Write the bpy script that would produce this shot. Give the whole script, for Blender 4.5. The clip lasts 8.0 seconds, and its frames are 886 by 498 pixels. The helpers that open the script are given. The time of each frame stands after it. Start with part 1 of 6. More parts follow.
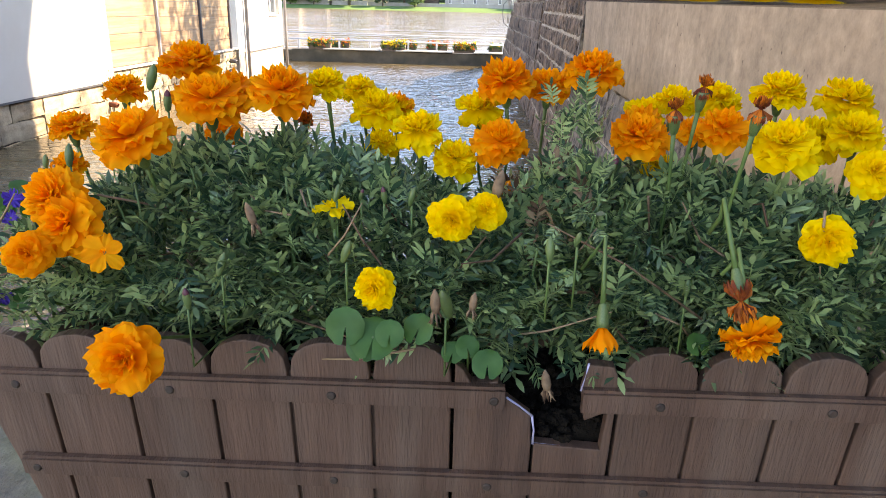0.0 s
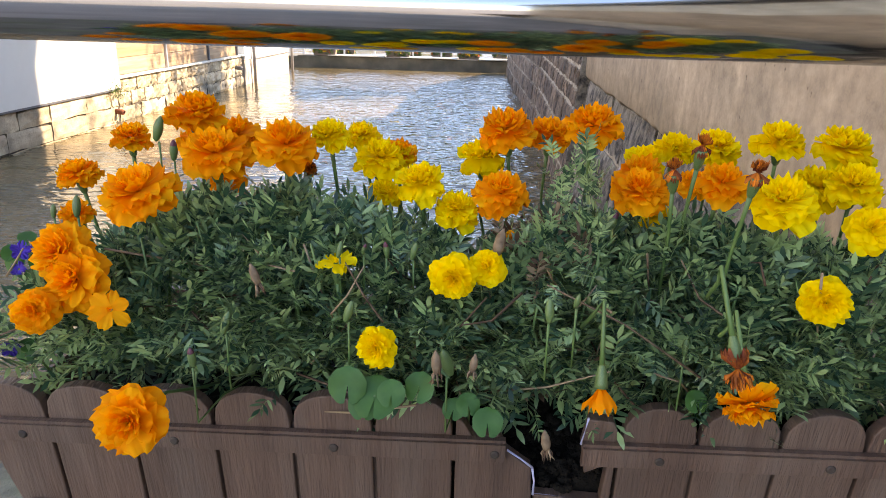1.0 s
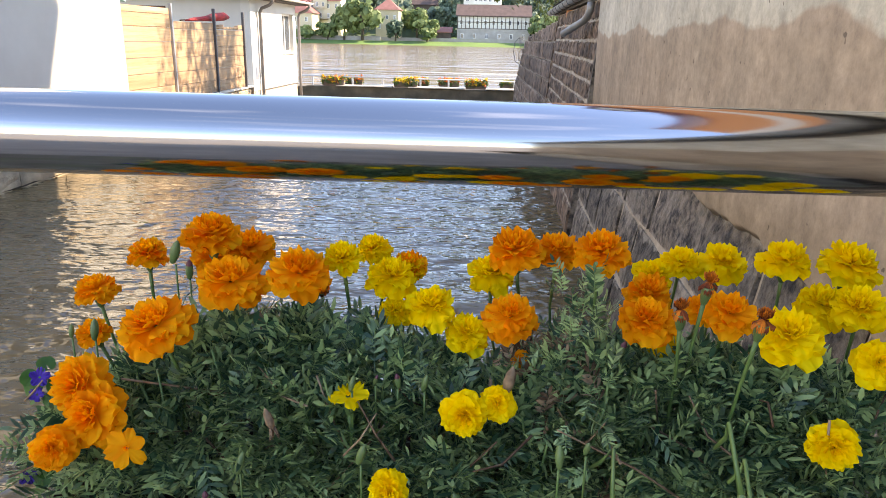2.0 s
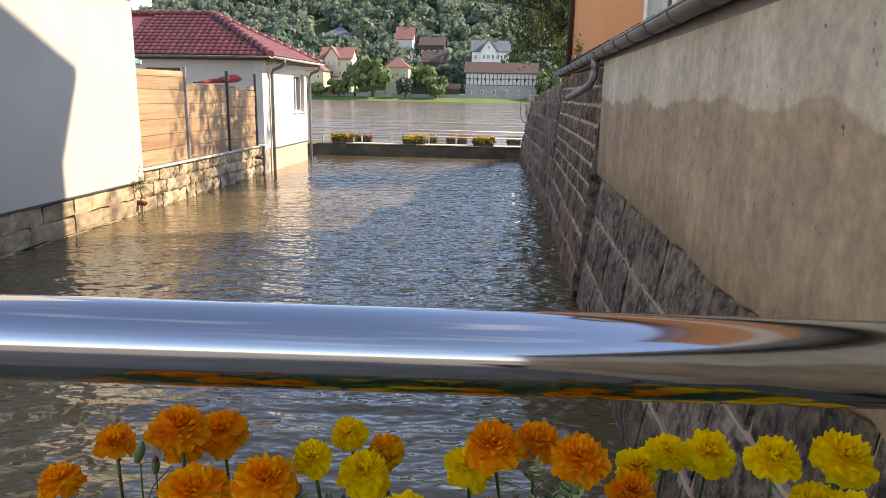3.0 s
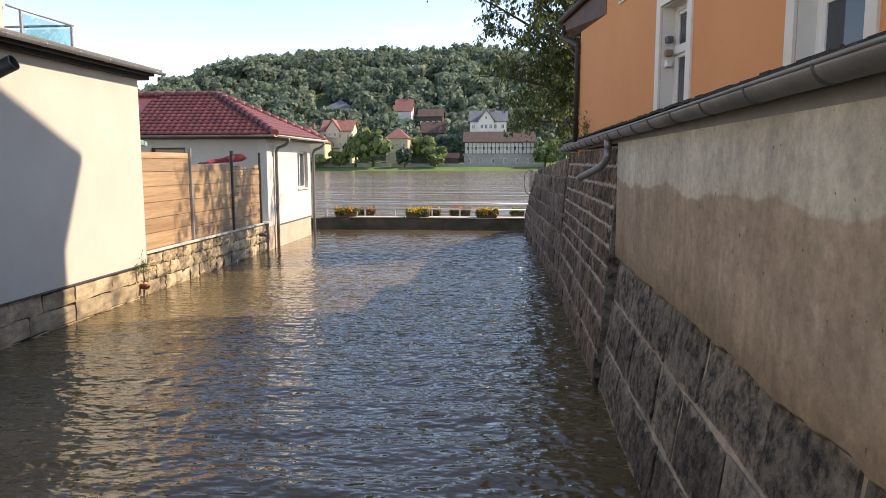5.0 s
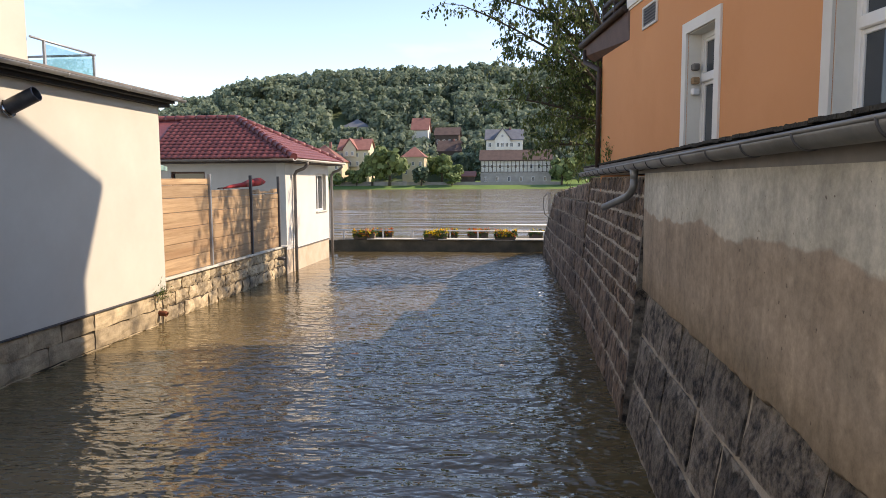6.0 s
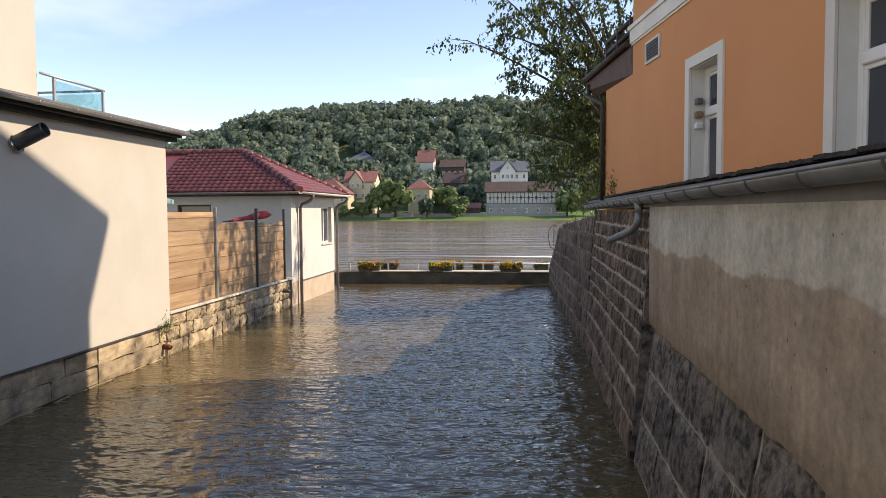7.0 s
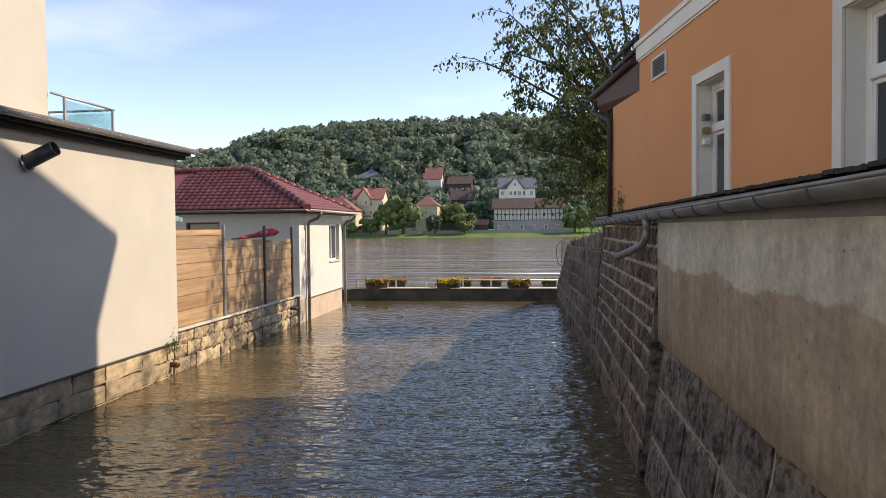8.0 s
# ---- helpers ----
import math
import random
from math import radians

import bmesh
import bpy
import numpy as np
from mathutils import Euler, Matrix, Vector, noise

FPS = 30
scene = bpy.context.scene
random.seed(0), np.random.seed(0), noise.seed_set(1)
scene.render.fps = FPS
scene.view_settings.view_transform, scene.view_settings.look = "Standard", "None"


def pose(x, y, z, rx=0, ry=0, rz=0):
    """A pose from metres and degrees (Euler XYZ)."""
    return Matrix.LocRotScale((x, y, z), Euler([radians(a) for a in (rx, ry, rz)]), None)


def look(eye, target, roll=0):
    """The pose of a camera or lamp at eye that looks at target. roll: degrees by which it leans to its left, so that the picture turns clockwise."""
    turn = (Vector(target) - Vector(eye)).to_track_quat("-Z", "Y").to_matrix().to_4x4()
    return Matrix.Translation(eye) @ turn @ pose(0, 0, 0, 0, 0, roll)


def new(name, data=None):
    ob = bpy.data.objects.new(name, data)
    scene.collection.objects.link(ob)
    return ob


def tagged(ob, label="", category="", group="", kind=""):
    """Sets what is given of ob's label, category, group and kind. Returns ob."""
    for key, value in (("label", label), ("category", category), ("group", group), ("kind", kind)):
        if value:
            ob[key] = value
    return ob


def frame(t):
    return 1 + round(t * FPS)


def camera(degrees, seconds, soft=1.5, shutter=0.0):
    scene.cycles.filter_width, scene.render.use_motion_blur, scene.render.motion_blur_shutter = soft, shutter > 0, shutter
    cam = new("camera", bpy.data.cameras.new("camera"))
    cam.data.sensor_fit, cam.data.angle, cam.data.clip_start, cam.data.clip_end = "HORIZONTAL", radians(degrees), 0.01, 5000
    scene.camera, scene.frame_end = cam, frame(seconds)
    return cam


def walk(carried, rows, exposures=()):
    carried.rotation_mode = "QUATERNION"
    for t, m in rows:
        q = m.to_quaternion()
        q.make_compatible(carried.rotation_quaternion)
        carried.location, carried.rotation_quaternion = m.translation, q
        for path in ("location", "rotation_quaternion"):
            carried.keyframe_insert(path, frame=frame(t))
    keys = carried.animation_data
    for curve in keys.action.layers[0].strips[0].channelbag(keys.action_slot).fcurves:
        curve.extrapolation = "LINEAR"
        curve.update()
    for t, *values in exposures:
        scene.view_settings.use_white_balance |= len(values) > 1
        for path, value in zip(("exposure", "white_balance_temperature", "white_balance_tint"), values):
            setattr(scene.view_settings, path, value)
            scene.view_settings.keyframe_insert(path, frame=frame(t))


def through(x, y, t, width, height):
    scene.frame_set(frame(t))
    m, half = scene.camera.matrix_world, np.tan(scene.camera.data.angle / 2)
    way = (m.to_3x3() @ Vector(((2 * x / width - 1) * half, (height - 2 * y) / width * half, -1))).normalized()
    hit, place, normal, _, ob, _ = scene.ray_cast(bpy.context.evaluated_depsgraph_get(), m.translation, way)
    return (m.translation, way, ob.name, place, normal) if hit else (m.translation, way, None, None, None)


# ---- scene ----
cam = camera(64.5, 8.0, soft=0.9)
PATH = [
    (0, (1.399, 0.118, 2.494), (1.292, 2.002, 1.834), 1.4),
    (0.5, (1.403, 0.119, 2.507), (1.293, 2.004, 1.847), 1.5),
    (1, (1.4, 0.125, 2.537), (1.28, 2.014, 1.89), 1.4),
    (1.2, (1.401, 0.13, 2.553), (1.276, 2.02, 1.91), 1.3),
    (2.3, (1.392, 0.159, 2.662), (1.244, 2.079, 2.124), 1.2),
    (2.5, (1.394, 0.176, 2.686), (1.243, 2.104, 2.175), 1.2),
    (3, (1.42, 0.198, 2.76), (1.246, 2.143, 2.327), 1.0),
    (3.5, (1.433, 0.246, 2.818), (1.243, 2.205, 2.461), 0.7),
    (4, (1.332, 0.286, 2.874), (1.167, 2.257, 2.573), 0.4),
    (4.5, (1.281, 0.402, 2.904), (1.122, 2.378, 2.636), 0.2),
    (5.8, (1.133, 0.709, 3.087), (0.905, 2.685, 2.878), -0.4),
    (6, (1.126, 0.73, 3.123), (0.898, 2.707, 2.927), -0.3),
    (6.5, (1.107, 0.76, 3.144), (0.876, 2.741, 2.991), -0.5),
    (7, (1.136, 0.765, 3.155), (0.892, 2.747, 3.048), -0.4),
    (7.5, (1.137, 0.77, 3.159), (0.881, 2.752, 3.08), -0.5),
    (8, (1.141, 0.786, 3.156), (0.875, 2.768, 3.097), -0.6),
]
walk(cam, [(t, look(eye, target, roll)) for t, eye, target, roll in PATH],
     [(0, 3.0, 7800, 19), (1.2, 2.95, 7800, 19), (2.5, 2.4, 7700, 19), (3.5, 1.6, 7700, 19), (4.5, 1.55, 7600, 19), (6, 1.43, 7600, 19), (7, 1.25, 7600, 19), (8, 1.17, 7600, 19)])

# ---- light ----
SUN = Vector((1.0, 0.34, 0.80)).normalized()
world = bpy.data.worlds.new("sky")
scene.world = world
world.use_nodes = True
wn, wl = world.node_tree.nodes, world.node_tree.links
sky = wn.new("ShaderNodeTexSky")
sky.sky_type = "NISHITA"
sky.sun_disc = False
sky.sun_elevation = math.asin(SUN.z)
sky.sun_rotation = math.atan2(SUN.x, SUN.y)
sky.air_density, sky.dust_density, sky.ozone_density = 1.0, 0.25, 2.0
sky.altitude = 1300
# thin high cloud over the whole sky
wc = wn.new("ShaderNodeTexCoord")
wm = wn.new("ShaderNodeMapping")
wm.inputs["Scale"].default_value = (1.2, 1.2, 4.0)
cloud = wn.new("ShaderNodeTexNoise")
cloud.inputs["Scale"].default_value, cloud.inputs["Detail"].default_value = 2.2, 6.0
cr = wn.new("ShaderNodeValToRGB")
cr.color_ramp.elements[0].position, cr.color_ramp.elements[1].position = 0.56, 0.86
cr.color_ramp.elements[1].color = (0.16, 0.16, 0.16, 1)
cm = wn.new("ShaderNodeMix")
cm.data_type = "RGBA"
cm.inputs[7].default_value = (11.0, 11.3, 11.8, 1)
wl.new(wc.outputs["Generated"], wm.inputs["Vector"])
wl.new(wm.outputs["Vector"], cloud.inputs["Vector"])
wl.new(cloud.outputs["Fac"], cr.inputs["Fac"])
wl.new(cr.outputs["Color"], cm.inputs[0])
wl.new(sky.outputs["Color"], cm.inputs[6])
wl.new(cm.outputs[2], wn["Background"].inputs["Color"])
wn["Background"].inputs["Strength"].default_value = 0.12
sun_data = bpy.data.lights.new("sun", "SUN")
sun_data.energy, sun_data.angle, sun_data.color = 2.5, radians(0.53), (1.0, 0.91, 0.76)
sun = new("sun", sun_data)
sun.matrix_world = look(SUN * 60, (0, 0, 0))


# ---- materials ----
def mat(name, low, high, scale=3.0, rough=0.8, bump=0.25, grain=60.0, metal=0.0, stretch=(1, 1, 1), vary=0.12,
        stain=None, stain_scale=0.6, stain_amount=0.5, spec=0.5, depth=0.006, local=False, spread=0.2, smear=None, smear_edge=0.8):
    """Two noise scales of colour, a stain layer, fine bump, and a little change from piece to piece.
    smear: colour of the mortar dragged over the upper and lower edges of a block."""
    m = bpy.data.materials.new(name)
    m.use_nodes = True
    n, l = m.node_tree.nodes, m.node_tree.links
    b = n["Principled BSDF"]
    b.inputs["Roughness"].default_value, b.inputs["Metallic"].default_value = rough, metal
    b.inputs["Specular IOR Level"].default_value = spec
    src = n.new("ShaderNodeTexCoord").outputs["Object"] if local else n.new("ShaderNodeNewGeometry").outputs["Position"]
    mp = n.new("ShaderNodeMapping")
    mp.inputs["Scale"].default_value = stretch
    l.new(src, mp.inputs["Vector"])
    a = n.new("ShaderNodeTexNoise")
    a.inputs["Scale"].default_value, a.inputs["Detail"].default_value, a.inputs["Roughness"].default_value = scale, 8, 0.65
    l.new(mp.outputs["Vector"], a.inputs["Vector"])
    r = n.new("ShaderNodeValToRGB")
    r.color_ramp.elements[0].position, r.color_ramp.elements[1].position = 0.5 - spread, 0.5 + spread
    r.color_ramp.elements[0].color, r.color_ramp.elements[1].color = (*low, 1), (*high, 1)
    l.new(a.outputs["Fac"], r.inputs["Fac"])
    col = r.outputs["Color"]
    if stain:
        s = n.new("ShaderNodeTexNoise")
        s.inputs["Scale"].default_value, s.inputs["Detail"].default_value = stain_scale, 7
        l.new(mp.outputs["Vector"], s.inputs["Vector"])
        sr = n.new("ShaderNodeMapRange")
        sr.inputs["From Min"].default_value, sr.inputs["From Max"].default_value = 0.48, 0.72
        sr.inputs["To Max"].default_value = stain_amount
        l.new(s.outputs["Fac"], sr.inputs["Value"])
        mx = n.new("ShaderNodeMix")
        mx.data_type = "RGBA"
        mx.inputs[7].default_value = (*stain, 1)
        l.new(sr.outputs["Result"], mx.inputs[0])
        l.new(col, mx.inputs[6])
        col = mx.outputs[2]
    if vary:
        oi = n.new("ShaderNodeObjectInfo")
        vr = n.new("ShaderNodeMapRange")
        vr.inputs["To Min"].default_value, vr.inputs["To Max"].default_value = 1 - vary, 1 + vary
        l.new(oi.outputs["Random"], vr.inputs["Value"])
        hs = n.new("ShaderNodeHueSaturation")
        l.new(vr.outputs["Result"], hs.inputs["Value"])
        l.new(col, hs.inputs["Color"])
        col = hs.outputs["Color"]
    if smear:
        sp = n.new("ShaderNodeSeparateXYZ")
        l.new(n.new("ShaderNodeTexCoord").outputs["Generated"], sp.inputs[0])
        away = n.new("ShaderNodeMath")
        away.operation = "SUBTRACT"
        away.inputs[1].default_value = 0.5
        l.new(sp.outputs["Z"], away.inputs[0])
        dist = n.new("ShaderNodeMath")
        dist.operation = "ABSOLUTE"
        l.new(away.outputs[0], dist.inputs[0])
        rag = n.new("ShaderNodeTexNoise")
        rag.inputs["Scale"].default_value, rag.inputs["Detail"].default_value = 7.0, 6
        l.new(src, rag.inputs["Vector"])
        both = n.new("ShaderNodeMath")
        both.operation = "MULTIPLY_ADD"
        both.inputs[1].default_value = 2.0
        l.new(dist.outputs[0], both.inputs[0])
        l.new(rag.outputs["Fac"], both.inputs[2])
        lime = n.new("ShaderNodeMapRange")
        lime.inputs["From Min"].default_value, lime.inputs["From Max"].default_value = 0.5 + smear_edge, 0.62 + smear_edge
        lime.inputs["To Max"].default_value = 0.7
        l.new(both.outputs[0], lime.inputs["Value"])
        sm = n.new("ShaderNodeMix")
        sm.data_type = "RGBA"
        sm.inputs[7].default_value = (*smear, 1)
        l.new(lime.outputs["Result"], sm.inputs[0])
        l.new(col, sm.inputs[6])
        col = sm.outputs[2]
    l.new(col, b.inputs["Base Color"])
    if bump:
        g = n.new("ShaderNodeTexNoise")
        g.inputs["Scale"].default_value, g.inputs["Detail"].default_value = grain, 5
        l.new(mp.outputs["Vector"], g.inputs["Vector"])
        bp = n.new("ShaderNodeBump")
        bp.inputs["Strength"].default_value, bp.inputs["Distance"].default_value = bump, depth
        l.new(g.outputs["Fac"], bp.inputs["Height"])
        l.new(bp.outputs["Normal"], b.inputs["Normal"])
    return m


def leaf_mat(name, low, high, through=0.35, rough=0.5, scale=20.0, island=0.35, spec=0.3):
    """Leaf or petal: colour changes from leaf to leaf, and light passes through."""
    m = bpy.data.materials.new(name)
    m.use_nodes = True
    n, l = m.node_tree.nodes, m.node_tree.links
    b = n["Principled BSDF"]
    b.inputs["Roughness"].default_value = rough
    b.inputs["Specular IOR Level"].default_value = spec
    g = n.new("ShaderNodeNewGeometry")
    a = n.new("ShaderNodeTexNoise")
    a.inputs["Scale"].default_value, a.inputs["Detail"].default_value = scale, 4
    l.new(g.outputs["Position"], a.inputs["Vector"])
    ad = n.new("ShaderNodeMath")
    ad.operation = "MULTIPLY_ADD"
    ad.inputs[1].default_value = island * 2
    l.new(g.outputs["Random Per Island"], ad.inputs[0])
    sb = n.new("ShaderNodeMath")
    sb.operation = "SUBTRACT"
    sb.inputs[1].default_value = island
    l.new(a.outputs["Fac"], ad.inputs[2])
    l.new(ad.outputs[0], sb.inputs[0])
    r = n.new("ShaderNodeValToRGB")
    r.color_ramp.elements[0].position, r.color_ramp.elements[1].position = 0.2, 0.8
    r.color_ramp.elements[0].color, r.color_ramp.elements[1].color = (*low, 1), (*high, 1)
    l.new(sb.outputs[0], r.inputs["Fac"])
    l.new(r.outputs["Color"], b.inputs["Base Color"])
    t = n.new("ShaderNodeBsdfTranslucent")
    l.new(r.outputs["Color"], t.inputs["Color"])
    mx = n.new("ShaderNodeMixShader")
    mx.inputs[0].default_value = through
    l.new(b.outputs[0], mx.inputs[1])
    l.new(t.outputs[0], mx.inputs[2])
    l.new(mx.outputs[0], n["Material Output"].inputs["Surface"])
    return m


def old_plaster_mat():
    """Old patched plaster: a pale upper coat ending in a wavy edge over a brown lower coat, both with run marks."""
    m = mat("old_plaster", (0.31, 0.235, 0.165), (0.41, 0.32, 0.23), 1.3, 0.9, 0.35, 45, stain=(0.20, 0.165, 0.12), stain_scale=2.0,
            stain_amount=0.55, vary=0, depth=0.008)
    n, l = m.node_tree.nodes, m.node_tree.links
    b = n["Principled BSDF"]
    lower = b.inputs["Base Color"].links[0].from_socket
    geo = n.new("ShaderNodeNewGeometry")
    sep = n.new("ShaderNodeSeparateXYZ")
    l.new(geo.outputs["Position"], sep.inputs[0])
    runs = n.new("ShaderNodeMapping")
    runs.inputs["Scale"].default_value = (1, 5, 0.4)
    l.new(geo.outputs["Position"], runs.inputs["Vector"])
    rn = n.new("ShaderNodeTexNoise")
    rn.inputs["Scale"].default_value, rn.inputs["Detail"].default_value = 1.2, 5
    l.new(runs.outputs["Vector"], rn.inputs["Vector"])
    ed = n.new("ShaderNodeTexNoise")
    ed.inputs["Scale"].default_value, ed.inputs["Detail"].default_value = 1.1, 6
    l.new(geo.outputs["Position"], ed.inputs["Vector"])
    mul = n.new("ShaderNodeMath")
    mul.operation = "MULTIPLY_ADD"
    mul.inputs[1].default_value = 0.45
    l.new(ed.outputs["Fac"], mul.inputs[0])
    l.new(sep.outputs["Z"], mul.inputs[2])
    edge = n.new("ShaderNodeMapRange")
    edge.inputs["From Min"].default_value, edge.inputs["From Max"].default_value = 2.92, 2.945
    l.new(mul.outputs[0], edge.inputs["Value"])
    up = n.new("ShaderNodeValToRGB")
    up.color_ramp.elements[0].position, up.color_ramp.elements[1].position = 0.35, 0.68
    up.color_ramp.elements[0].color, up.color_ramp.elements[1].color = (0.40, 0.365, 0.285, 1), (0.57, 0.53, 0.43, 1)
    l.new(ed.outputs["Fac"], up.inputs["Fac"])
    m1 = n.new("ShaderNodeMix")
    m1.data_type = "RGBA"
    l.new(edge.outputs["Result"], m1.inputs[0])
    l.new(lower, m1.inputs[6])
    l.new(up.outputs["Color"], m1.inputs[7])
    streak = n.new("ShaderNodeMapRange")
    streak.inputs["From Min"].default_value, streak.inputs["From Max"].default_value = 0.35, 0.7
    streak.inputs["To Min"].default_value, streak.inputs["To Max"].default_value = 0.88, 1.09
    l.new(rn.outputs["Fac"], streak.inputs["Value"])
    hs = n.new("ShaderNodeHueSaturation")
    l.new(streak.outputs["Result"], hs.inputs["Value"])
    l.new(m1.outputs[2], hs.inputs["Color"])
    mott = n.new("ShaderNodeTexNoise")
    mott.inputs["Scale"].default_value, mott.inputs["Detail"].default_value, mott.inputs["Roughness"].default_value = 11, 9, 0.75
    l.new(geo.outputs["Position"], mott.inputs["Vector"])
    mr = n.new("ShaderNodeMapRange")
    mr.inputs["From Min"].default_value, mr.inputs["From Max"].default_value = 0.34, 0.66
    mr.inputs["To Min"].default_value, mr.inputs["To Max"].default_value = 0.74, 1.22
    l.new(mott.outputs["Fac"], mr.inputs["Value"])
    h2 = n.new("ShaderNodeHueSaturation")
    l.new(mr.outputs["Result"], h2.inputs["Value"])
    l.new(hs.outputs["Color"], h2.inputs["Color"])
    hs = h2
    pits = n.new("ShaderNodeTexNoise")
    pits.inputs["Scale"].default_value, pits.inputs["Detail"].default_value = 17, 2
    l.new(geo.outputs["Position"], pits.inputs["Vector"])
    pr = n.new("ShaderNodeMapRange")
    pr.inputs["From Min"].default_value, pr.inputs["From Max"].default_value = 0.72, 0.755
    pr.inputs["To Max"].default_value = 0.8
    l.new(pits.outputs["Fac"], pr.inputs["Value"])
    m2 = n.new("ShaderNodeMix")
    m2.data_type = "RGBA"
    m2.inputs[7].default_value = (0.09, 0.065, 0.045, 1)
    l.new(pr.outputs["Result"], m2.inputs[0])
    l.new(hs.outputs["Color"], m2.inputs[6])
    l.new(m2.outputs[2], b.inputs["Base Color"])
    return m


def water_mat(name, rough, fine, fine_d, wide, wide_d, base, stretch, calm=1.0):
    m = bpy.data.materials.new(name)
    m.use_nodes = True
    n, l = m.node_tree.nodes, m.node_tree.links
    b = n["Principled BSDF"]
    b.inputs["Roughness"].default_value, b.inputs["IOR"].default_value = rough, 1.55
    b.inputs["Specular IOR Level"].default_value = 0.5
    geo = n.new("ShaderNodeNewGeometry")
    # silt tones; long streaks in the colour also stand for reflected sky bands
    silt_sheen = n.new("ShaderNodeTexNoise")
    silt_sheen.inputs["Scale"].default_value, silt_sheen.inputs["Detail"].default_value = 0.35, 5
    streak_map = n.new("ShaderNodeMapping")
    streak_map.inputs["Scale"].default_value = (0.25, 1.0, 1.0)
    l.new(geo.outputs["Position"], streak_map.inputs["Vector"])
    l.new(streak_map.outputs["Vector"], silt_sheen.inputs["Vector"])
    r = n.new("ShaderNodeValToRGB")
    r.color_ramp.elements[0].color, r.color_ramp.elements[1].color = (*[0.8 * v for v in base], 1), (*[1.5 * v for v in base], 1)
    r.color_ramp.elements[0].position, r.color_ramp.elements[1].position = 0.3, 0.7
    l.new(silt_sheen.outputs["Fac"], r.inputs["Fac"])
    l.new(r.outputs["Color"], b.inputs["Base Color"])
    mp = n.new("ShaderNodeMapping")
    mp.inputs["Scale"].default_value, mp.inputs["Rotation"].default_value = stretch, (0, 0, radians(-8))
    l.new(geo.outputs["Position"], mp.inputs["Vector"])
    w1 = n.new("ShaderNodeTexNoise")
    w1.inputs["Scale"].default_value, w1.inputs["Detail"].default_value = fine, 1.6
    l.new(mp.outputs["Vector"], w1.inputs["Vector"])
    w2 = n.new("ShaderNodeTexNoise")
    w2.inputs["Scale"].default_value, w2.inputs["Detail"].default_value = wide, 3
    l.new(mp.outputs["Vector"], w2.inputs["Vector"])
    # the water lies calmer in the lee of the west wall
    sep = n.new("ShaderNodeSeparateXYZ")
    l.new(geo.outputs["Position"], sep.inputs[0])
    lee = n.new("ShaderNodeMapRange")
    lee.inputs["From Min"].default_value, lee.inputs["From Max"].default_value = -6.2, -2.6
    lee.inputs["To Min"].default_value = calm
    open_water = n.new("ShaderNodeMapRange")
    open_water.inputs["From Min"].default_value, open_water.inputs["From Max"].default_value = 8.0, 13.0
    open_water.inputs["To Min"].default_value, open_water.inputs["To Max"].default_value = 4.0, 0.0
    l.new(sep.outputs["Y"], open_water.inputs["Value"])
    inside = n.new("ShaderNodeMath")
    l.new(sep.outputs["X"], inside.inputs[0])
    l.new(open_water.outputs["Result"], inside.inputs[1])
    l.new(inside.outputs[0], lee.inputs["Value"])
    eased = n.new("ShaderNodeMath")
    eased.operation = "MULTIPLY"
    l.new(w1.outputs["Fac"], eased.inputs[0])
    l.new(lee.outputs["Result"], eased.inputs[1])
    b1 = n.new("ShaderNodeBump")
    b1.inputs["Strength"].default_value, b1.inputs["Distance"].default_value = 1.0, fine_d
    l.new(eased.outputs[0], b1.inputs["Height"])
    b2 = n.new("ShaderNodeBump")
    b2.inputs["Strength"].default_value, b2.inputs["Distance"].default_value = 1.0, wide_d
    l.new(w2.outputs["Fac"], b2.inputs["Height"])
    l.new(b2.outputs["Normal"], b1.inputs["Normal"])
    l.new(b1.outputs["Normal"], b.inputs["Normal"])
    return m


def glass_mat(name, tint=(0.05, 0.06, 0.07), rough=0.03):
    m = bpy.data.materials.new(name)
    m.use_nodes = True
    b = m.node_tree.nodes["Principled BSDF"]
    b.inputs["Base Color"].default_value = (*tint, 1)
    b.inputs["Roughness"].default_value, b.inputs["IOR"].default_value = rough, 1.5
    return m


M_WATER = water_mat("muddy_water", 0.01, 6.5, 0.062, 1.6, 0.030, (0.100, 0.075, 0.036), (0.55, 1.0, 1.0), 0.3)
M_RIVER = water_mat("river_water", 0.14, 1.2, 0.16, 0.16, 0.9, (0.17, 0.125, 0.072), (0.14, 1.0, 1.0))
M_PLASTER = old_plaster_mat()
M_WHITE = mat("cream_render", (0.485, 0.465, 0.40), (0.555, 0.535, 0.465), 0.8, 0.9, 0.3, 120, stain=(0.48, 0.44, 0.37), stain_scale=0.5, stain_amount=0.5, depth=0.003)
M_HUT = mat("hut_render", (0.54, 0.52, 0.475), (0.62, 0.60, 0.55), 1.2, 0.9, 0.3, 120, stain=(0.55, 0.50, 0.42), stain_amount=0.4, depth=0.003)
M_PLINTH = mat("damp_plinth", (0.40, 0.32, 0.23), (0.52, 0.43, 0.33), 2.0, 0.9, 0.3, 80, stain=(0.35, 0.27, 0.18), stain_scale=1.5)
M_ORANGE = mat("orange_render", (0.66, 0.285, 0.112), (0.72, 0.325, 0.138), 0.9, 0.88, 0.3, 140, stain=(0.60, 0.26, 0.105), stain_scale=0.45, stain_amount=0.6, vary=0, depth=0.003)
M_TRIM = mat("trim_paint", (0.68, 0.65, 0.58), (0.76, 0.73, 0.66), 2.5, 0.7, 0.15, 90, stain=(0.58, 0.54, 0.46), stain_amount=0.4)
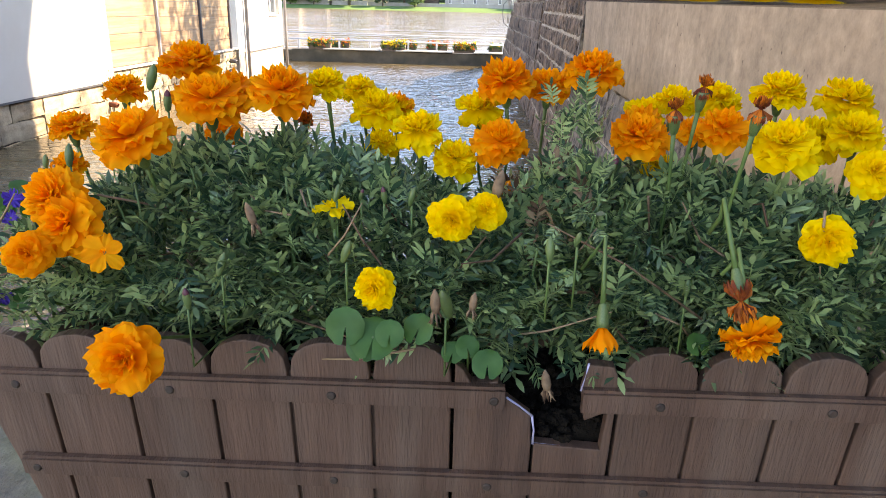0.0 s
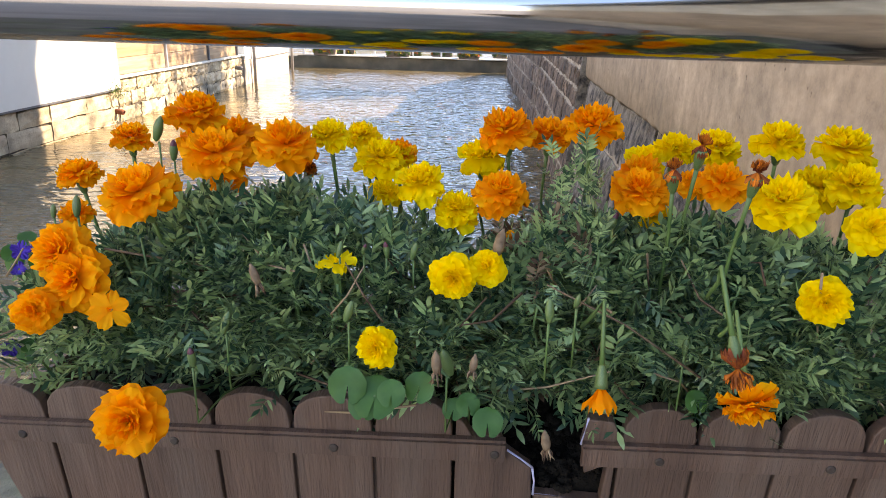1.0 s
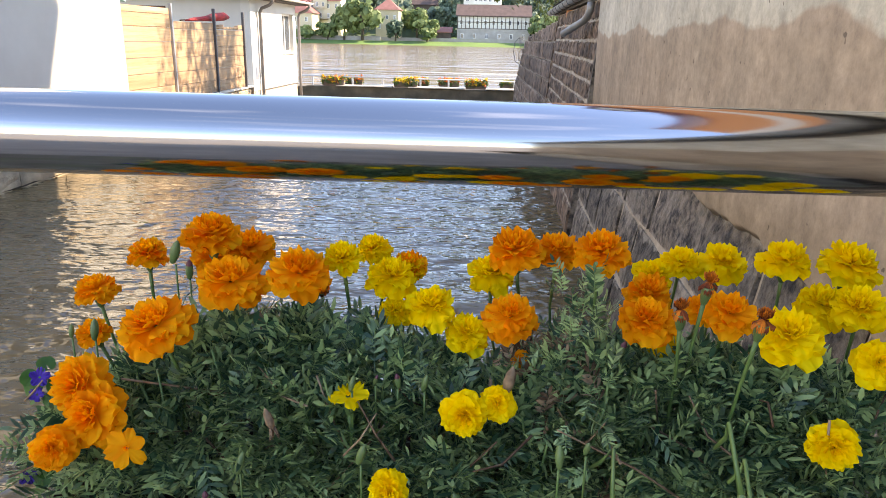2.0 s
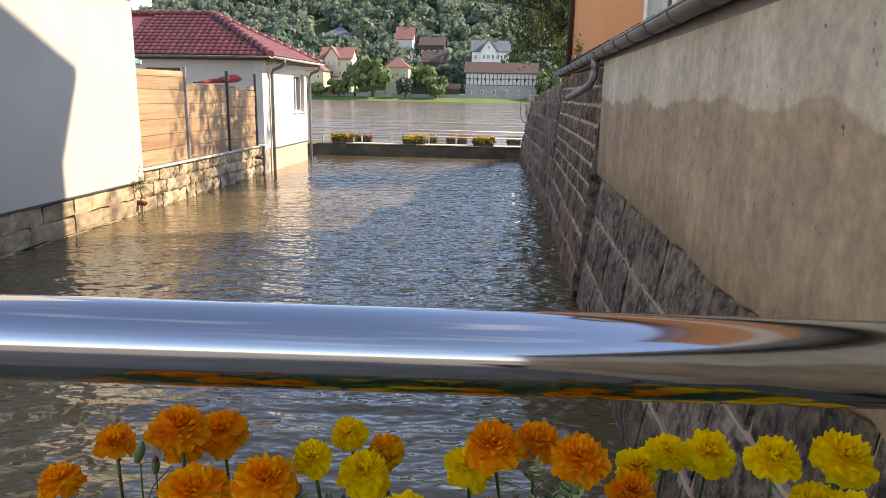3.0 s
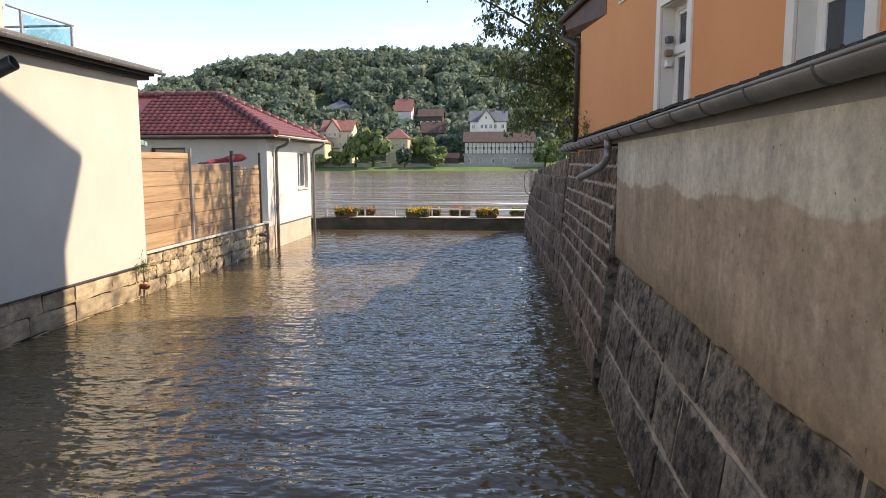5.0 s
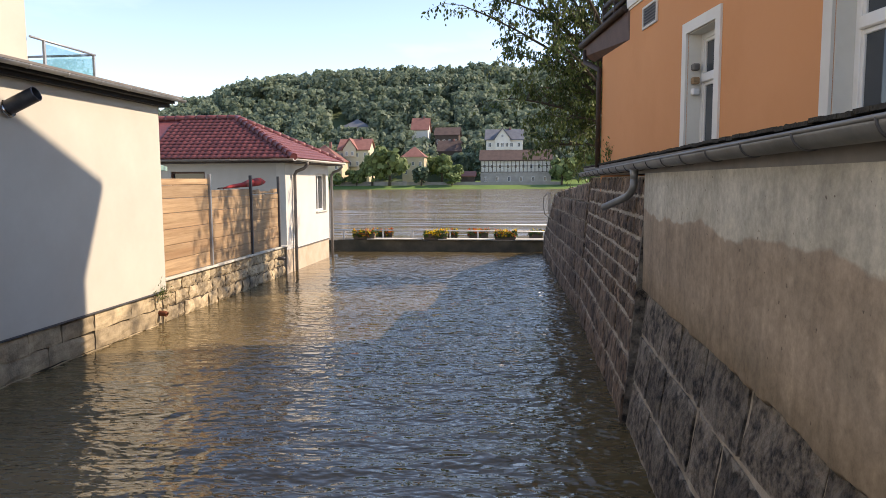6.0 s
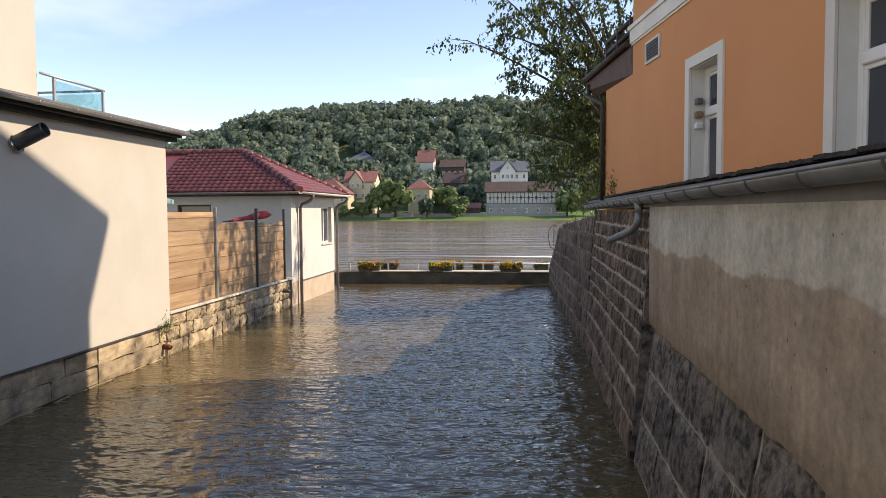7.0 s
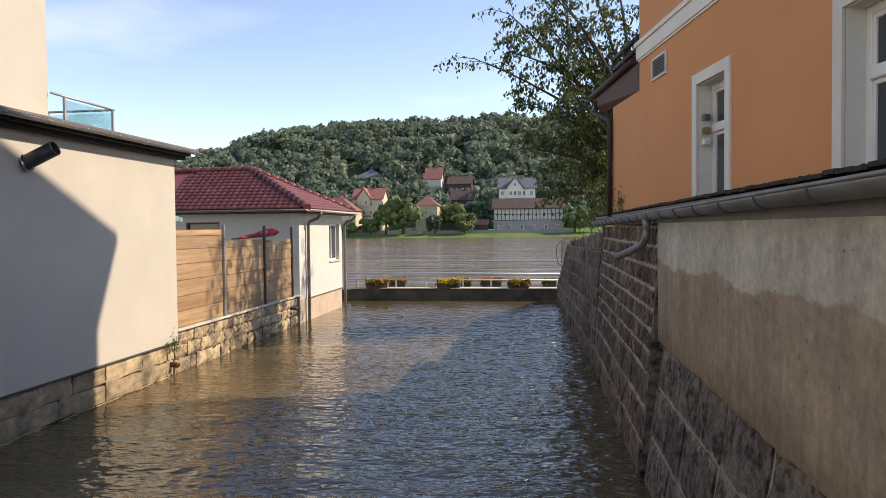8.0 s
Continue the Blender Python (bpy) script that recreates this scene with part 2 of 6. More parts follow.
M_PVC = mat("window_frame_paint", (0.74, 0.73, 0.70), (0.80, 0.79, 0.76), 3, 0.4, 0.05, 60)
M_STONE = mat("sandstone_dark", (0.026, 0.019, 0.015), (0.215, 0.145, 0.100), 6.0, 0.92, 0.9, 26, stain=(0.34, 0.27, 0.20), stain_scale=3.4, stain_amount=0.4,
              vary=0.4, stretch=(1, 1.4, 0.9), depth=0.025, spread=0.11, smear=(0.33, 0.27, 0.205), smear_edge=0.82)
M_STONE_LOW = mat("sandstone_wet", (0.014, 0.012, 0.011), (0.165, 0.138, 0.108), 9.0, 0.85, 1.0, 22, stain=(0.30, 0.265, 0.22), stain_scale=2.6, stain_amount=0.5,
                  vary=0.4, depth=0.035, spread=0.10, smear=(0.34, 0.30, 0.245), smear_edge=0.86)
M_JOINT = mat("dark_earthy_joint", (0.025, 0.02, 0.015), (0.085, 0.066, 0.045), 8, 0.95, 0.6, 50, depth=0.01)
M_MORTAR = mat("lime_mortar", (0.27, 0.225, 0.17), (0.50, 0.44, 0.355), 7, 0.95, 0.6, 50, stain=(0.17, 0.14, 0.11), stain_scale=2.2, stain_amount=0.6, depth=0.01)
M_STONE_PALE = mat("sandstone_pale", (0.26, 0.20, 0.12), (0.56, 0.45, 0.29), 5.0, 0.92, 0.7, 32, stain=(0.07, 0.058, 0.042), stain_scale=1.6, stain_amount=0.9,
                   vary=0.22, depth=0.018)
M_PLANK = mat("fence_timber", (0.23, 0.14, 0.068), (0.46, 0.315, 0.18), 3.2, 0.75, 0.35, 40, stretch=(1, 0.25, 5), vary=0.2, stain=(0.24, 0.12, 0.05), stain_scale=0.8,
              stain_amount=0.55, depth=0.004)
M_POST = mat("galvanised_post", (0.36, 0.37, 0.38), (0.48, 0.49, 0.50), 6, 0.5, 0.1, 60, metal=0.7)
M_DARKPOST = mat("dark_post", (0.05, 0.05, 0.055), (0.09, 0.09, 0.095), 6, 0.55, 0.1, 60)
M_ZINC = mat("weathered_zinc", (0.20, 0.205, 0.205), (0.30, 0.305, 0.30), 3, 0.5, 0.15, 60, metal=0.55, stain=(0.12, 0.115, 0.10), stain_scale=2.5)
M_LEAD = mat("dull_metal_fascia", (0.14, 0.13, 0.12), (0.22, 0.20, 0.18), 3, 0.6, 0.2, 50, metal=0.2)
M_DARKWOOD = mat("dark_stained_wood", (0.026, 0.018, 0.014), (0.058, 0.036, 0.026), 4, 0.65, 0.3, 40, stretch=(1, 0.3, 3))
M_BROWNWOOD = mat("brown_eave_wood", (0.070, 0.032, 0.020), (0.125, 0.058, 0.036), 4, 0.65, 0.3, 40)
M_BLACKROOF = mat("bitumen_roof", (0.010, 0.010, 0.011), (0.024, 0.022, 0.021), 4, 0.85, 0.5, 60)
M_MOSS = mat("mossy_tiles", (0.018, 0.016, 0.012), (0.06, 0.052, 0.035), 9, 0.95, 0.9, 40, depth=0.02)
M_TILE = mat("glazed_red_tile", (0.135, 0.036, 0.034), (0.215, 0.064, 0.056), 2.5, 0.38, 0.15, 50, vary=0.2, stain=(0.14, 0.04, 0.035), stain_scale=0.9)
M_CONCRETE = mat("wet_concrete", (0.055, 0.048, 0.034), (0.16, 0.138, 0.095), 1.6, 0.85, 0.5, 40, stain=(0.05, 0.05, 0.035), stain_scale=1.2, stain_amount=0.8, depth=0.01)
M_SLAB = mat("pale_slab", (0.45, 0.42, 0.35), (0.58, 0.55, 0.47), 2, 0.85, 0.3, 40)
M_RAILPAINT = mat("pale_rail_paint", (0.50, 0.50, 0.50), (0.62, 0.62, 0.61), 3, 0.45, 0.1, 40, metal=0.3)
M_GLASS = glass_mat("window_glass")
M_GRASS = mat("river_grass", (0.055, 0.12, 0.02), (0.13, 0.22, 0.045), 0.12, 0.95, 0.8, 4, stain=(0.11, 0.13, 0.04), stain_scale=0.02, depth=0.2, vary=0)
M_WOODFLOOR = mat("hill_soil", (0.05, 0.08, 0.035), (0.09, 0.13, 0.055), 0.05, 0.95, 0.5, 1, depth=0.3, vary=0)
M_STEEL = mat("polished_steel", (0.40, 0.40, 0.41), (0.46, 0.46, 0.465), 3, 0.10, 0.02, 30, metal=1.0, stretch=(0.15, 3, 3), vary=0, depth=0.001)


# ---- mesh helpers ----
def box(bm, x0, y0, z0, x1, y1, z1, bevel=0.0):
    vs = [bm.verts.new(p) for p in ((x0, y0, z0), (x1, y0, z0), (x1, y1, z0), (x0, y1, z0), (x0, y0, z1), (x1, y0, z1), (x1, y1, z1), (x0, y1, z1))]
    fs = [bm.faces.new([vs[i] for i in f]) for f in ((3, 2, 1, 0), (4, 5, 6, 7), (0, 1, 5, 4), (1, 2, 6, 5), (2, 3, 7, 6), (3, 0, 4, 7))]
    if bevel:
        bmesh.ops.bevel(bm, geom=list({e for f in fs for e in f.edges}), offset=bevel, segments=1, affect="EDGES", profile=0.5)
    return bm


def prism(bm, outline, axis, a, b):
    """A closed outline in two axes, pushed along the third from a to b. axis 'x': outline (y, z); 'y': (x, z); 'z': (x, y)."""
    def at(p, d):
        return {"x": (d, p[0], p[1]), "y": (p[0], d, p[1]), "z": (p[0], p[1], d)}[axis]
    lo, hi = [bm.verts.new(at(p, a)) for p in outline], [bm.verts.new(at(p, b)) for p in outline]
    k = len(outline)
    bm.faces.new(lo[::-1])
    bm.faces.new(hi)
    for i in range(k):
        bm.faces.new((lo[i], lo[(i + 1) % k], hi[(i + 1) % k], hi[i]))
    bmesh.ops.recalc_face_normals(bm, faces=bm.faces[:])
    return bm


def tube(bm, points, radius, seg=10, cap=True):
    """A round bar along points; radius is one number or one for each point."""
    pts = [Vector(p) for p in points]
    rad = radius if isinstance(radius, (list, tuple)) else [radius] * len(pts)
    rings, up = [], None
    for i, p in enumerate(pts):
        d = (pts[min(i + 1, len(pts) - 1)] - pts[max(i - 1, 0)]).normalized()
        if up is None:
            up = d.orthogonal().normalized()
        side = d.cross(up).normalized()
        up = side.cross(d).normalized()
        rings.append([bm.verts.new(p + rad[i] * (math.cos(a) * side + math.sin(a) * up)) for a in (2 * math.pi * j / seg for j in range(seg))])
    for r0, r1 in zip(rings, rings[1:]):
        for j in range(seg):
            bm.faces.new((r0[j], r0[(j + 1) % seg], r1[(j + 1) % seg], r1[j])).smooth = True
    if cap:
        bm.faces.new(rings[0][::-1])
        bm.faces.new(rings[-1])
    return bm


def mesh_of(name, bm, material):
    me = bpy.data.meshes.new(name)
    bm.to_mesh(me)
    bm.free()
    me.materials.append(material)
    return me


def thing(name, label, category, at=(0, 0, 0), group=""):
    ob = new(name)
    ob.location = at
    ob.empty_display_size = 0.2
    return tagged(ob, label, category, group)


def hang(ob, parent):
    """Make ob a part of parent and leave it where it is."""
    ob.parent = parent
    if parent.type == "EMPTY":
        ob.matrix_parent_inverse = parent.matrix_basis.inverted()
    return ob


def part(name, bm, material, parent, label=""):
    return tagged(hang(new(name, mesh_of(name, bm, material)), parent), label)


def solid(name, bm, material, label, category, kind=""):
    return tagged(new(name, mesh_of(name, bm, material)), label, category, kind=kind)


def smooth(ob):
    for p in ob.data.polygons:
        p.use_smooth = True
    return ob


B = bmesh.new
rng = random.Random(7)


# ---- water ----
def wave(x, y):
    return (0.010 * math.sin(5.2 * y + 0.9 * x + 1.3 * math.sin(0.7 * x)) + 0.008 * math.sin(8.6 * y - 1.7 * x + math.sin(1.1 * y + x))
            + 0.0035 * math.sin(17.0 * y + 2.6 * x + 2.0 * noise.noise((0.9 * x, 0.9 * y, 7.0)))
            + 0.014 * (noise.noise((0.8 * x, 1.9 * y, 0.3)) + 0.5 * noise.noise((1.9 * x, 4.2 * y, 4.0))))


def water_sheet():
    xs = [-900, -300, -90, -30, -12] + [-7.2 + 0.1 * i for i in range(106)] + [8, 20, 60, 200, 700]
    ys = [-40, -12, -4] + [1.2 + 0.11 * i for i in range(272)] + [31.3]
    near = lambda x, y: (-7.3 < x < 3.5 and 1 < y < 31.2)
    verts = [(x, y, wave(x, y) * min(1.5, max(0.15, 1.7 - y / 16)) * min(1, max(0.35, (x + 7.5 + 0.8 * max(0, 13 - y)) / 4)) if near(x, y) else 0.0) for y in ys for x in xs]
    k = len(xs)
    faces = [(j * k + i, j * k + i + 1, (j + 1) * k + i + 1, (j + 1) * k + i) for j in range(len(ys) - 1) for i in range(k - 1)]
    me = bpy.data.meshes.new("water")
    me.from_pydata(verts, [], faces)
    me.materials.append(M_WATER)
    for p in me.polygons:
        p.use_smooth = True
    return tagged(new("water", me), "brown flood water rippling between the walls and out on the river", "water", kind="structure")


water_sheet()
bm = B()
vs = [bm.verts.new(q) for q in ((-900, 31.3, 0), (700, 31.3, 0), (700, 236, 0), (-900, 236, 0))]
bm.faces.new(vs)
solid("river", bm, M_RIVER, "wide brown river in flood with a choppy surface", "water", "structure")


# ---- far bank and hill ----
def hill_height(x, y):
    d = y - 228
    if d <= 0:
        return -1.5 + 0.1 * d
    bank = min(d, 14) * 0.17 - 1.5 if d < 14 else 0.9 + (d - 14) * 0.06
    ridge = 47 * (1 / (1 + math.exp(-(x + 218) / 22))) + 5 * noise.noise((x * 0.012, 0.0, 2.0))
    rise = max(0.0, min(1.0, (d - 34) / 190))
    return bank + ridge * (rise * rise * (3 - 2 * rise))


def far_ground():
    xs = [-1500, -800] + list(range(-460, 461, 10)) + [800, 1500]
    ys = [216, 226, 229, 233, 238, 243, 250] + list(range(260, 560, 10)) + [700, 1200, 3000]
    verts = [(x, y, hill_height(x, min(y, 560)) + (1.2 * noise.noise((x * 0.05, y * 0.05, 0)) if y > 255 else 0)) for y in ys for x in xs]
    k = len(xs)
    faces = [(j * k + i, j * k + i + 1, (j + 1) * k + i + 1, (j + 1) * k + i) for j in range(len(ys) - 1) for i in range(k - 1)]
    me = bpy.data.meshes.new("ground")
    me.from_pydata(verts, [], faces)
    me.materials.append(M_GRASS)
    me.materials.append(M_WOODFLOOR)
    for p in me.polygons:
        p.use_smooth = True
        if ys[p.index // (k - 1)] > 262:
            p.material_index = 1
    return tagged(new("ground", me), "green river bank rising to a wooded hill", "ground", kind="structure")


far_ground()

M_RUST = mat("rust", (0.10, 0.028, 0.012), (0.22, 0.07, 0.03), 40, 0.9, 0.5, 90)


# ---- right side: quay wall ----
def stone_piece(sy, sz, depth, key, rough=1.0):
    """One dressed block, its centre at the origin, face towards -x, with worn uneven edges."""
    r = random.Random(key)
    bm = B()
    box(bm, -depth, -sy / 2, -sz / 2, depth, sy / 2, sz / 2)
    bmesh.ops.subdivide_edges(bm, edges=[e for e in bm.edges if abs(e.verts[0].co.x - e.verts[1].co.x) < 1e-5 and e.verts[0].co.x < 0], cuts=3, use_grid_fill=True)
    for v in bm.verts:
        if v.co.x < 0:
            edge = max(abs(v.co.y) / (sy / 2), abs(v.co.z) / (sz / 2)) > 0.99
            v.co.x += rough * (r.uniform(0.004, 0.02) if edge else r.uniform(-0.012, 0.01))
            v.co.y += r.uniform(-0.018, 0.018)
            v.co.z += r.uniform(-0.018, 0.018)
    return bm


def lay_blocks(wall, courses, y0, y1, lengths, face_x, material, joint=0.02, depth=0.12, name="stone_block", top=None):
    """Courses of blocks along y on the wall, their faces at face_x(y, z); meshes are shared between blocks of one size."""
    made = {}
    r = random.Random(len(courses) * 31 + int(y0 * 10))
    for row, (z0, z1) in enumerate(courses):
        y = y0 - r.uniform(0, lengths[0]) * (row % 2)
        while y < y1:
            ln = r.choice(lengths)
            a, b = max(y, y0), min(y + ln, y1)
            y += ln
            zt = min(z1, top(b)) if top else z1
            if b - a < 0.12 or zt - z0 < 0.1:
                continue
            sy, sz = round(b - a - joint, 2), round(zt - z0 - joint, 2)
            key = (sy, sz, r.randrange(3))
            if key not in made:
                made[key] = mesh_of(name, stone_piece(sy, sz, depth, hash(key) & 1023), material)
            ob = new(name, made[key])
            yc, zc = (a + b) / 2, (z0 + zt) / 2
            fx = face_x(yc, zc)
            slope = math.degrees(math.atan2(face_x(yc, zc + 0.1) - face_x(yc, zc - 0.1), 0.2))
            turn = math.degrees(math.atan2(face_x(yc + 0.1, zc) - face_x(yc - 0.1, zc), 0.2))
            ob.matrix_basis = pose(fx + depth + r.uniform(-0.01, 0.01), yc, zc, 0, slope, -turn)
            hang(ob, wall)


def near_face(y, z):
    return 2.66 - 0.14 * (1.75 - z)


def mid_face(y, z):
    return 2.645 - 0.085 * (3.15 - z)


def far_face(y, z):
    near = max(0.0, 1 - (y - 17.2) / 8.2)
    return (2.36 - 0.03 * (3 - z)) * (1 - near) + (mid_face(y, z) - 0.02) * near - (y - 17.2) * 0.024


def sheet_wall(face, y0, y1, z0, z1, thick, off, top=None):
    """Backing wall behind the blocks: a slab whose face follows face(y, z), set back by off."""
    bm = B()
    ring = []
    for y in (y0, y1):
        zt = top(y) if top else z1
        ring.append([bm.verts.new(p) for p in ((face(y, z0) + off, y, z0), (face(y, zt) + off, y, zt), (thick, y, zt), (thick, y, z0))])
    a, b = ring
    for i in range(4):
        bm.faces.new((a[i], a[(i + 1) % 4], b[(i + 1) % 4], b[i]))
    bm.faces.new(a[::-1])
    bm.faces.new(b)
    bmesh.ops.recalc_face_normals(bm, faces=bm.faces[:])
    return bm


wall_near = solid("wall_east", sheet_wall(near_face, -3, 9.64, -1.0, 1.74, 3.1, 0.03), M_MORTAR, "dark sandstone quay wall with pale lime joints", "wall", "structure")
wall_mid = solid("wall_east_upper", sheet_wall(mid_face, 9.80, 17.2, -1.0, 3.16, 3.1, 0.026), M_MORTAR, "tall sandstone block wall with smeared mortar", "wall", "structure")

solid("wall_east_quoin", sheet_wall(mid_face, 9.69, 9.798, -1.0, 3.16, 3.1, 0.014), M_STONE_LOW, "dark stone end of the tall quay wall", "wall", "structure")


def far_top(y):
    return 3.08 - 0.05 * (y - 17.2) if y < 25.4 else 2.62 - 0.34 * (y - 25.4)


bm = sheet_wall(far_face, 17.27, 25.4, -1.0, 0, 3.1, 0.07, far_top)
wall_far = solid("wall_east_far", bm, M_MORTAR, "grey weathered stone wall running on to the river", "wall", "structure")
bm = sheet_wall(far_face, 25.42, 30.9, -1.0, 0, 3.1, 0.03, far_top)
wall_end = solid("wall_east_end", bm, M_MORTAR, "low end of the weathered stone wall at the river", "wall", "structure")

# plaster skin over the upper half of the near wall, broken along its lower edge
bm = B()
r = random.Random(3)
ys = [-3 + 0.06 * i for i in range(212)]
low = [1.75 + 0.045 * noise.noise((y * 1.3, 0, 5)) + 0.03 * noise.noise((y * 6, 0, 8)) for y in ys]
zs = [0, 0.02, 0.25, 0.6, 1]
grid = []
for y, zl in zip(ys, low):
    grid.append([bm.verts.new((2.655 - (0.006 if k == 1 else 0) + 0.010 * noise.noise((y * 0.9, f * 2, 1.0)) + (0.03 if k == 0 else 0), y, zl + (3.19 - zl) * f)) for k, f in enumerate(zs)])
for g0, g1 in zip(grid, grid[1:]):
    for k in range(len(zs) - 1):
        bm.faces.new((g0[k], g1[k], g1[k + 1], g0[k + 1]))
plaster = solid("plaster_east", bm, M_PLASTER, "patched brown and grey plaster coat with run marks", "wall", "structure")
md = plaster.modifiers.new("thick", "SOLIDIFY")
md.thickness, md.offset = 0.05, -1
smooth(plaster)
bm = B()
box(bm, 2.70, -3, 1.76, 3.1, 9.77, 3.19)
solid("wall_east_core", bm, M_MORTAR, "masonry behind the plaster coat", "wall", "structure")

# ---- gutter and the strip of roof on the wall ----
gutter = thing("gutter", "grey half-round zinc gutter with bracket straps along the wall top", "gutter", (2.55, 5, 3.3))


def trough(bm, x, z, r, y0, y1, drop, steps=10):
    """Half-round gutter from y0 to y1; it falls by drop."""
    rows = []
    for y, dz in ((y0, 0), (y1, -drop)):
        rows.append([bm.verts.new((x + r * math.cos(a), y, z + dz + r * math.sin(a))) for a in (math.pi + math.pi * j / steps for j in range(steps + 1))])
    for j in range(steps):
        bm.faces.new((rows[0][j], rows[0][j + 1], rows[1][j + 1], rows[1][j])).smooth = True
    return bm


G_X, G_Z, G_R, G_DROP = 2.55, 3.395, 0.082, 0.13
g = part("trough", trough(B(), G_X, G_Z, G_R, -3, 18.4, G_DROP), M_ZINC, gutter)
sd = g.modifiers.new("thick", "SOLIDIFY")
sd.thickness = 0.004


def gz(y):
    return G_Z - G_DROP * (y + 3) / 21.4


bead = B()
tube(bead, [(G_X - G_R, -3, gz(-3)), (G_X - G_R, 18.4, gz(18.4))], 0.013, 8)
part("bead", bead, M_ZINC, gutter, "rolled front edge of the gutter")
y = -2.4
while y < 18.2:
    bm = B()
    z = gz(y)
    pts = [(G_X + (G_R + 0.006) * math.cos(a), y, z + (G_R + 0.006) * math.sin(a)) for a in (math.pi + math.pi * j / 10 for j in range(11))]
    tube(bm, pts, 0.009, 6)
    part("strap", bm, M_DARKPOST, gutter)
    y += 0.86
# outlet and bent pipe
bm = B()
OY = 10.15
tube(bm, [(G_X, OY, gz(OY) - 0.06), (G_X, OY, 3.10)], [0.06, 0.045], 12)
part("outlet", bm, M_ZINC, gutter)
bm = B()
tube(bm, [(G_X, OY, 3.12), (G_X - 0.005, OY, 3.02), (G_X - 0.03, OY + 0.06, 2.94), (G_X - 0.06, OY + 0.18, 2.885), (G_X - 0.26, OY + 0.98, 2.72)], 0.046, 14, cap=False)
pipe = part("downpipe", bm, M_ZINC, gutter, "bent zinc spout that ends in the open")
pm = pipe.modifiers.new("thick", "SOLIDIFY")
pm.thickness = 0.004

bm = B()
prism(bm, [(2.64, 3.19), (2.64, 3.30), (2.60, 3.33), (2.60, 3.385), (3.60, 3.40), (3.60, 3.19)], "y", -3, 18.6)
solid("fascia", bm, M_LEAD, "dull metal fascia and sloping cap under the gutter", "fascia", "structure")
# mossy roof strip, its pieces of tile uneven
strip = thing("roof_strip", "narrow roof strip of blackened mossy tiles along the wall", "roof", (2.9, 5, 3.5))
bm = B()
r = random.Random(11)
y = -3.0
while y < 18.5:
    w = r.uniform(0.15, 0.19)
    z = 3.392 + r.uniform(0, 0.014)
    prism(bm, [(2.585, z), (2.585, z + 0.024), (3.9, z + 0.06), (3.9, z + 0.03)], "y", y, y + w - 0.006)
    y += w
o = part("tiles", bm, M_MOSS, strip)
tagged(o, kind="stuff")
bm = B()
for _ in range(900):
    yy, f = r.uniform(-2.5, 18.4), r.random() ** 2.2
    x, z, s = 2.6 + 0.5 * f, 3.415 + 0.02 * f, r.uniform(0.006, 0.02)
    m4 = Matrix.Translation((x, yy, z)) @ Euler((r.uniform(0, 3), r.uniform(0, 3), 0)).to_matrix().to_4x4() @ Matrix.Diagonal((s, s * 1.4, s * 0.7, 1))
    bmesh.ops.create_icosphere(bm, subdivisions=1, radius=1, matrix=m4)
tagged(part("moss", bm, M_MOSS, strip), kind="stuff")

# ---- the orange house: its front stands a little askew to the quay ----
HOUSE_AT = pose(2.911, 13.34, 0, 0, 0, 9.09)


def hpart(name, bm, material, parent, label=""):
    """A part given along the house front: x into the house, y along the front, 0 at the corner."""
    bmesh.ops.transform(bm, matrix=HOUSE_AT, verts=bm.verts[:])
    return part(name, bm, material, parent, label)


house = thing("orange_house", "orange rendered house with pale window surrounds and a pale string course", "house", (5, 8, 0))
openings = [(-3.51, -2.60, 3.30, 5.07), (-6.95, -5.95, 3.30, 5.07), (-10.4, -9.4, 3.30, 5.07)]


def pierced(bm, x, y0, y1, z0, z1, holes, thick):
    """A wall facing -x with real openings."""
    cuts_y = sorted({y0, y1, *[v for h in holes for v in h[:2]]})
    cuts_z = sorted({z0, z1, *[v for h in holes for v in h[2:]]})
    for a, b in zip(cuts_y, cuts_y[1:]):
        for c, d in zip(cuts_z, cuts_z[1:]):
            if any(h[0] <= a and b <= h[1] and h[2] <= c and d <= h[3] for h in holes):
                continue
            box(bm, x, a, c, x + thick, b, d)
    bmesh.ops.remove_doubles(bm, verts=bm.verts[:], dist=1e-4)
    seen = {}
    for f in bm.faces:
        seen.setdefault(tuple(round(v, 3) for v in f.calc_center_median()), []).append(f)
    bmesh.ops.delete(bm, geom=[f for fs in seen.values() if len(fs) > 1 for f in fs], context="FACES_ONLY")
    return bm


hpart("wall", pierced(B(), 0, -15, 0, -0.5, 7.7, openings, 0.4), M_ORANGE, house)
hpart("wall", box(B(), 0.402, -0.4, -0.5, 2.3, 0, 7.7), M_ORANGE, house)
hpart("floor_slab", box(B(), 0.402, -14.9, 3.0, 1.6, -0.41, 3.1), M_TRIM, house)
hpart("inner_wall", box(B(), 1.6, -14.9, -0.5, 1.7, -0.41, 7.65), M_TRIM, house)
hpart("roof", prism(B(), [(-0.35, 7.7), (2.3, 9.3), (2.3, 9.5), (-0.35, 7.9)], "y", -15.3, 0.35), M_TILE, house)
bm = B()
box(bm, -0.045, -15, 6.02, -0.002, 0.045, 6.24)
box(bm, -0.075, -15, 6.24, -0.002, 0.075, 6.31)
box(bm, -0.022, -15, 5.985, -0.002, 0.022, 6.02)
hpart("string_course", bm, M_TRIM, house, "pale plaster string course")


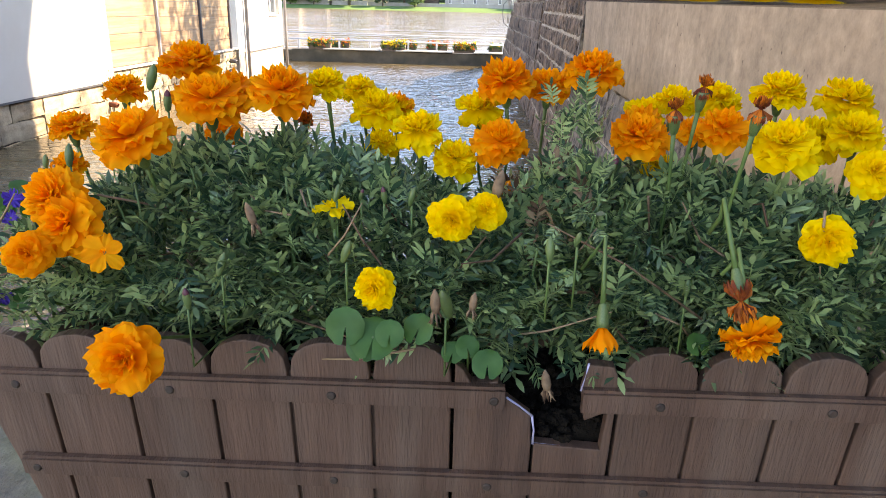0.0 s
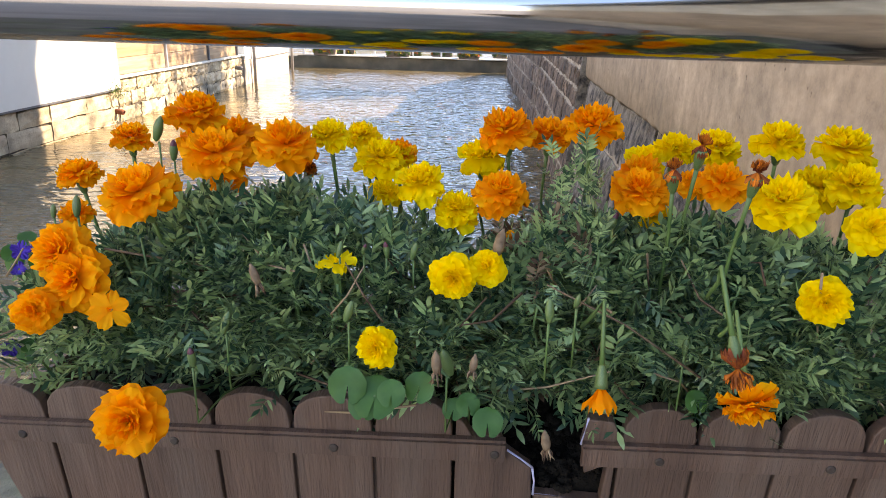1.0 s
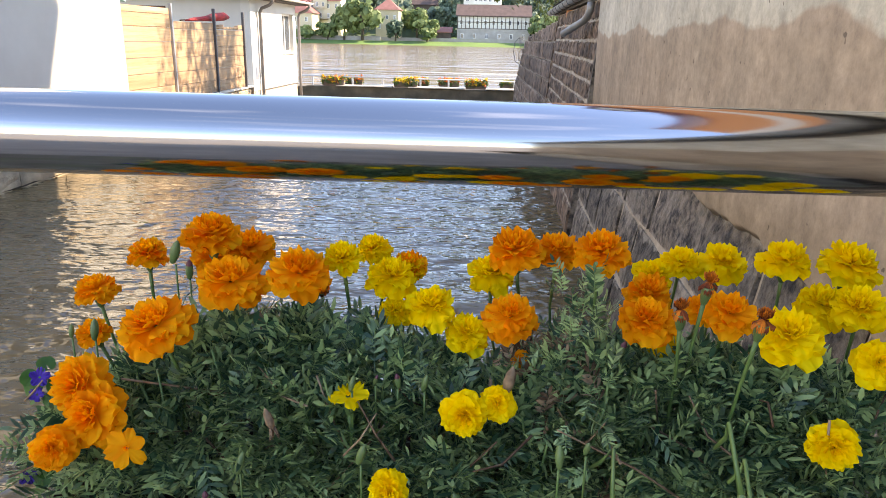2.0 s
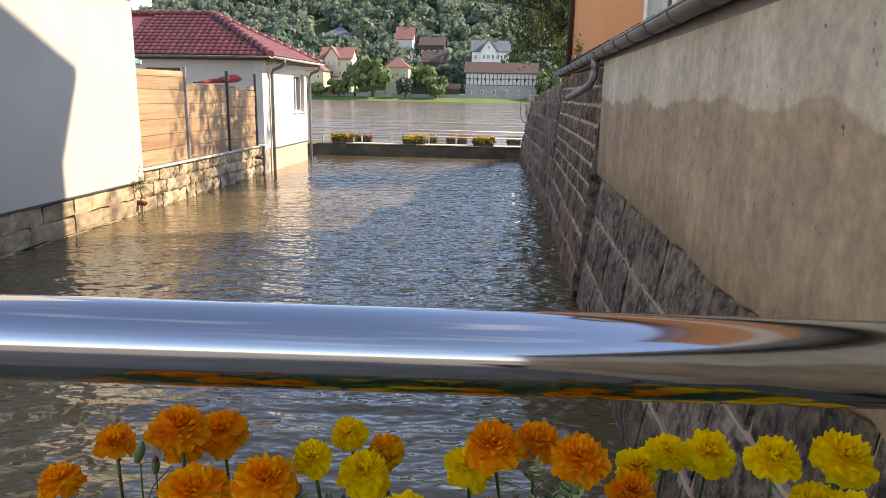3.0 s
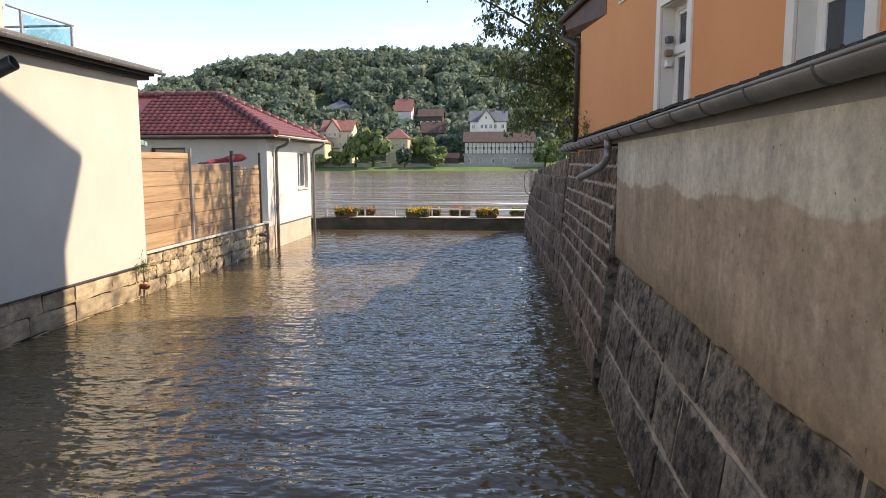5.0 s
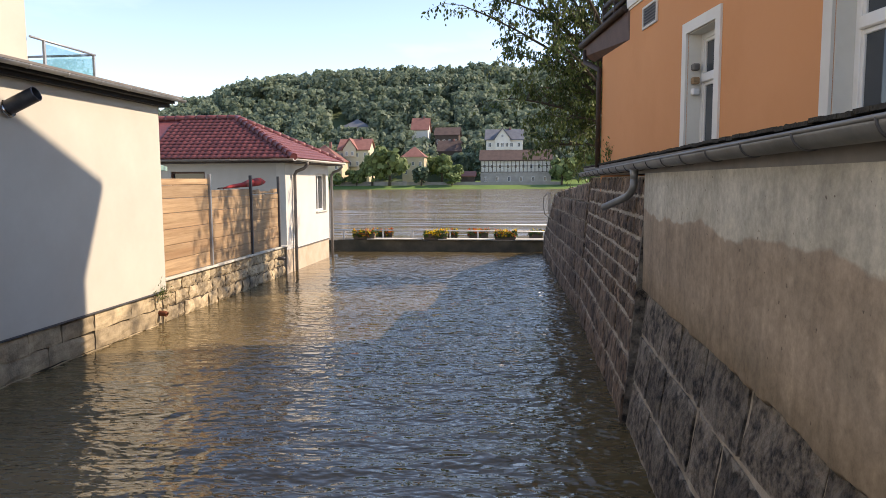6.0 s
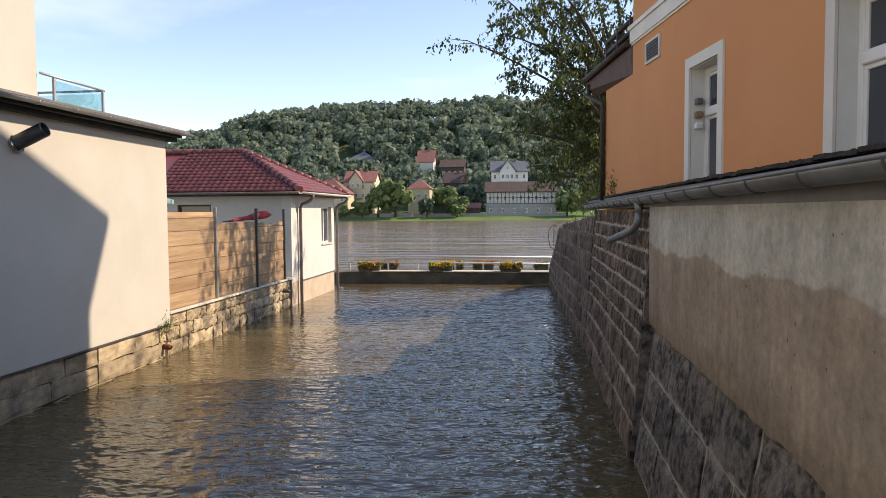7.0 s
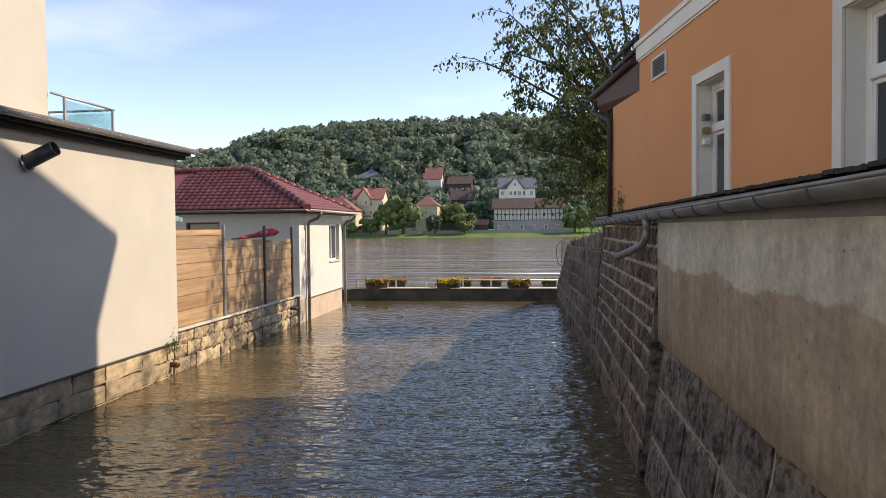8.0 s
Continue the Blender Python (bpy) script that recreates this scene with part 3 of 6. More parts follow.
def window_unit(y0, y1, z0, z1):
    w = 0.145
    s = B()
    for a, b, c, d in ((y0 - w, y0, z0, z1 + w), (y1, y1 + w, z0, z1 + w), (y0, y1, z1, z1 + w)):
        box(s, -0.03, a, c, 0.006, b, d)
    win = hpart("window", s, M_TRIM, house, "pale surround with a deep reveal")
    for a, b, c, d in ((y0, y0 + 0.012, z0, z1), (y1 - 0.012, y1, z0, z1), (y0 + 0.012, y1 - 0.012, z1 - 0.012, z1)):
        hpart("reveal", box(B(), 0.008, a, c, 0.24, b, d), M_TRIM, win)
    f = B()
    x0, x1 = 0.18, 0.25
    zt = z0 + (z1 - z0) * 0.66
    for a, b, c, d in ((y0 + 0.012, y0 + 0.085, z0, z1 - 0.012), (y1 - 0.085, y1 - 0.012, z0, z1 - 0.012), (y0 + 0.085, y1 - 0.085, z1 - 0.09, z1 - 0.012)):
        box(f, x0, a, c, x1, b, d, 0.008)
    box(f, x0 - 0.025, y0 + 0.085, zt - 0.06, x1, y1 - 0.085, zt + 0.06, 0.012)
    for c, d in ((z0, zt - 0.06), (zt + 0.06, z1 - 0.09)):
        for a, b in ((y0 + 0.085, y0 + 0.13), (y1 - 0.13, y1 - 0.085)):
            box(f, x0 + 0.012, a, c, x1, b, d, 0.006)
        box(f, x0 + 0.012, y0 + 0.13, d - 0.045, x1, y1 - 0.13, d, 0.006)
    hpart("window_frame", f, M_PVC, win)
    for c, d in ((z0, zt - 0.105), (zt + 0.06, z1 - 0.135)):
        hpart("pane", box(B(), x0 + 0.035, y0 + 0.13, c, x0 + 0.045, y1 - 0.13, d), M_GLASS, win)
    bm = B()
    steps = 26
    for i in range(steps):
        a = y0 + 0.13 + (y1 - y0 - 0.26) * i / steps
        b = y0 + 0.13 + (y1 - y0 - 0.26) * (i + 1) / steps
        vs = [bm.verts.new(q) for q in ((0.34 + 0.02 * math.sin(i * 1.7), a, z0), (0.34 + 0.02 * math.sin((i + 1) * 1.7), b, z0), (0.34 + 0.02 * math.sin((i + 1) * 1.7), b, z1), (0.34 + 0.02 * math.sin(i * 1.7), a, z1))]
        bm.faces.new(vs)
    hpart("curtain", bm, M_CURTAIN, win, "grey-white net curtain")
    return win


M_CURTAIN = mat("net_curtain", (0.30, 0.30, 0.30), (0.40, 0.40, 0.39), 3, 0.9, 0.1, 60)
for o in openings:
    window_unit(*o)
# little fittings inside the reveal of one window
for zz, mm, lb in ((4.62, M_LEAD, "grey fitting in the window reveal"), (4.44, M_PLANK, "brownish fitting in the window reveal"), (4.29, M_PVC, "white fitting in the window reveal")):
    bm = B()
    box(bm, 0.04, -2.70, zz - 0.045, 0.14, -2.614, zz + 0.045, 0.015)
    hpart("wall_fitting", bm, mm, house, lb)
# ventilation grille
bm = B()
for a, b, c, d in ((-1.39, -1.35, 5.50, 5.85), (-0.76, -0.72, 5.50, 5.85), (-1.35, -0.76, 5.50, 5.535), (-1.35, -0.76, 5.815, 5.85)):
    box(bm, -0.028, a, c, -0.002, b, d)
gr = hpart("vent_grille", bm, M_TRIM, house, "pale metal louvre grille")
hpart("backing", box(B(), -0.006, -1.35, 5.535, -0.002, -0.76, 5.815), M_DARKPOST, gr)
for i in range(6):
    z = 5.54 + i * 0.046
    hpart("slat", prism(B(), [(-0.024, z), (-0.02, z + 0.006), (-0.008, z + 0.03), (-0.008, z + 0.022)], "y", -1.35, -0.76), M_LEAD, gr)

# lower wing with a roof terrace
wing = thing("house_wing", "lower orange wing with a dark timber eave and terrace railing", "house", (5, 14.5, 0))
hpart("wall", box(B(), 0, 0.002, -0.5, 5, 1.72, 5.50), M_ORANGE, wing)
E_A, E_B = Vector((2.88, 13.40, 6.02)), Vector((2.34, 15.95, 5.86))
W_A, W_B = HOUSE_AT @ Vector((0.0, 0.01, 5.50)), HOUSE_AT @ Vector((0.0, 2.3, 5.50))
bm = B()
lo = [bm.verts.new(q) for q in (W_A, W_B, E_B - Vector((0, 0, 0.20)), E_A - Vector((0, 0, 0.20)))]
hi = [bm.verts.new(q) for q in (W_A + Vector((0, 0, 0.62)), W_B + Vector((0, 0, 0.50)), E_B, E_A)]
bm.faces.new(lo)
bm.faces.new(hi)
for i in range(4):
    bm.faces.new((lo[i], lo[(i + 1) % 4], hi[(i + 1) % 4], hi[i]))
bmesh.ops.recalc_face_normals(bm, faces=bm.faces[:])
part("eave", bm, M_BROWNWOOD, wing, "brown boarded eave")
bm = B()
box(bm, 0.002, 0.004, 5.52, 5, 2.3, 5.98)
hpart("roof", bm, M_BLACKROOF, wing)
bm = B()
tube(bm, [E_A + Vector((-0.05, 0, 0.02)), E_B + Vector((-0.05, 0, 0.02))], 0.06, 10)
part("gutter", bm, M_DARKWOOD, wing, "dark half-round gutter")
R_A, R_B = Vector((2.91, 13.46, 0)), Vector((2.665, 15.12, 0))
for f in (0.02, 0.5, 0.98):
    q = R_A.lerp(R_B, f)
    bm = B()
    box(bm, q.x - 0.04, q.y - 0.04, 5.9, q.x + 0.04, q.y + 0.04, 6.50, 0.006)
    part("railing_post", bm, M_DARKWOOD, wing)
for zz in (6.06, 6.25, 6.45):
    bm = B()
    tube(bm, [R_A + Vector((0, 0, zz)), R_B + Vector((0, 0, zz))], 0.048, 4)
    part("railing_board", bm, M_DARKWOOD, wing)
bm = B()
tube(bm, [E_B + Vector((0.02, -0.15, -0.1)), E_B + Vector((0.03, -0.2, -0.35)), HOUSE_AT @ Vector((-0.06, 1.70, 5.25)), HOUSE_AT @ Vector((-0.06, 1.74, 5.0)), HOUSE_AT @ Vector((-0.06, 1.74, 3.35))], 0.05, 10)
part("downpipe", bm, M_DARKWOOD, wing, "dark brown downpipe at the corner")

# taller house behind the orange one: unseen, added to shade the annex wall
back = thing("shadow_house", "unseen tall pale house with a steep tiled roof, added to cast a shadow", "house", (9, 7, 0))
part("wall", box(B(), 5.6, 8.2, -0.5, 14, 16.6, 12.6), M_WHITE, back)
part("roof", prism(B(), [(17.17, 12.55), (17.17, 12.73), (12.4, 15.08), (7.63, 12.73), (7.63, 12.55), (12.4, 14.88)], "x", 5.3, 14.3), M_TILE, back)
part("gable", prism(B(), [(8.2, 12.6), (16.6, 12.6), (12.4, 14.7)], "x", 5.6, 6.0), M_WHITE, back)

# rusty stubs left in the plaster
for yy, zz, s in ((4.83, 1.985, 0.022), (3.9, 2.02, 0.012), (5.9, 2.05, 0.010), (4.4, 2.35, 0.009)):
    bm = B()
    tube(bm, [(2.66, yy, zz), (2.63, yy, zz), (2.61, yy + 0.004, zz - 0.006)], [s, s * 0.9, s * 0.4], 7)
    tagged(solid("iron_stub", bm, M_RUST, "rusty iron stub set in the plaster wall", "stub"), group="iron stubs in the wall")

# ---- left side: annex ----
LX = -6.70
annex = thing("annex", "cream rendered flat-roofed building standing over the water", "house", (-9, 8, 0.7))
bm = B()
box(bm, -12, -6, 0.74, LX, 15.25, 4.72)
part("wall", bm, M_WHITE, annex, "cream render with a dark dripping edge")
bm = B()
box(bm, -12, -6, 0.70, LX - 0.012, 15.238, 0.738)
part("drip_edge", bm, M_DARKPOST, annex)
bm = B()
prism(bm, [(-12, 4.72), (-6.56, 4.72), (-6.56, 4.80), (-6.44, 4.80), (-6.44, 4.93), (-12, 5.25)], "y", -6, 15.5)
part("fascia", bm, M_BLACKROOF, annex, "black boarded eave")
bm = B()
prism(bm, [(-12, 5.252), (-6.44, 4.932), (-6.38, 4.925), (-6.38, 4.965), (-12, 5.30)], "y", -6, 15.75)
part("roof", bm, M_LEAD, annex, "grey sheet roof edge")
bm = B()
trough(bm, -6.36, 4.90, 0.055, -6, 15.78, 0.0)
part("gutter", bm, M_ZINC, annex, "shallow zinc gutter").modifiers.new("thick", "SOLIDIFY").thickness = 0.005
for k in range(16):
    bm = B()
    yy = 1.6 + 0.92 * k
    tube(bm, [(-6.36 + 0.06 * math.cos(a), yy, 4.90 + 0.06 * math.sin(a)) for a in (math.pi + math.pi * j / 8 for j in range(9))], 0.008, 6)
    part("bracket", bm, M_POST, annex)
# flue
flue = thing("flue_pipe", "short ribbed grey metal flue pipe through the wall", "flue", (LX, 10.7, 4.3))
bm = B()
prof = []
for i in range(31):
    f = i / 30
    prof.append(((LX - 0.02 + f * 0.50, 10.72 + f * 0.06, 4.22 + f * 0.24), 0.106 + (0.008 if i % 2 else 0)))
tube(bm, [p for p, _ in prof], [q for _, q in prof], 18, cap=False)
fp = part("pipe", bm, mat("gunmetal_flue", (0.07, 0.07, 0.075), (0.13, 0.13, 0.135), 5, 0.4, 0.1, 60, metal=0.7), flue)
fp.modifiers.new("thick", "SOLIDIFY").thickness = 0.006
bm = B()
tube(bm, [(LX, 10.72, 4.22), (LX + 0.05, 10.726, 4.244)], 0.14, 18)
part("collar", bm, M_STEEL, flue, "bright steel collar")
# upper storey set back, and balcony rail
bm = B()
box(bm, -13, -6, 5.0, -7.05, 11.75, 11)
upper = thing("upper_storey", "pale yellow rendered upper storey behind the flat roof", "house", (-10, 4, 5))
part("wall", bm, M_WHITE, upper)
bal = thing("balcony_rail", "frameless glass balcony rail with steel posts", "railing", (-7.0, 12.5, 5.0))
bm = B()
tube(bm, [(-7.0, 11.76, 5.52), (-7.0, 13.55, 5.52), (-9.5, 13.55, 5.52)], 0.022, 8)
part("handrail", bm, M_POST, bal)
for p in ((-7.0, 12.1), (-7.0, 13.5), (-8.4, 13.55)):
    bm = B()
    box(bm, p[0] - 0.02, p[1] - 0.02, 4.9, p[0] + 0.02, p[1] + 0.02, 5.5)
    part("post", bm, M_POST, bal)


def clear_glass():
    m = bpy.data.materials.new("clear_glass")
    m.use_nodes = True
    n, l = m.node_tree.nodes, m.node_tree.links
    t = n.new("ShaderNodeBsdfTransparent")
    t.inputs["Color"].default_value = (0.80, 0.90, 0.88, 1)
    gl = n.new("ShaderNodeBsdfGlossy")
    gl.inputs["Roughness"].default_value = 0.02
    mx = n.new("ShaderNodeMixShader")
    mx.inputs[0].default_value = 0.10
    l.new(t.outputs[0], mx.inputs[1])
    l.new(gl.outputs[0], mx.inputs[2])
    l.new(mx.outputs[0], n["Material Output"].inputs["Surface"])
    return m


M_CLEAR = clear_glass()
for a, b in ((12.14, 13.46),):
    bm = B()
    box(bm, -7.004, a, 5.02, -6.994, b, 5.46)
    part("glass_panel", bm, M_CLEAR, bal)
bm = B()
box(bm, -8.36, 13.545, 5.02, -7.04, 13.555, 5.46)
part("glass_panel", bm, M_CLEAR, bal)

# ---- left stone base and fence ----
def base_face(y, z):
    return -6.78


def left_stone(wall, courses, y0, y1, lengths, material, name="stone_block", rough=1.0):
    r = random.Random(int(y0 * 7))
    made = {}
    for row, (z0, z1) in enumerate(courses):
        y = y0 - r.uniform(0, 0.3)
        while y < y1:
            ln = r.uniform(*lengths)
            a, b = max(y, y0), min(y + ln, y1)
            y += ln
            if b - a < 0.1:
                continue
            sy, sz = round((b - a - 0.018) * 20) / 20, round(z1 - z0 - 0.018, 2)
            key = (max(sy, 0.1), sz, r.randrange(2))
            if key not in made:
                made[key] = mesh_of(name, stone_piece(key[0], sz, 0.1, int(key[0] * 100) + key[2], rough), material)
            ob = new(name, made[key])
            ob.matrix_basis = pose(-6.86 + r.uniform(-0.012, 0.02), (a + b) / 2, (z0 + z1) / 2, r.uniform(-1.2, 1.2), 0, 180)
            hang(ob, wall)


bm = B()
box(bm, -7.3, -6, -1, -6.80, 15.2, 0.70)
wall_west = solid("wall_west", bm, M_JOINT, "sandstone base wall under the cream building", "wall", "structure")
bm = B()
box(bm, -7.3, 15.202, -1, -6.80, 23.3, 0.93)
wall_west_low = solid("wall_west_low", bm, M_JOINT, "low wall of rough pale sandstone blocks by the water", "wall", "structure")
bm = B()
box(bm, -7.3, 15.27, 0.93, -6.70, 23.4, 0.985, 0.008)
solid("coping", bm, M_SLAB, "pale concrete coping on the stone wall", "coping", "structure")

fence = thing("board_fence", "timber board fence on steel posts, its boards mottled with brown", "fence", (-6.8, 19, 0.98))
for yy, top, mm in ((17.72, 3.30, M_POST), (20.42, 3.28, M_DARKPOST), (22.74, 3.26, M_DARKPOST)):
    bm = B()
    box(bm, -6.80, yy - 0.035, 0.985, -6.72, yy + 0.035, top, 0.006)
    part("post", bm, mm, fence)
r = random.Random(5)
for y0, y1, top in ((15.30, 17.68, 3.19), (17.76, 20.38, 2.90), (20.46, 22.70, 2.72)):
    z = 1.0
    while z < top - 0.1:
        h = min(r.choice((0.30, 0.33, 0.36)), top - z)
        bm = B()
        t = r.uniform(-0.006, 0.006)
        box(bm, -6.84 + t, y0, z, -6.775 + t, y1, z + h - 0.008, 0.008)
        part("board", bm, M_PLANK, fence)
        z += h

# ---- the hut ----
hut = thing("river_hut", "small pale rendered hut with a red tiled hip roof", "house", (-9, 26, 0))
HX, HY0, HY1 = -6.75, 23.42, 28.6
W0, W1, WZ0, WZ1 = 26.85, 28.22, 1.95, 3.36
bm = B()
# side wall with its window opening
for a, b, c, d in ((HY0, W0, 0.80, 3.72), (W1, HY1, 0.80, 3.72), (W0, W1, 0.80, WZ0), (W0, W1, WZ1, 3.72)):
    box(bm, HX - 0.3, a, c, HX, b, d)
part("wall", bm, M_HUT, hut)
bm = B()
F0, F1, FZ0, FZ1 = -10.75, -9.55, 2.6, 3.44
for a, b, c, d in ((-14, F0, 0.80, 3.72), (F1, HX - 0.302, 0.80, 3.72), (F0, F1, 0.80, FZ0), (F0, F1, FZ1, 3.72)):
    box(bm, a, HY0, c, b, HY0 + 0.3, d)
part("wall", bm, M_HUT, hut)
bm = B()
box(bm, -14, HY1 - 0.3, -1, HX - 0.302, HY1, 3.72)
box(bm, -14, HY0 + 0.31, -1, -13.7, HY1 - 0.31, 3.72)
part("wall", bm, M_HUT, hut)
bm = B()
box(bm, -14, HY0 + 0.02, -1, HX - 0.02, HY1 - 0.02, 0.795)
part("plinth", bm, M_PLINTH, hut, "damp brownish plinth with a tide mark")
bm = B()
box(bm, HX - 0.03, HY0 + 0.9, 0.775, HX + 0.03, HY1, 0.80)
part("ledge", bm, M_LEAD, hut)
# windows
bm = B()
for a, b, c, d in ((W0, W0 + 0.07, WZ0, WZ1), (W1 - 0.07, W1, WZ0, WZ1), (W0 + 0.07, W1 - 0.07, WZ0, WZ0 + 0.07), (W0 + 0.07, W1 - 0.07, WZ1 - 0.07, WZ1),
                   ((W0 + W1) / 2 - 0.03, (W0 + W1) / 2 + 0.03, WZ0 + 0.07, WZ1 - 0.07)):
    box(bm, HX - 0.2, a, c, HX - 0.13, b, d, 0.006)
hw = part("window", bm, M_PVC, hut)
bm = B()
box(bm, HX - 0.175, W0 + 0.07, WZ0 + 0.07, HX - 0.165, W1 - 0.07, WZ1 - 0.07)
part("pane", bm, M_GLASS, hw)
bm = B()
box(bm, HX - 0.12, W0 - 0.04, WZ0 - 0.05, HX + 0.06, W1 + 0.04, WZ0 - 0.004, 0.006)
part("sill", bm, M_SLAB, hw)
bm = B()
box(bm, F0, HY0 + 0.12, FZ0, F1, HY0 + 0.14, FZ1)
fw = part("window", bm, M_GLASS, hut)
bm = B()
for a, b, c, d in ((F0, F0 + 0.06, FZ0, FZ1), (F1 - 0.06, F1, FZ0, FZ1), (F0 + 0.06, F1 - 0.06, FZ1 - 0.06, FZ1)):
    box(bm, a, HY0 + 0.06, c, b, HY0 + 0.115, d)
part("window_frame", bm, M_BROWNWOOD, fw)

# hip roof of glazed tiles in courses
EX, EY0, EY1, EZ = -6.28, 22.95, 29.05, 3.86
AX, AY, AZ = -9.45, 26.0, 5.42
roof_frame = B()
v = [roof_frame.verts.new(p) for p in ((-15, EY0, EZ - 0.03), (EX, EY0, EZ - 0.03), (EX, EY1, EZ - 0.03), (-15, EY1, EZ - 0.03), (AX, AY, AZ - 0.04), (-15, AY, AZ - 0.04))]
for f in ((0, 1, 4, 5), (1, 2, 4), (2, 3, 5, 4), (3, 2, 1, 0), (0, 5, 3)):
    roof_frame.faces.new([v[i] for i in f])
roof = part("roof", roof_frame, M_TILE, hut, "red glazed pantiles with ridge caps")


def tile_mesh(w, ln):
    """One pantile: a wave across, thick at its lower lip."""
    bm = B()
    k = 6
    top = [[bm.verts.new((w * (i / k - 0.5), -ln / 2 + ln * j, 0.013 * math.sin(2 * math.pi * i / k + 0.6) + (0.030 if j == 0 else 0.004))) for i in range(k + 1)] for j in (0, 1)]
    lip = [bm.verts.new((w * (i / k - 0.5), -ln / 2, 0.013 * math.sin(2 * math.pi * i / k + 0.6) + 0.004)) for i in range(k + 1)]
    for i in range(k):
        bm.faces.new((top[0][i], top[0][i + 1], top[1][i + 1], top[1][i])).smooth = True
        bm.faces.new((lip[i], lip[i + 1], top[0][i + 1], top[0][i]))
    return mesh_of("tile", bm, M_TILE)


def tile_slope(count_limit):
    tw, tl = 0.22, 0.275
    me = tile_mesh(tw + 0.006, tl + 0.05)
    rise, run = AZ - EZ, AY - EY0
    slope = math.hypot(rise, run)
    tilt = math.degrees(math.atan2(rise, run))
    rows = int(slope / tl)
    placed = 0
    for j in range(rows):
        f = (j + 0.5) * tl / slope
        x_end = EX + (AX - EX) * f - 0.10
        x = x_end
        while x > -11.5 and placed < count_limit:
            ob = new("tile", me)
            ob.matrix_basis = pose(x - tw / 2, EY0 + run * f, EZ + rise * f + 0.012, tilt + rng.uniform(-0.5, 0.5), 0, rng.uniform(-0.5, 0.5))
            hang(ob, roof)
            x -= tw
            placed += 1
    # hip side towards the channel
    run2 = EX - AX
    slope2 = math.hypot(rise, run2)
    tilt2 = math.degrees(math.atan2(rise, run2))
    bm = B()
    for j in range(int(slope2 / tl)):
        f = (j + 0.5) * tl / slope2
        y = EY0 + (AY - EY0) * f + 0.1
        while y < EY1 - (EY1 - AY) * f - 0.1:
            m4 = pose(EX - run2 * f, y + tw / 2, EZ + rise * f + 0.012, 0, 0, 90) @ pose(0, 0, 0, tilt2)
            tile_bm = bmesh.new()
            tile_bm.from_mesh(me)
            tile_bm.transform(m4)
            tmp = bpy.data.meshes.new("tmp")
            tile_bm.to_mesh(tmp)
            tile_bm.free()
            bm.from_mesh(tmp)
            bpy.data.meshes.remove(tmp)
            y += tw
    tagged(part("side_tiles", bm, M_TILE, hut), kind="stuff")


tile_slope(296)


def caps(a, b, n, r0):
    a, b = Vector(a), Vector(b)
    for i in range(n):
        p, q = a.lerp(b, i / n), a.lerp(b, (i + 1.12) / n)
        bm = B()
        tube(bm, [p, p.lerp(q, 0.12), q], [r0 * 1.16, r0 * 1.12, r0 * 0.92], 10)
        part("ridge_cap", bm, M_TILE, hut)


caps((EX, EY0, EZ + 0.03), (AX, AY, AZ + 0.03), 13, 0.11)
caps((EX, EY1, EZ + 0.03), (AX, AY, AZ + 0.03), 13, 0.11)
caps((-13, AY, AZ + 0.02), (AX + 0.1, AY, AZ + 0.02), 9, 0.11)
# eaves gutters
bm = B()
box(bm, -15, EY0 + 0.02, EZ - 0.14, EX - 0.02, EY0 + 0.10, EZ - 0.035)
box(bm, EX - 0.10, EY0 + 0.101, EZ - 0.14, EX - 0.02, EY1, EZ - 0.035)
box(bm, -15, EY0 + 0.1, EZ - 0.15, EX - 0.1, EY1 - 0.1, EZ - 0.141)
part("eave_board", bm, M_DARKWOOD, hut)


def gutter_x(bm, x0, x1, y, z, r):
    rows = [[bm.verts.new((x, y + r * math.cos(a), z + r * math.sin(a))) for a in (math.pi + math.pi * j / 8 for j in range(9))] for x in (x0, x1)]
    for j in range(8):
        bm.faces.new((rows[0][j], rows[0][j + 1], rows[1][j + 1], rows[1][j])).smooth = True


bm = B()
gutter_x(bm, -15, EX, EY0 - 0.06, EZ - 0.03, 0.07)
part("gutter", bm, M_LEAD, hut).modifiers.new("thick", "SOLIDIFY").thickness = 0.006
bm = B()
trough(bm, EX + 0.06, EZ - 0.03, 0.07, EY0 - 0.1, EY1 + 0.1, 0.0)
part("gutter", bm, M_TRIM, hut).modifiers.new("thick", "SOLIDIFY").thickness = 0.006
for yy in (24.15, 28.75):
    bm = B()
    tube(bm, [(EX + 0.06, yy, EZ - 0.08), (EX + 0.06, yy, EZ - 0.2), (EX - 0.05, yy - 0.02, EZ - 0.32), (HX + 0.16, yy - 0.03, EZ - 0.42), (HX + 0.09, yy - 0.03, EZ - 0.55),
              (HX + 0.09, yy - 0.03, 1.2), (HX + 0.09, yy - 0.03, -0.8)], 0.055, 10)
    part("downpipe", bm, M_LEAD, hut, "grey downpipe into the water")
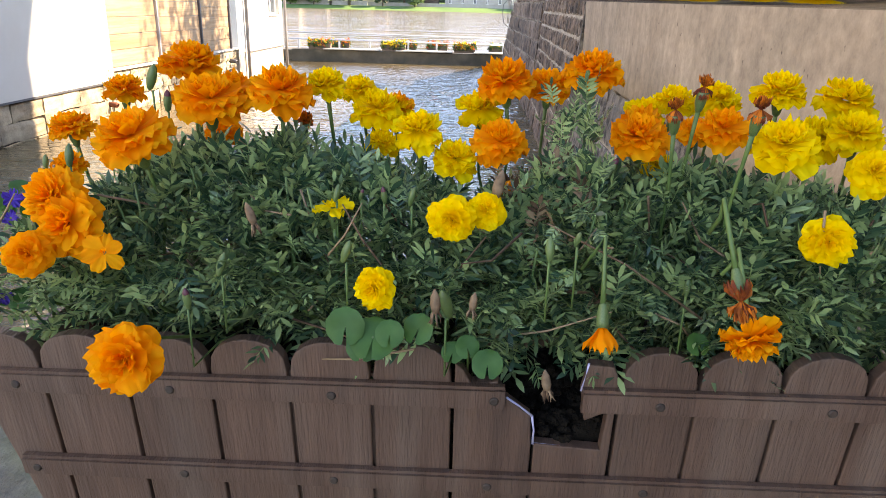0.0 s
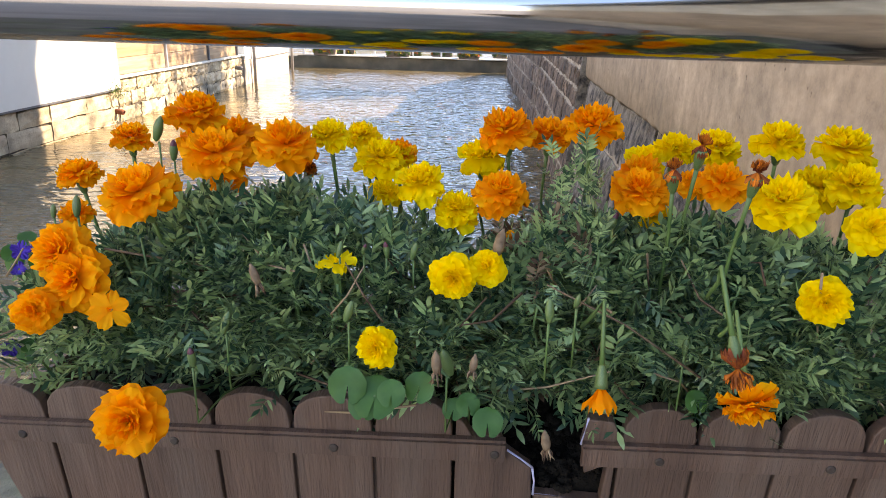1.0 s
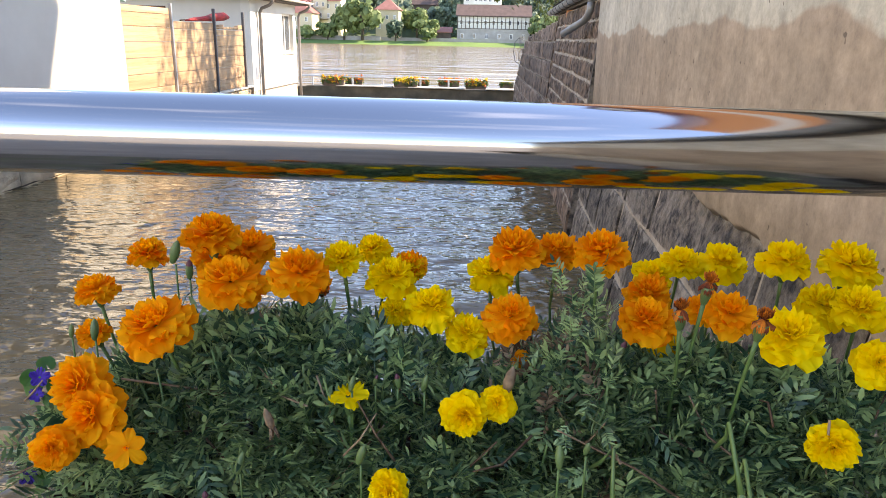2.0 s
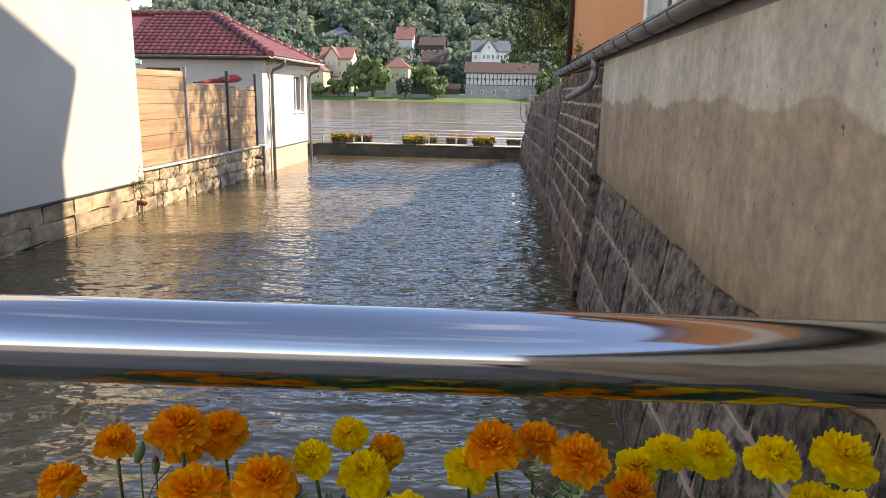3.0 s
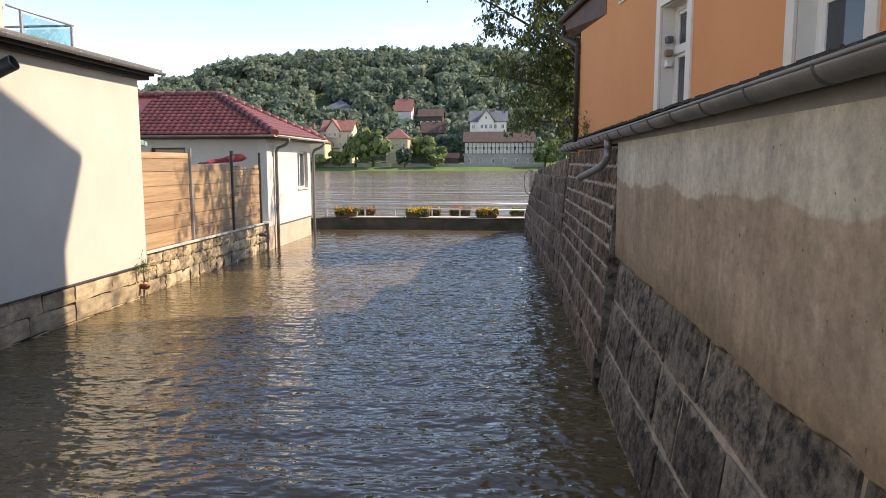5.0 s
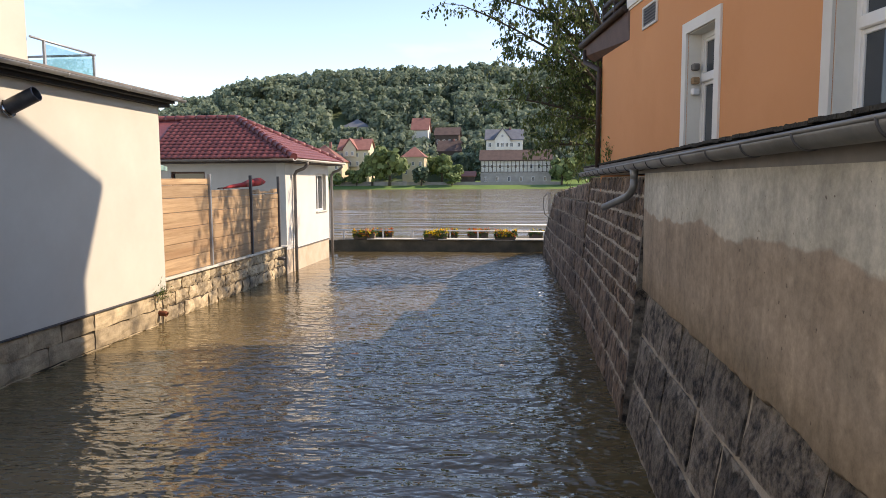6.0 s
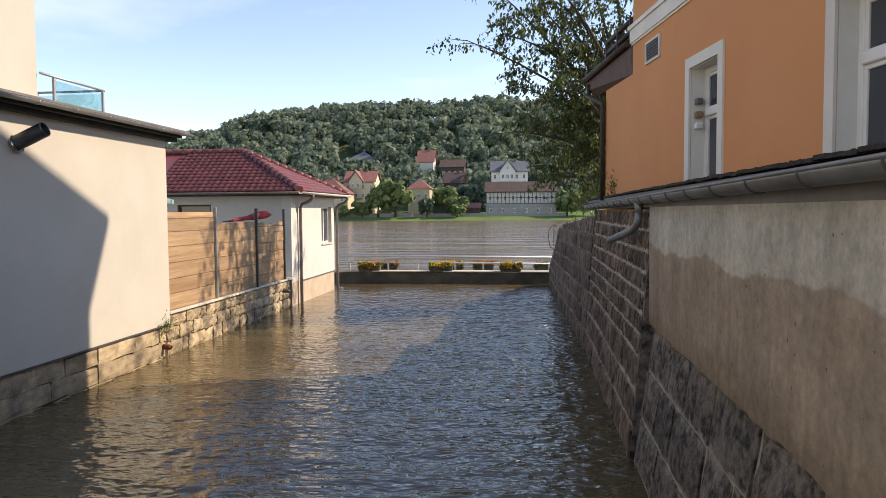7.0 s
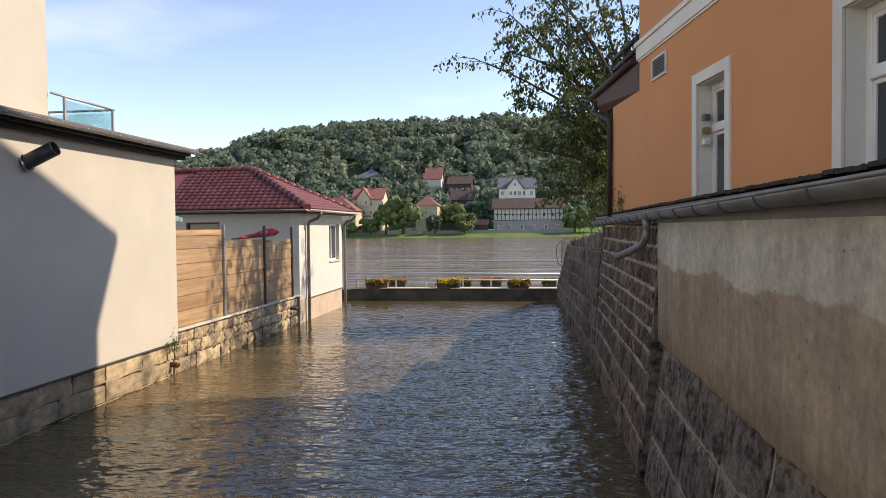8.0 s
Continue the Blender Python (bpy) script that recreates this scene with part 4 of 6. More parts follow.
# folded red parasol and things behind the fence
para = thing("folded_parasol", "folded red and dark parasol lying on the fence top", "parasol", (-7.0, 21, 3.0))
bm = B()
tube(bm, [(-6.92, 18.9, 2.93), (-6.95, 19.6, 2.98), (-6.95, 20.3, 3.02), (-6.95, 20.9, 3.06), (-6.93, 21.6, 3.10), (-6.9, 21.85, 3.08)], [0.02, 0.05, 0.07, 0.12, 0.13, 0.05], 9)
for vv in bm.verts:
    vv.co += 0.03 * Vector((noise.noise(vv.co * 6), 0, noise.noise(vv.co * 5 + Vector((3, 0, 0)))))
M_RED = mat("red_cloth", (0.22, 0.012, 0.012), (0.36, 0.02, 0.02), 5, 0.85, 0.3, 60, stain=(0.03, 0.02, 0.02), stain_scale=3, stain_amount=0.9)
part("canopy", bm, M_RED, para)
bm = B()
tube(bm, [(-6.93, 18.6, 2.925), (-6.95, 22.1, 3.09)], 0.018, 8)
part("pole", bm, M_DARKWOOD, para)
stack = thing("wood_stack", "short split boards stacked on the fence end", "wood", (-6.85, 21.6, 2.72))
for i in range(7):
    bm = B()
    yy = 20.55 + i * 0.3
    box(bm, -6.9, yy, 2.72 + 0.015, -6.78, yy + 0.33, 2.77 + rng.uniform(0, 0.08), 0.01)
    bmesh.ops.rotate(bm, verts=bm.verts[:], cent=(-6.85, yy, 2.74), matrix=Euler((rng.uniform(0, 0.12), 0, 0)).to_matrix())
    part("board", bm, M_PLANK, stack)

# small things along the left wall
for yy, zz, ln in ((15.05, 0.26, 0.22), (22.6, 0.62, 0.30)):
    bm = B()
    tube(bm, [(-6.85, yy, zz), (-6.72 + ln * 0.4, yy, zz - 0.01), (-6.70 + ln * 0.5, yy, zz - 0.03)], [0.055, 0.055, 0.05], 10, cap=False)
    q = solid("drain_pipe", bm, M_RUST if ln < 0.25 else M_DARKPOST, "short drain pipe stub sticking out of the stone wall", "pipe")
    q.modifiers.new("thick", "SOLIDIFY").thickness = 0.006
    tagged(q, group="drain stubs")
M_WEED = leaf_mat("weed_leaves", (0.05, 0.09, 0.02), (0.15, 0.20, 0.06))
for xx, yy, zz, k, sp, lb in ((-6.66, 15.0, 0.62, 120, 0.14, "dusty green weeds growing from the wall joint"), (2.70, 14.4, 3.52, 90, 0.16, "reddish green weeds growing on the mossy roof strip")):
    bm = B()
    rr = random.Random(int(yy * 10))
    for _ in range(k):
        c = Vector((xx + rr.gauss(0, 0.05), yy + rr.gauss(0, sp), zz + rr.gauss(0, 0.10) + 0.06))
        d = Vector((rr.gauss(0, 0.4), rr.gauss(0, 0.6), rr.uniform(0.1, 1))).normalized() * rr.uniform(0.04, 0.10)
        s = d.cross(Vector((rr.random(), rr.random(), 0.2))).normalized() * 0.012
        bm.faces.new([bm.verts.new(q) for q in (c, c + d * 0.5 + s, c + d, c + d * 0.5 - s)])
    for _ in range(10):
        a = Vector((xx, yy + rr.gauss(0, sp * 0.7), zz - 0.05))
        tube(bm, [a, a + Vector((rr.gauss(0.02, 0.03), rr.gauss(0, 0.05), 0.16)), a + Vector((rr.gauss(0.04, 0.04), rr.gauss(0, 0.08), 0.3))], [0.004, 0.003, 0.001], 4)
    tagged(solid("weeds", bm, M_WEED, lb, "weeds"), kind="stuff")
gp = thing("garden_parasol", "open pale green parasol behind the board fence", "parasol", (-10.2, 19.6, 1.0))
bm = B()
top = bm.verts.new((-10.2, 19.6, 3.95))
ring = [bm.verts.new((-10.2 + 1.25 * math.cos(a), 19.6 + 1.25 * math.sin(a), 3.55)) for a in (2 * math.pi * i / 8 for i in range(8))]
hem = [bm.verts.new((v.co.x, v.co.y, 3.43)) for v in ring]
for i in range(8):
    bm.faces.new((top, ring[i], ring[(i + 1) % 8]))
    bm.faces.new((ring[i], hem[i], hem[(i + 1) % 8], ring[(i + 1) % 8]))
part("canopy", bm, mat("green_canvas", (0.20, 0.33, 0.29), (0.28, 0.42, 0.37), 4, 0.9, 0.2, 60), gp)
bm = B()
tube(bm, [(-10.2, 19.6, 1.0), (-10.2, 19.6, 3.95)], 0.025, 8)
part("pole", bm, M_DARKWOOD, gp)
bm = B()
box(bm, -14, 15.3, -1, -7.31, 23.4, 0.98)
solid("yard_floor", bm, M_SLAB, "raised paved yard behind the fence", "yard", "structure")
# wire hoop and mesh at the end of the right wall
hoop = thing("wire_guard", "dark wire hoop with bars on the stone wall", "guard", (1.95, 25.6, 2.3))
bm = B()
tube(bm, [(2.1, 25.5, 2.62), (1.95, 25.55, 2.66), (1.82, 25.6, 2.5), (1.80, 25.6, 2.2), (1.86, 25.6, 1.9), (2.05, 25.6, 1.75)], 0.012, 6)
part("hoop", bm, M_DARKPOST, hoop)
for i in range(5):
    bm = B()
    tube(bm, [(1.98 + 0.04 * i, 25.58, 2.7), (1.98 + 0.04 * i, 25.58, 1.9)], 0.008, 5)
    part("bar", bm, M_DARKPOST, hoop)

# ---- dam wall with flower boxes ----
bm = B()
prism(bm, [(-7.25, -1), (-7.1, 0.50), (2.25, 0.46), (2.25, -1)], "y", 31.15, 31.75)
solid("wall_north", bm, M_CONCRETE, "low wet concrete flood wall with mossy stains", "wall", "structure")
bm = B()
box(bm, -11, 31.75, -1, 2.4, 33.4, 0.42)
solid("pavement", bm, M_CONCRETE, "narrow walkway behind the flood wall", "pavement", "structure")
for a, b in ((-5.75, -3.3), (-2.6, -0.15), (0.75, 2.2)):
    bm = B()
    box(bm, a, 31.05, 0.505, b, 31.7, 0.55, 0.008)
    solid("coping", bm, M_SLAB, "pale coping slab on the flood wall", "coping", "structure")
drail = thing("promenade_rail", "pale tubular steel railing along the flood wall", "railing", (-2, 31.9, 0.42))
for zz in (0.86, 1.14):
    bm = B()
    tube(bm, [(-7.6, 31.9, zz + 0.02), (2.3, 31.9, zz - 0.03)], 0.028, 8)
    part("rail_bar", bm, M_RAILPAINT, drail)
for xx in (-7.0, -5.6, -5.2, -3.85, -2.6, -2.15, -0.9, 0.3, 0.75, 2.0):
    bm = B()
    box(bm, xx - 0.035, 31.87, 0.42, xx + 0.035, 31.93, 0.84)
    part("post", bm, M_RAILPAINT, drail)
M_BOXWOOD = mat("weathered_box_wood", (0.10, 0.075, 0.055), (0.17, 0.13, 0.10), 5, 0.8, 0.3, 40)
M_FLEAF = leaf_mat("box_leaves", (0.03, 0.07, 0.015), (0.08, 0.15, 0.03))
M_FY = leaf_mat("box_yellow_flowers", (0.70, 0.42, 0.01), (0.85, 0.62, 0.02))
M_FR = leaf_mat("box_red_flowers", (0.55, 0.06, 0.01), (0.80, 0.22, 0.02))


def puff(bm, c, spread, n, size, r):
    for _ in range(n):
        p = Vector(c) + Vector((r.gauss(0, spread[0]), r.gauss(0, spread[1]), r.gauss(0, spread[2])))
        m4 = Matrix.Translation(p) @ Euler((r.uniform(0, 6), r.uniform(0, 6), r.uniform(0, 6))).to_matrix().to_4x4()
        s = size * r.uniform(0.6, 1.3)
        vs = [bm.verts.new(m4 @ Vector(q)) for q in ((-s, 0, 0), (0, -s * 0.5, 0.1 * s), (s, 0, 0), (0, s * 0.5, 0.1 * s))]
        bm.faces.new(vs)


for i, (xc, yy, zz, w, yel, red) in enumerate(((-5.92, 31.35, 0.50, 1.0, 34, 30), (-2.72, 31.35, 0.50, 1.05, 46, 4), (0.34, 31.35, 0.50, 0.95, 40, 14),
                                               (-5.45, 33.1, 0.42, 1.0, 4, 30), (-2.35, 33.1, 0.42, 0.9, 14, 20), (-0.95, 33.1, 0.42, 0.95, 4, 32), (1.75, 33.1, 0.42, 0.8, 14, 3))):
    rr = random.Random(40 + i)
    fb = thing("flower_box", "dark wooden flower box full of yellow and red flowers" if yel > 10 else "dark wooden flower box with orange-red flowers", "flower box", (xc, yy, zz), "flower boxes on the flood wall")
    bm = B()
    h = 0.27
    prism(bm, [(xc - w / 2 + 0.04, zz + 0.01), (xc + w / 2 - 0.04, zz + 0.01), (xc + w / 2, zz + h), (xc - w / 2, zz + h)], "y", yy - 0.17, yy + 0.17)
    part("box", bm, M_BOXWOOD, fb)
    for nm, mm, k, sz, up in (("leaves", M_FLEAF, 900, 0.04, 0.0), ("yellow_flowers", M_FY, yel * 10, 0.036, 0.06), ("red_flowers", M_FR, red * 10, 0.036, 0.06)):
        if k:
            bm = B()
            for _ in range(k // 8 + 1):
                puff(bm, (xc + rr.uniform(-w / 2, w / 2), yy + rr.uniform(-0.26, 0.16), zz + h + up + rr.uniform(-0.16, 0.12)), (0.03, 0.03, 0.025), 8, sz, rr)
            tagged(part(nm, bm, mm, fb), kind="stuff")

# ---- bridge: ground, parapet, rail ----
bm = B()
box(bm, -8, -6, -1, 2.5, 0.30, 1.28)
solid("floor", bm, mat("bridge_paving", (0.17, 0.155, 0.135), (0.30, 0.275, 0.24), 4, 0.9, 0.5, 30, stain=(0.10, 0.10, 0.07)), "worn grey paving on the bridge", "floor", "structure")
M_LEDGE = mat("mossy_ledge_stone", (0.06, 0.055, 0.042), (0.20, 0.19, 0.15), 9, 0.95, 0.9, 60, stain=(0.10, 0.13, 0.045), stain_scale=6, stain_amount=0.7, depth=0.01)
bm = B()
box(bm, -6.7, 0.302, -1, 2.36, 1.05, 1.90, 0.02)
solid("parapet", bm, M_LEDGE, "rough mossy stone parapet of the bridge", "parapet", "structure")
RR = 0.0382


def rail_at(x):
    """The rail's axis; it runs a little askew to the parapet."""
    return Vector((x, 0.779 + 0.0633 * (x - 1.3), 2.538 - 0.0059 * (x - 1.3)))


rail = thing("handrail", "polished stainless steel tube handrail above the flowers", "railing", (1.3, 0.779, 1.9))
bm = B()
tube(bm, [rail_at(x) for x in (-5.6, 0.0, 1.3, 2.6)], RR, 48)
smooth(part("tube", bm, M_STEEL, rail))
for xx in (-3.6, -0.6, 2.45):
    bm = B()
    q = rail_at(xx)
    tube(bm, [(q.x, q.y, 1.9), (q.x, q.y, q.z - 0.03)], 0.024, 16)
    part("post", bm, M_STEEL, rail)

# ---- planter on the parapet ----
def lift(x):
    """The planter stands a little out of level."""
    return 0.021 * (x - 1.3)


M_PLANTER = mat("brown_planter_plastic", (0.066, 0.036, 0.025), (0.122, 0.070, 0.048), 12, 0.62, 0.9, 80, stretch=(5, 1, 0.45), vary=0.10,
                stain=(0.20, 0.148, 0.115), stain_scale=5, stain_amount=0.35, depth=0.0022)
M_BREAK = mat("pale_blue_broken_edge", (0.30, 0.30, 0.50), (0.45, 0.45, 0.62), 30, 0.6, 0.2, 90)
M_SCREW = mat("screw_steel", (0.025, 0.018, 0.014), (0.07, 0.05, 0.04), 30, 0.6, 0.1, 90, metal=0.3)
M_SOIL = mat("black_potting_soil", (0.004, 0.003, 0.0025), (0.014, 0.011, 0.008), 60, 0.95, 1.0, 150, depth=0.01, spec=0.1)
planter = thing("planter", "brown wood-look plastic planter with scalloped boards and a broken hole", "planter", (1.4, 0.75, 1.9))
FY = 0.652
JOINTS = (0.936, 1.010, 1.088, 1.165, 1.236, 1.309, 1.380, 1.453, 1.523, 1.588, 1.657, 1.726, 1.792)
Z_LOW, Z_VALLEY, Z_TOP = 1.912, 2.188, 2.220


def board_outline(xa, xb):
    xa, xb = xa + 0.0016, xb - 0.0016
    pts = [(xa, Z_LOW), (xb, Z_LOW)]
    k = 10
    for i in range(k + 1):
        a = math.pi * (i / k)
        xm, half = (xa + xb) / 2, (xb - xa) / 2
        pts.append((xm + half * math.cos(a), Z_VALLEY + (Z_TOP - Z_VALLEY) * math.sin(a) ** 0.75))
    return pts


def face_board(outline, name="board", label="", y=FY, thick=0.012, material=None):
    bm = B()
    pts = []
    for p in outline:
        if not pts or (Vector(p) - Vector(pts[-1])).length > 1e-4:
            pts.append(p)
    prism(bm, pts, "y", y, y + thick)
    front = [e for e in bm.edges if all(abs(v.co.y - y) < 1e-5 for v in e.verts)]
    bmesh.ops.bevel(bm, geom=front, offset=0.0014, segments=2, affect="EDGES", profile=0.5)
    for v in bm.verts:
        v.co.y += 0.12 * (2.188 - v.co.z)
        v.co.z += lift(v.co.x)
    return part(name, bm, material or M_PLANTER, planter, label)


for i in range(12):
    xa, xb = JOINTS[i], JOINTS[i + 1]
    if i == 0:
        face_board([(xa + 0.062, Z_LOW), (xb - 0.0016, Z_LOW)] + [(x, z) for x, z in board_outline(xa, xb)[2:] if z > 0])
    elif i == 6:
        face_board([(xa + 0.0016, Z_LOW), (xb - 0.0016, Z_LOW), (xb - 0.0016, 2.118), (1.449, 2.150), (1.440, 2.157), (1.427, 2.168), (1.419, 2.186), (1.409, 2.184), (1.396, 2.183), (1.389, 2.196), (1.3815, 2.204)],
                   label="cracked board with its top broken away")
    elif i == 7:
        face_board([(xa + 0.0016, Z_LOW), (xb - 0.0016, Z_LOW), (xb - 0.0016, 2.19), (1.516, 2.204), (1.495, 2.206), (1.491, 2.178), (1.496, 2.147), (1.515, 2.157), (1.513, 2.115), (1.454, 2.119)],
                   label="cracked board with a hole broken through")
    else:
        face_board(board_outline(xa, xb))
# shell behind the boards, open where it is broken
for a, b in ((1.0, 1.376), (1.527, 1.785)):
    bm = B()
    box(bm, a, FY + 0.0065, Z_LOW, b, FY + 0.0115, 2.186)
    for v in bm.verts:
        v.co.y += 0.12 * (2.188 - v.co.z)
        v.co.z += lift(v.co.x)
    part("shell", bm, M_PLANTER, planter)
# rails across the boards
for z0, z1, spans in ((2.160, 2.184, ((0.945, 1.425), (1.491, 1.785))), (2.063, 2.086, ((0.972, 1.775),))):
    for a, b in spans:
        bm = B()
        yo = FY - 0.0095
        box(bm, a, yo, z0, b, FY - 0.0005, z1)
        bmesh.ops.subdivide_edges(bm, edges=[e for e in bm.edges if abs(e.verts[0].co.x - e.verts[1].co.x) > 0.1], cuts=12)
        bmesh.ops.bevel(bm, geom=[e for e in bm.edges if all(abs(v.co.y - yo) < 1e-5 for v in e.verts) and abs(e.verts[0].co.z - e.verts[1].co.z) < 1e-5], offset=0.003, segments=2, affect="EDGES")
        for v in bm.verts:
            v.co.y += 0.12 * (2.188 - v.co.z)
            v.co.z += lift(v.co.x)
        part("cross_rail", bm, M_PLANTER, planter)
SCREW_Z = ((2.171, (0.99, 1.131, 1.275, 1.416, 1.556, 1.697)), (2.074, (0.986, 1.13, 1.272, 1.414, 1.555, 1.70)))
for z, xs in SCREW_Z:
    for x in xs:
        bm = B()
        yy = FY - 0.0095 + 0.12 * (2.188 - z)
        tube(bm, [(x, yy + 0.001, z + lift(x)), (x, yy - 0.0006, z + lift(x)), (x, yy - 0.0018, z + lift(x))], [0.0042, 0.0042, 0.0028], 12)
        part("screw", bm, M_SCREW, planter)
# broken lip of the inner shell
for a, b in (((1.427, 2.168), (1.4505, 2.149)), ((1.4505, 2.149), (1.453, 2.118)), ((1.454, 2.118), (1.514, 2.1135)), ((1.514, 2.1135), (1.5165, 2.158)), ((1.4905, 2.178), (1.4945, 2.206))):
    bm = B()
    ya = FY + 0.002 + 0.12 * (2.188 - a[1])
    tube(bm, [(a[0], ya, a[1] + lift(a[0])), ((a[0] + b[0]) / 2 + 0.0012, ya, (a[1] + b[1]) / 2 + lift(a[0]) + 0.001), (b[0], FY + 0.002 + 0.12 * (2.188 - b[1]), b[1] + lift(b[0]))], [0.0012, 0.0008, 0.0013], 6)
    part("broken_lip", bm, M_BREAK, planter, "pale blue broken plastic edge")
# sides, back and inner liner
bm = B()
prism(bm, [(FY + 0.015, 2.18), (0.94, 2.18), (0.925, Z_LOW), (FY + 0.05, Z_LOW)], "x", 0.952, 0.962)
for v in bm.verts:
    v.co.x += 0.35 * (2.18 - v.co.z) * 0.35
part("side", bm, M_PLANTER, planter)
bm = B()
prism(bm, [(FY + 0.015, 2.18), (0.94, 2.18), (0.925, Z_LOW), (FY + 0.05, Z_LOW)], "x", 1.782, 1.792)
part("side", bm, M_PLANTER, planter)
bm = B()
box(bm, 0.97, 0.93, Z_LOW, 1.79, 0.942, 2.19)
part("back", bm, M_PLANTER, planter)
bm = B()
box(bm, 1.0, FY + 0.05, Z_LOW, 1.78, 0.925, Z_LOW + 0.012)
part("bottom", bm, M_PLANTER, planter)
# soil, heaped and crumbly, sunken behind the hole
bm = B()
nx, ny = 90, 34
rows = []
for j in range(ny + 1):
    row = []
    for i in range(nx + 1):
        x, y = 0.975 + 0.80 * i / nx, FY + 0.022 + (0.93 - FY - 0.022) * j / ny
        gap = math.exp(-((x - 1.475) / 0.05) ** 2) * max(0, 1 - (y - FY) / 0.10)
        z = 2.160 + 0.012 * noise.noise((x * 12, y * 12, 1)) + 0.010 * noise.noise((x * 55, y * 55, 2)) - 0.055 * gap
        row.append(bm.verts.new((x, y, z + lift(x))))
    rows.append(row)
for a, b in zip(rows, rows[1:]):
    for i in range(nx):
        bm.faces.new((a[i], a[i + 1], b[i + 1], b[i]))
skirt = [bm.verts.new((v.co.x, v.co.y + 0.02, 1.93)) for v in rows[0]]
for i in range(nx):
    bm.faces.new((rows[0][i + 1], rows[0][i], skirt[i], skirt[i + 1]))
solid("soil", bm, M_SOIL, "black crumbly potting soil in the planter", "soil")
bm = B()
rs = random.Random(21)
for _ in range(260):
    x, y = rs.uniform(1.40, 1.53), rs.uniform(FY + 0.016, FY + 0.09)
    gap = math.exp(-((x - 1.475) / 0.05) ** 2) * max(0, 1 - (y - FY) / 0.10)
    s = rs.uniform(0.002, 0.006)
    bmesh.ops.create_icosphere(bm, subdivisions=1, radius=s, matrix=Matrix.Translation((x, y, 2.164 - 0.055 * gap + rs.uniform(-0.004, 0.004) + lift(x))) @ Euler((rs.uniform(0, 3), rs.uniform(0, 3), 0)).to_matrix().to_4x4())
tagged(solid("soil_crumbs", bm, M_SOIL, "loose black soil crumbs in the broken hole", "soil"), kind="stuff")

# ---- marigolds ----
M_OR = leaf_mat("orange_petals", (0.93, 0.29, 0.004), (0.98, 0.47, 0.010), 0.45, 0.75, 60, 0.32, 0.10)
M_YE = leaf_mat("yellow_petals", (0.92, 0.61, 0.004), (0.98, 0.77, 0.012), 0.45, 0.75, 60, 0.32, 0.10)
M_WILT = leaf_mat("wilted_petals", (0.16, 0.030, 0.010), (0.75, 0.21, 0.012), 0.20, 0.7, 90, 0.45)
M_LEAF = leaf_mat("marigold_leaves", (0.032, 0.085, 0.045), (0.31, 0.44, 0.19), 0.36, 0.34, 14, 0.55, 0.55)
M_STEM = mat("green_stem", (0.05, 0.11, 0.025), (0.11, 0.18, 0.05), 30, 0.5, 0.1, 80)
M_CALYX = mat("calyx_green", (0.055, 0.105, 0.030), (0.11, 0.165, 0.055), 40, 0.45, 0.1, 120, local=True)
M_DRY = leaf_mat("dry_brown", (0.075, 0.042, 0.024), (0.30, 0.21, 0.13), 0.1, 0.8, 120, 0.4)
M_PURPLE = mat("purple_bud_tip", (0.06, 0.015, 0.03), (0.12, 0.03, 0.05), 40, 0.5, 0.1, 120)
M_ROUND = leaf_mat("round_leaf_green", (0.028, 0.092, 0.018), (0.060, 0.155, 0.032), 0.25, 0.45, 60, 0.15)
M_VIOLET = leaf_mat("violet_petals", (0.045, 0.02, 0.26), (0.09, 0.04, 0.42), 0.2, 0.5, 60, 0.3)


def petal(bm, ang, r0, length, width, rise, droop, ruffle, r, notch=0.0):
    """One ruffled petal that starts at radius r0 and leans by rise; its outer edge waves."""
    nu, nv = 4, 8
    ph = r.uniform(0, 6.28)
    d, s = Vector((math.cos(ang), math.sin(ang), 0)), Vector((-math.sin(ang), math.cos(ang), 0))
    grid = []
    for i in range(nu + 1):
        u = i / nu
        w = width * (0.30 + 1.15 * u - 0.70 * u ** 4)
        row = []
        for j in range(nv + 1):
            v = j / nv * 2 - 1
            ln = length * u * (1 - 0.10 * v * v * u - 0.16 * v ** 4 * u + 0.035 * math.sin(7 * v + ph) * u ** 3 - notch * (1 - abs(v)) * u ** 4)
            z = math.sin(rise) * ln - droop * u * u * length + 1.5 * ruffle * u * u * math.sin(4.6 * math.pi * v / 2 + ph) + 0.5 * ruffle * u ** 3 * math.sin(11 * v + 2 * ph) + 0.25 * width * v * v * u * math.sin(rise + 0.4)
            row.append(bm.verts.new(d * (r0 + math.cos(rise) * ln) + s * (w * v * 0.5) + Vector((0, 0, z))))
        grid.append(row)
    for a, b in zip(grid, grid[1:]):
        for j in range(nv):
            bm.faces.new((a[j], a[j + 1], b[j + 1], b[j])).smooth = True


def bloom_mesh(name, seed, material, layers):
    """A double bloom of unit diameter, face up."""
    r = random.Random(seed)
    bm = B()
    for count, r0, ln, wd, rise, droop, z, ruf in layers:
        grp = B()
        off = r.uniform(0, 6)
        for k in range(count):
            petal(grp, off + 6.283 * k / count + r.uniform(-0.18, 0.18), r0, ln * r.uniform(0.86, 1.10), wd * r.uniform(0.8, 1.2),
                  radians(rise + r.uniform(-16, 16)), droop, ruf * r.uniform(0.6, 1.4), r, r.uniform(0.0, 0.10))
        for v in grp.verts:
            v.co.z = (v.co.z + z) * 0.88
        tmp = bpy.data.meshes.new("tmp")
        grp.to_mesh(tmp)
        grp.free()
        bm.from_mesh(tmp)
        bpy.data.meshes.remove(tmp)
    return mesh_of(name, bm, material)


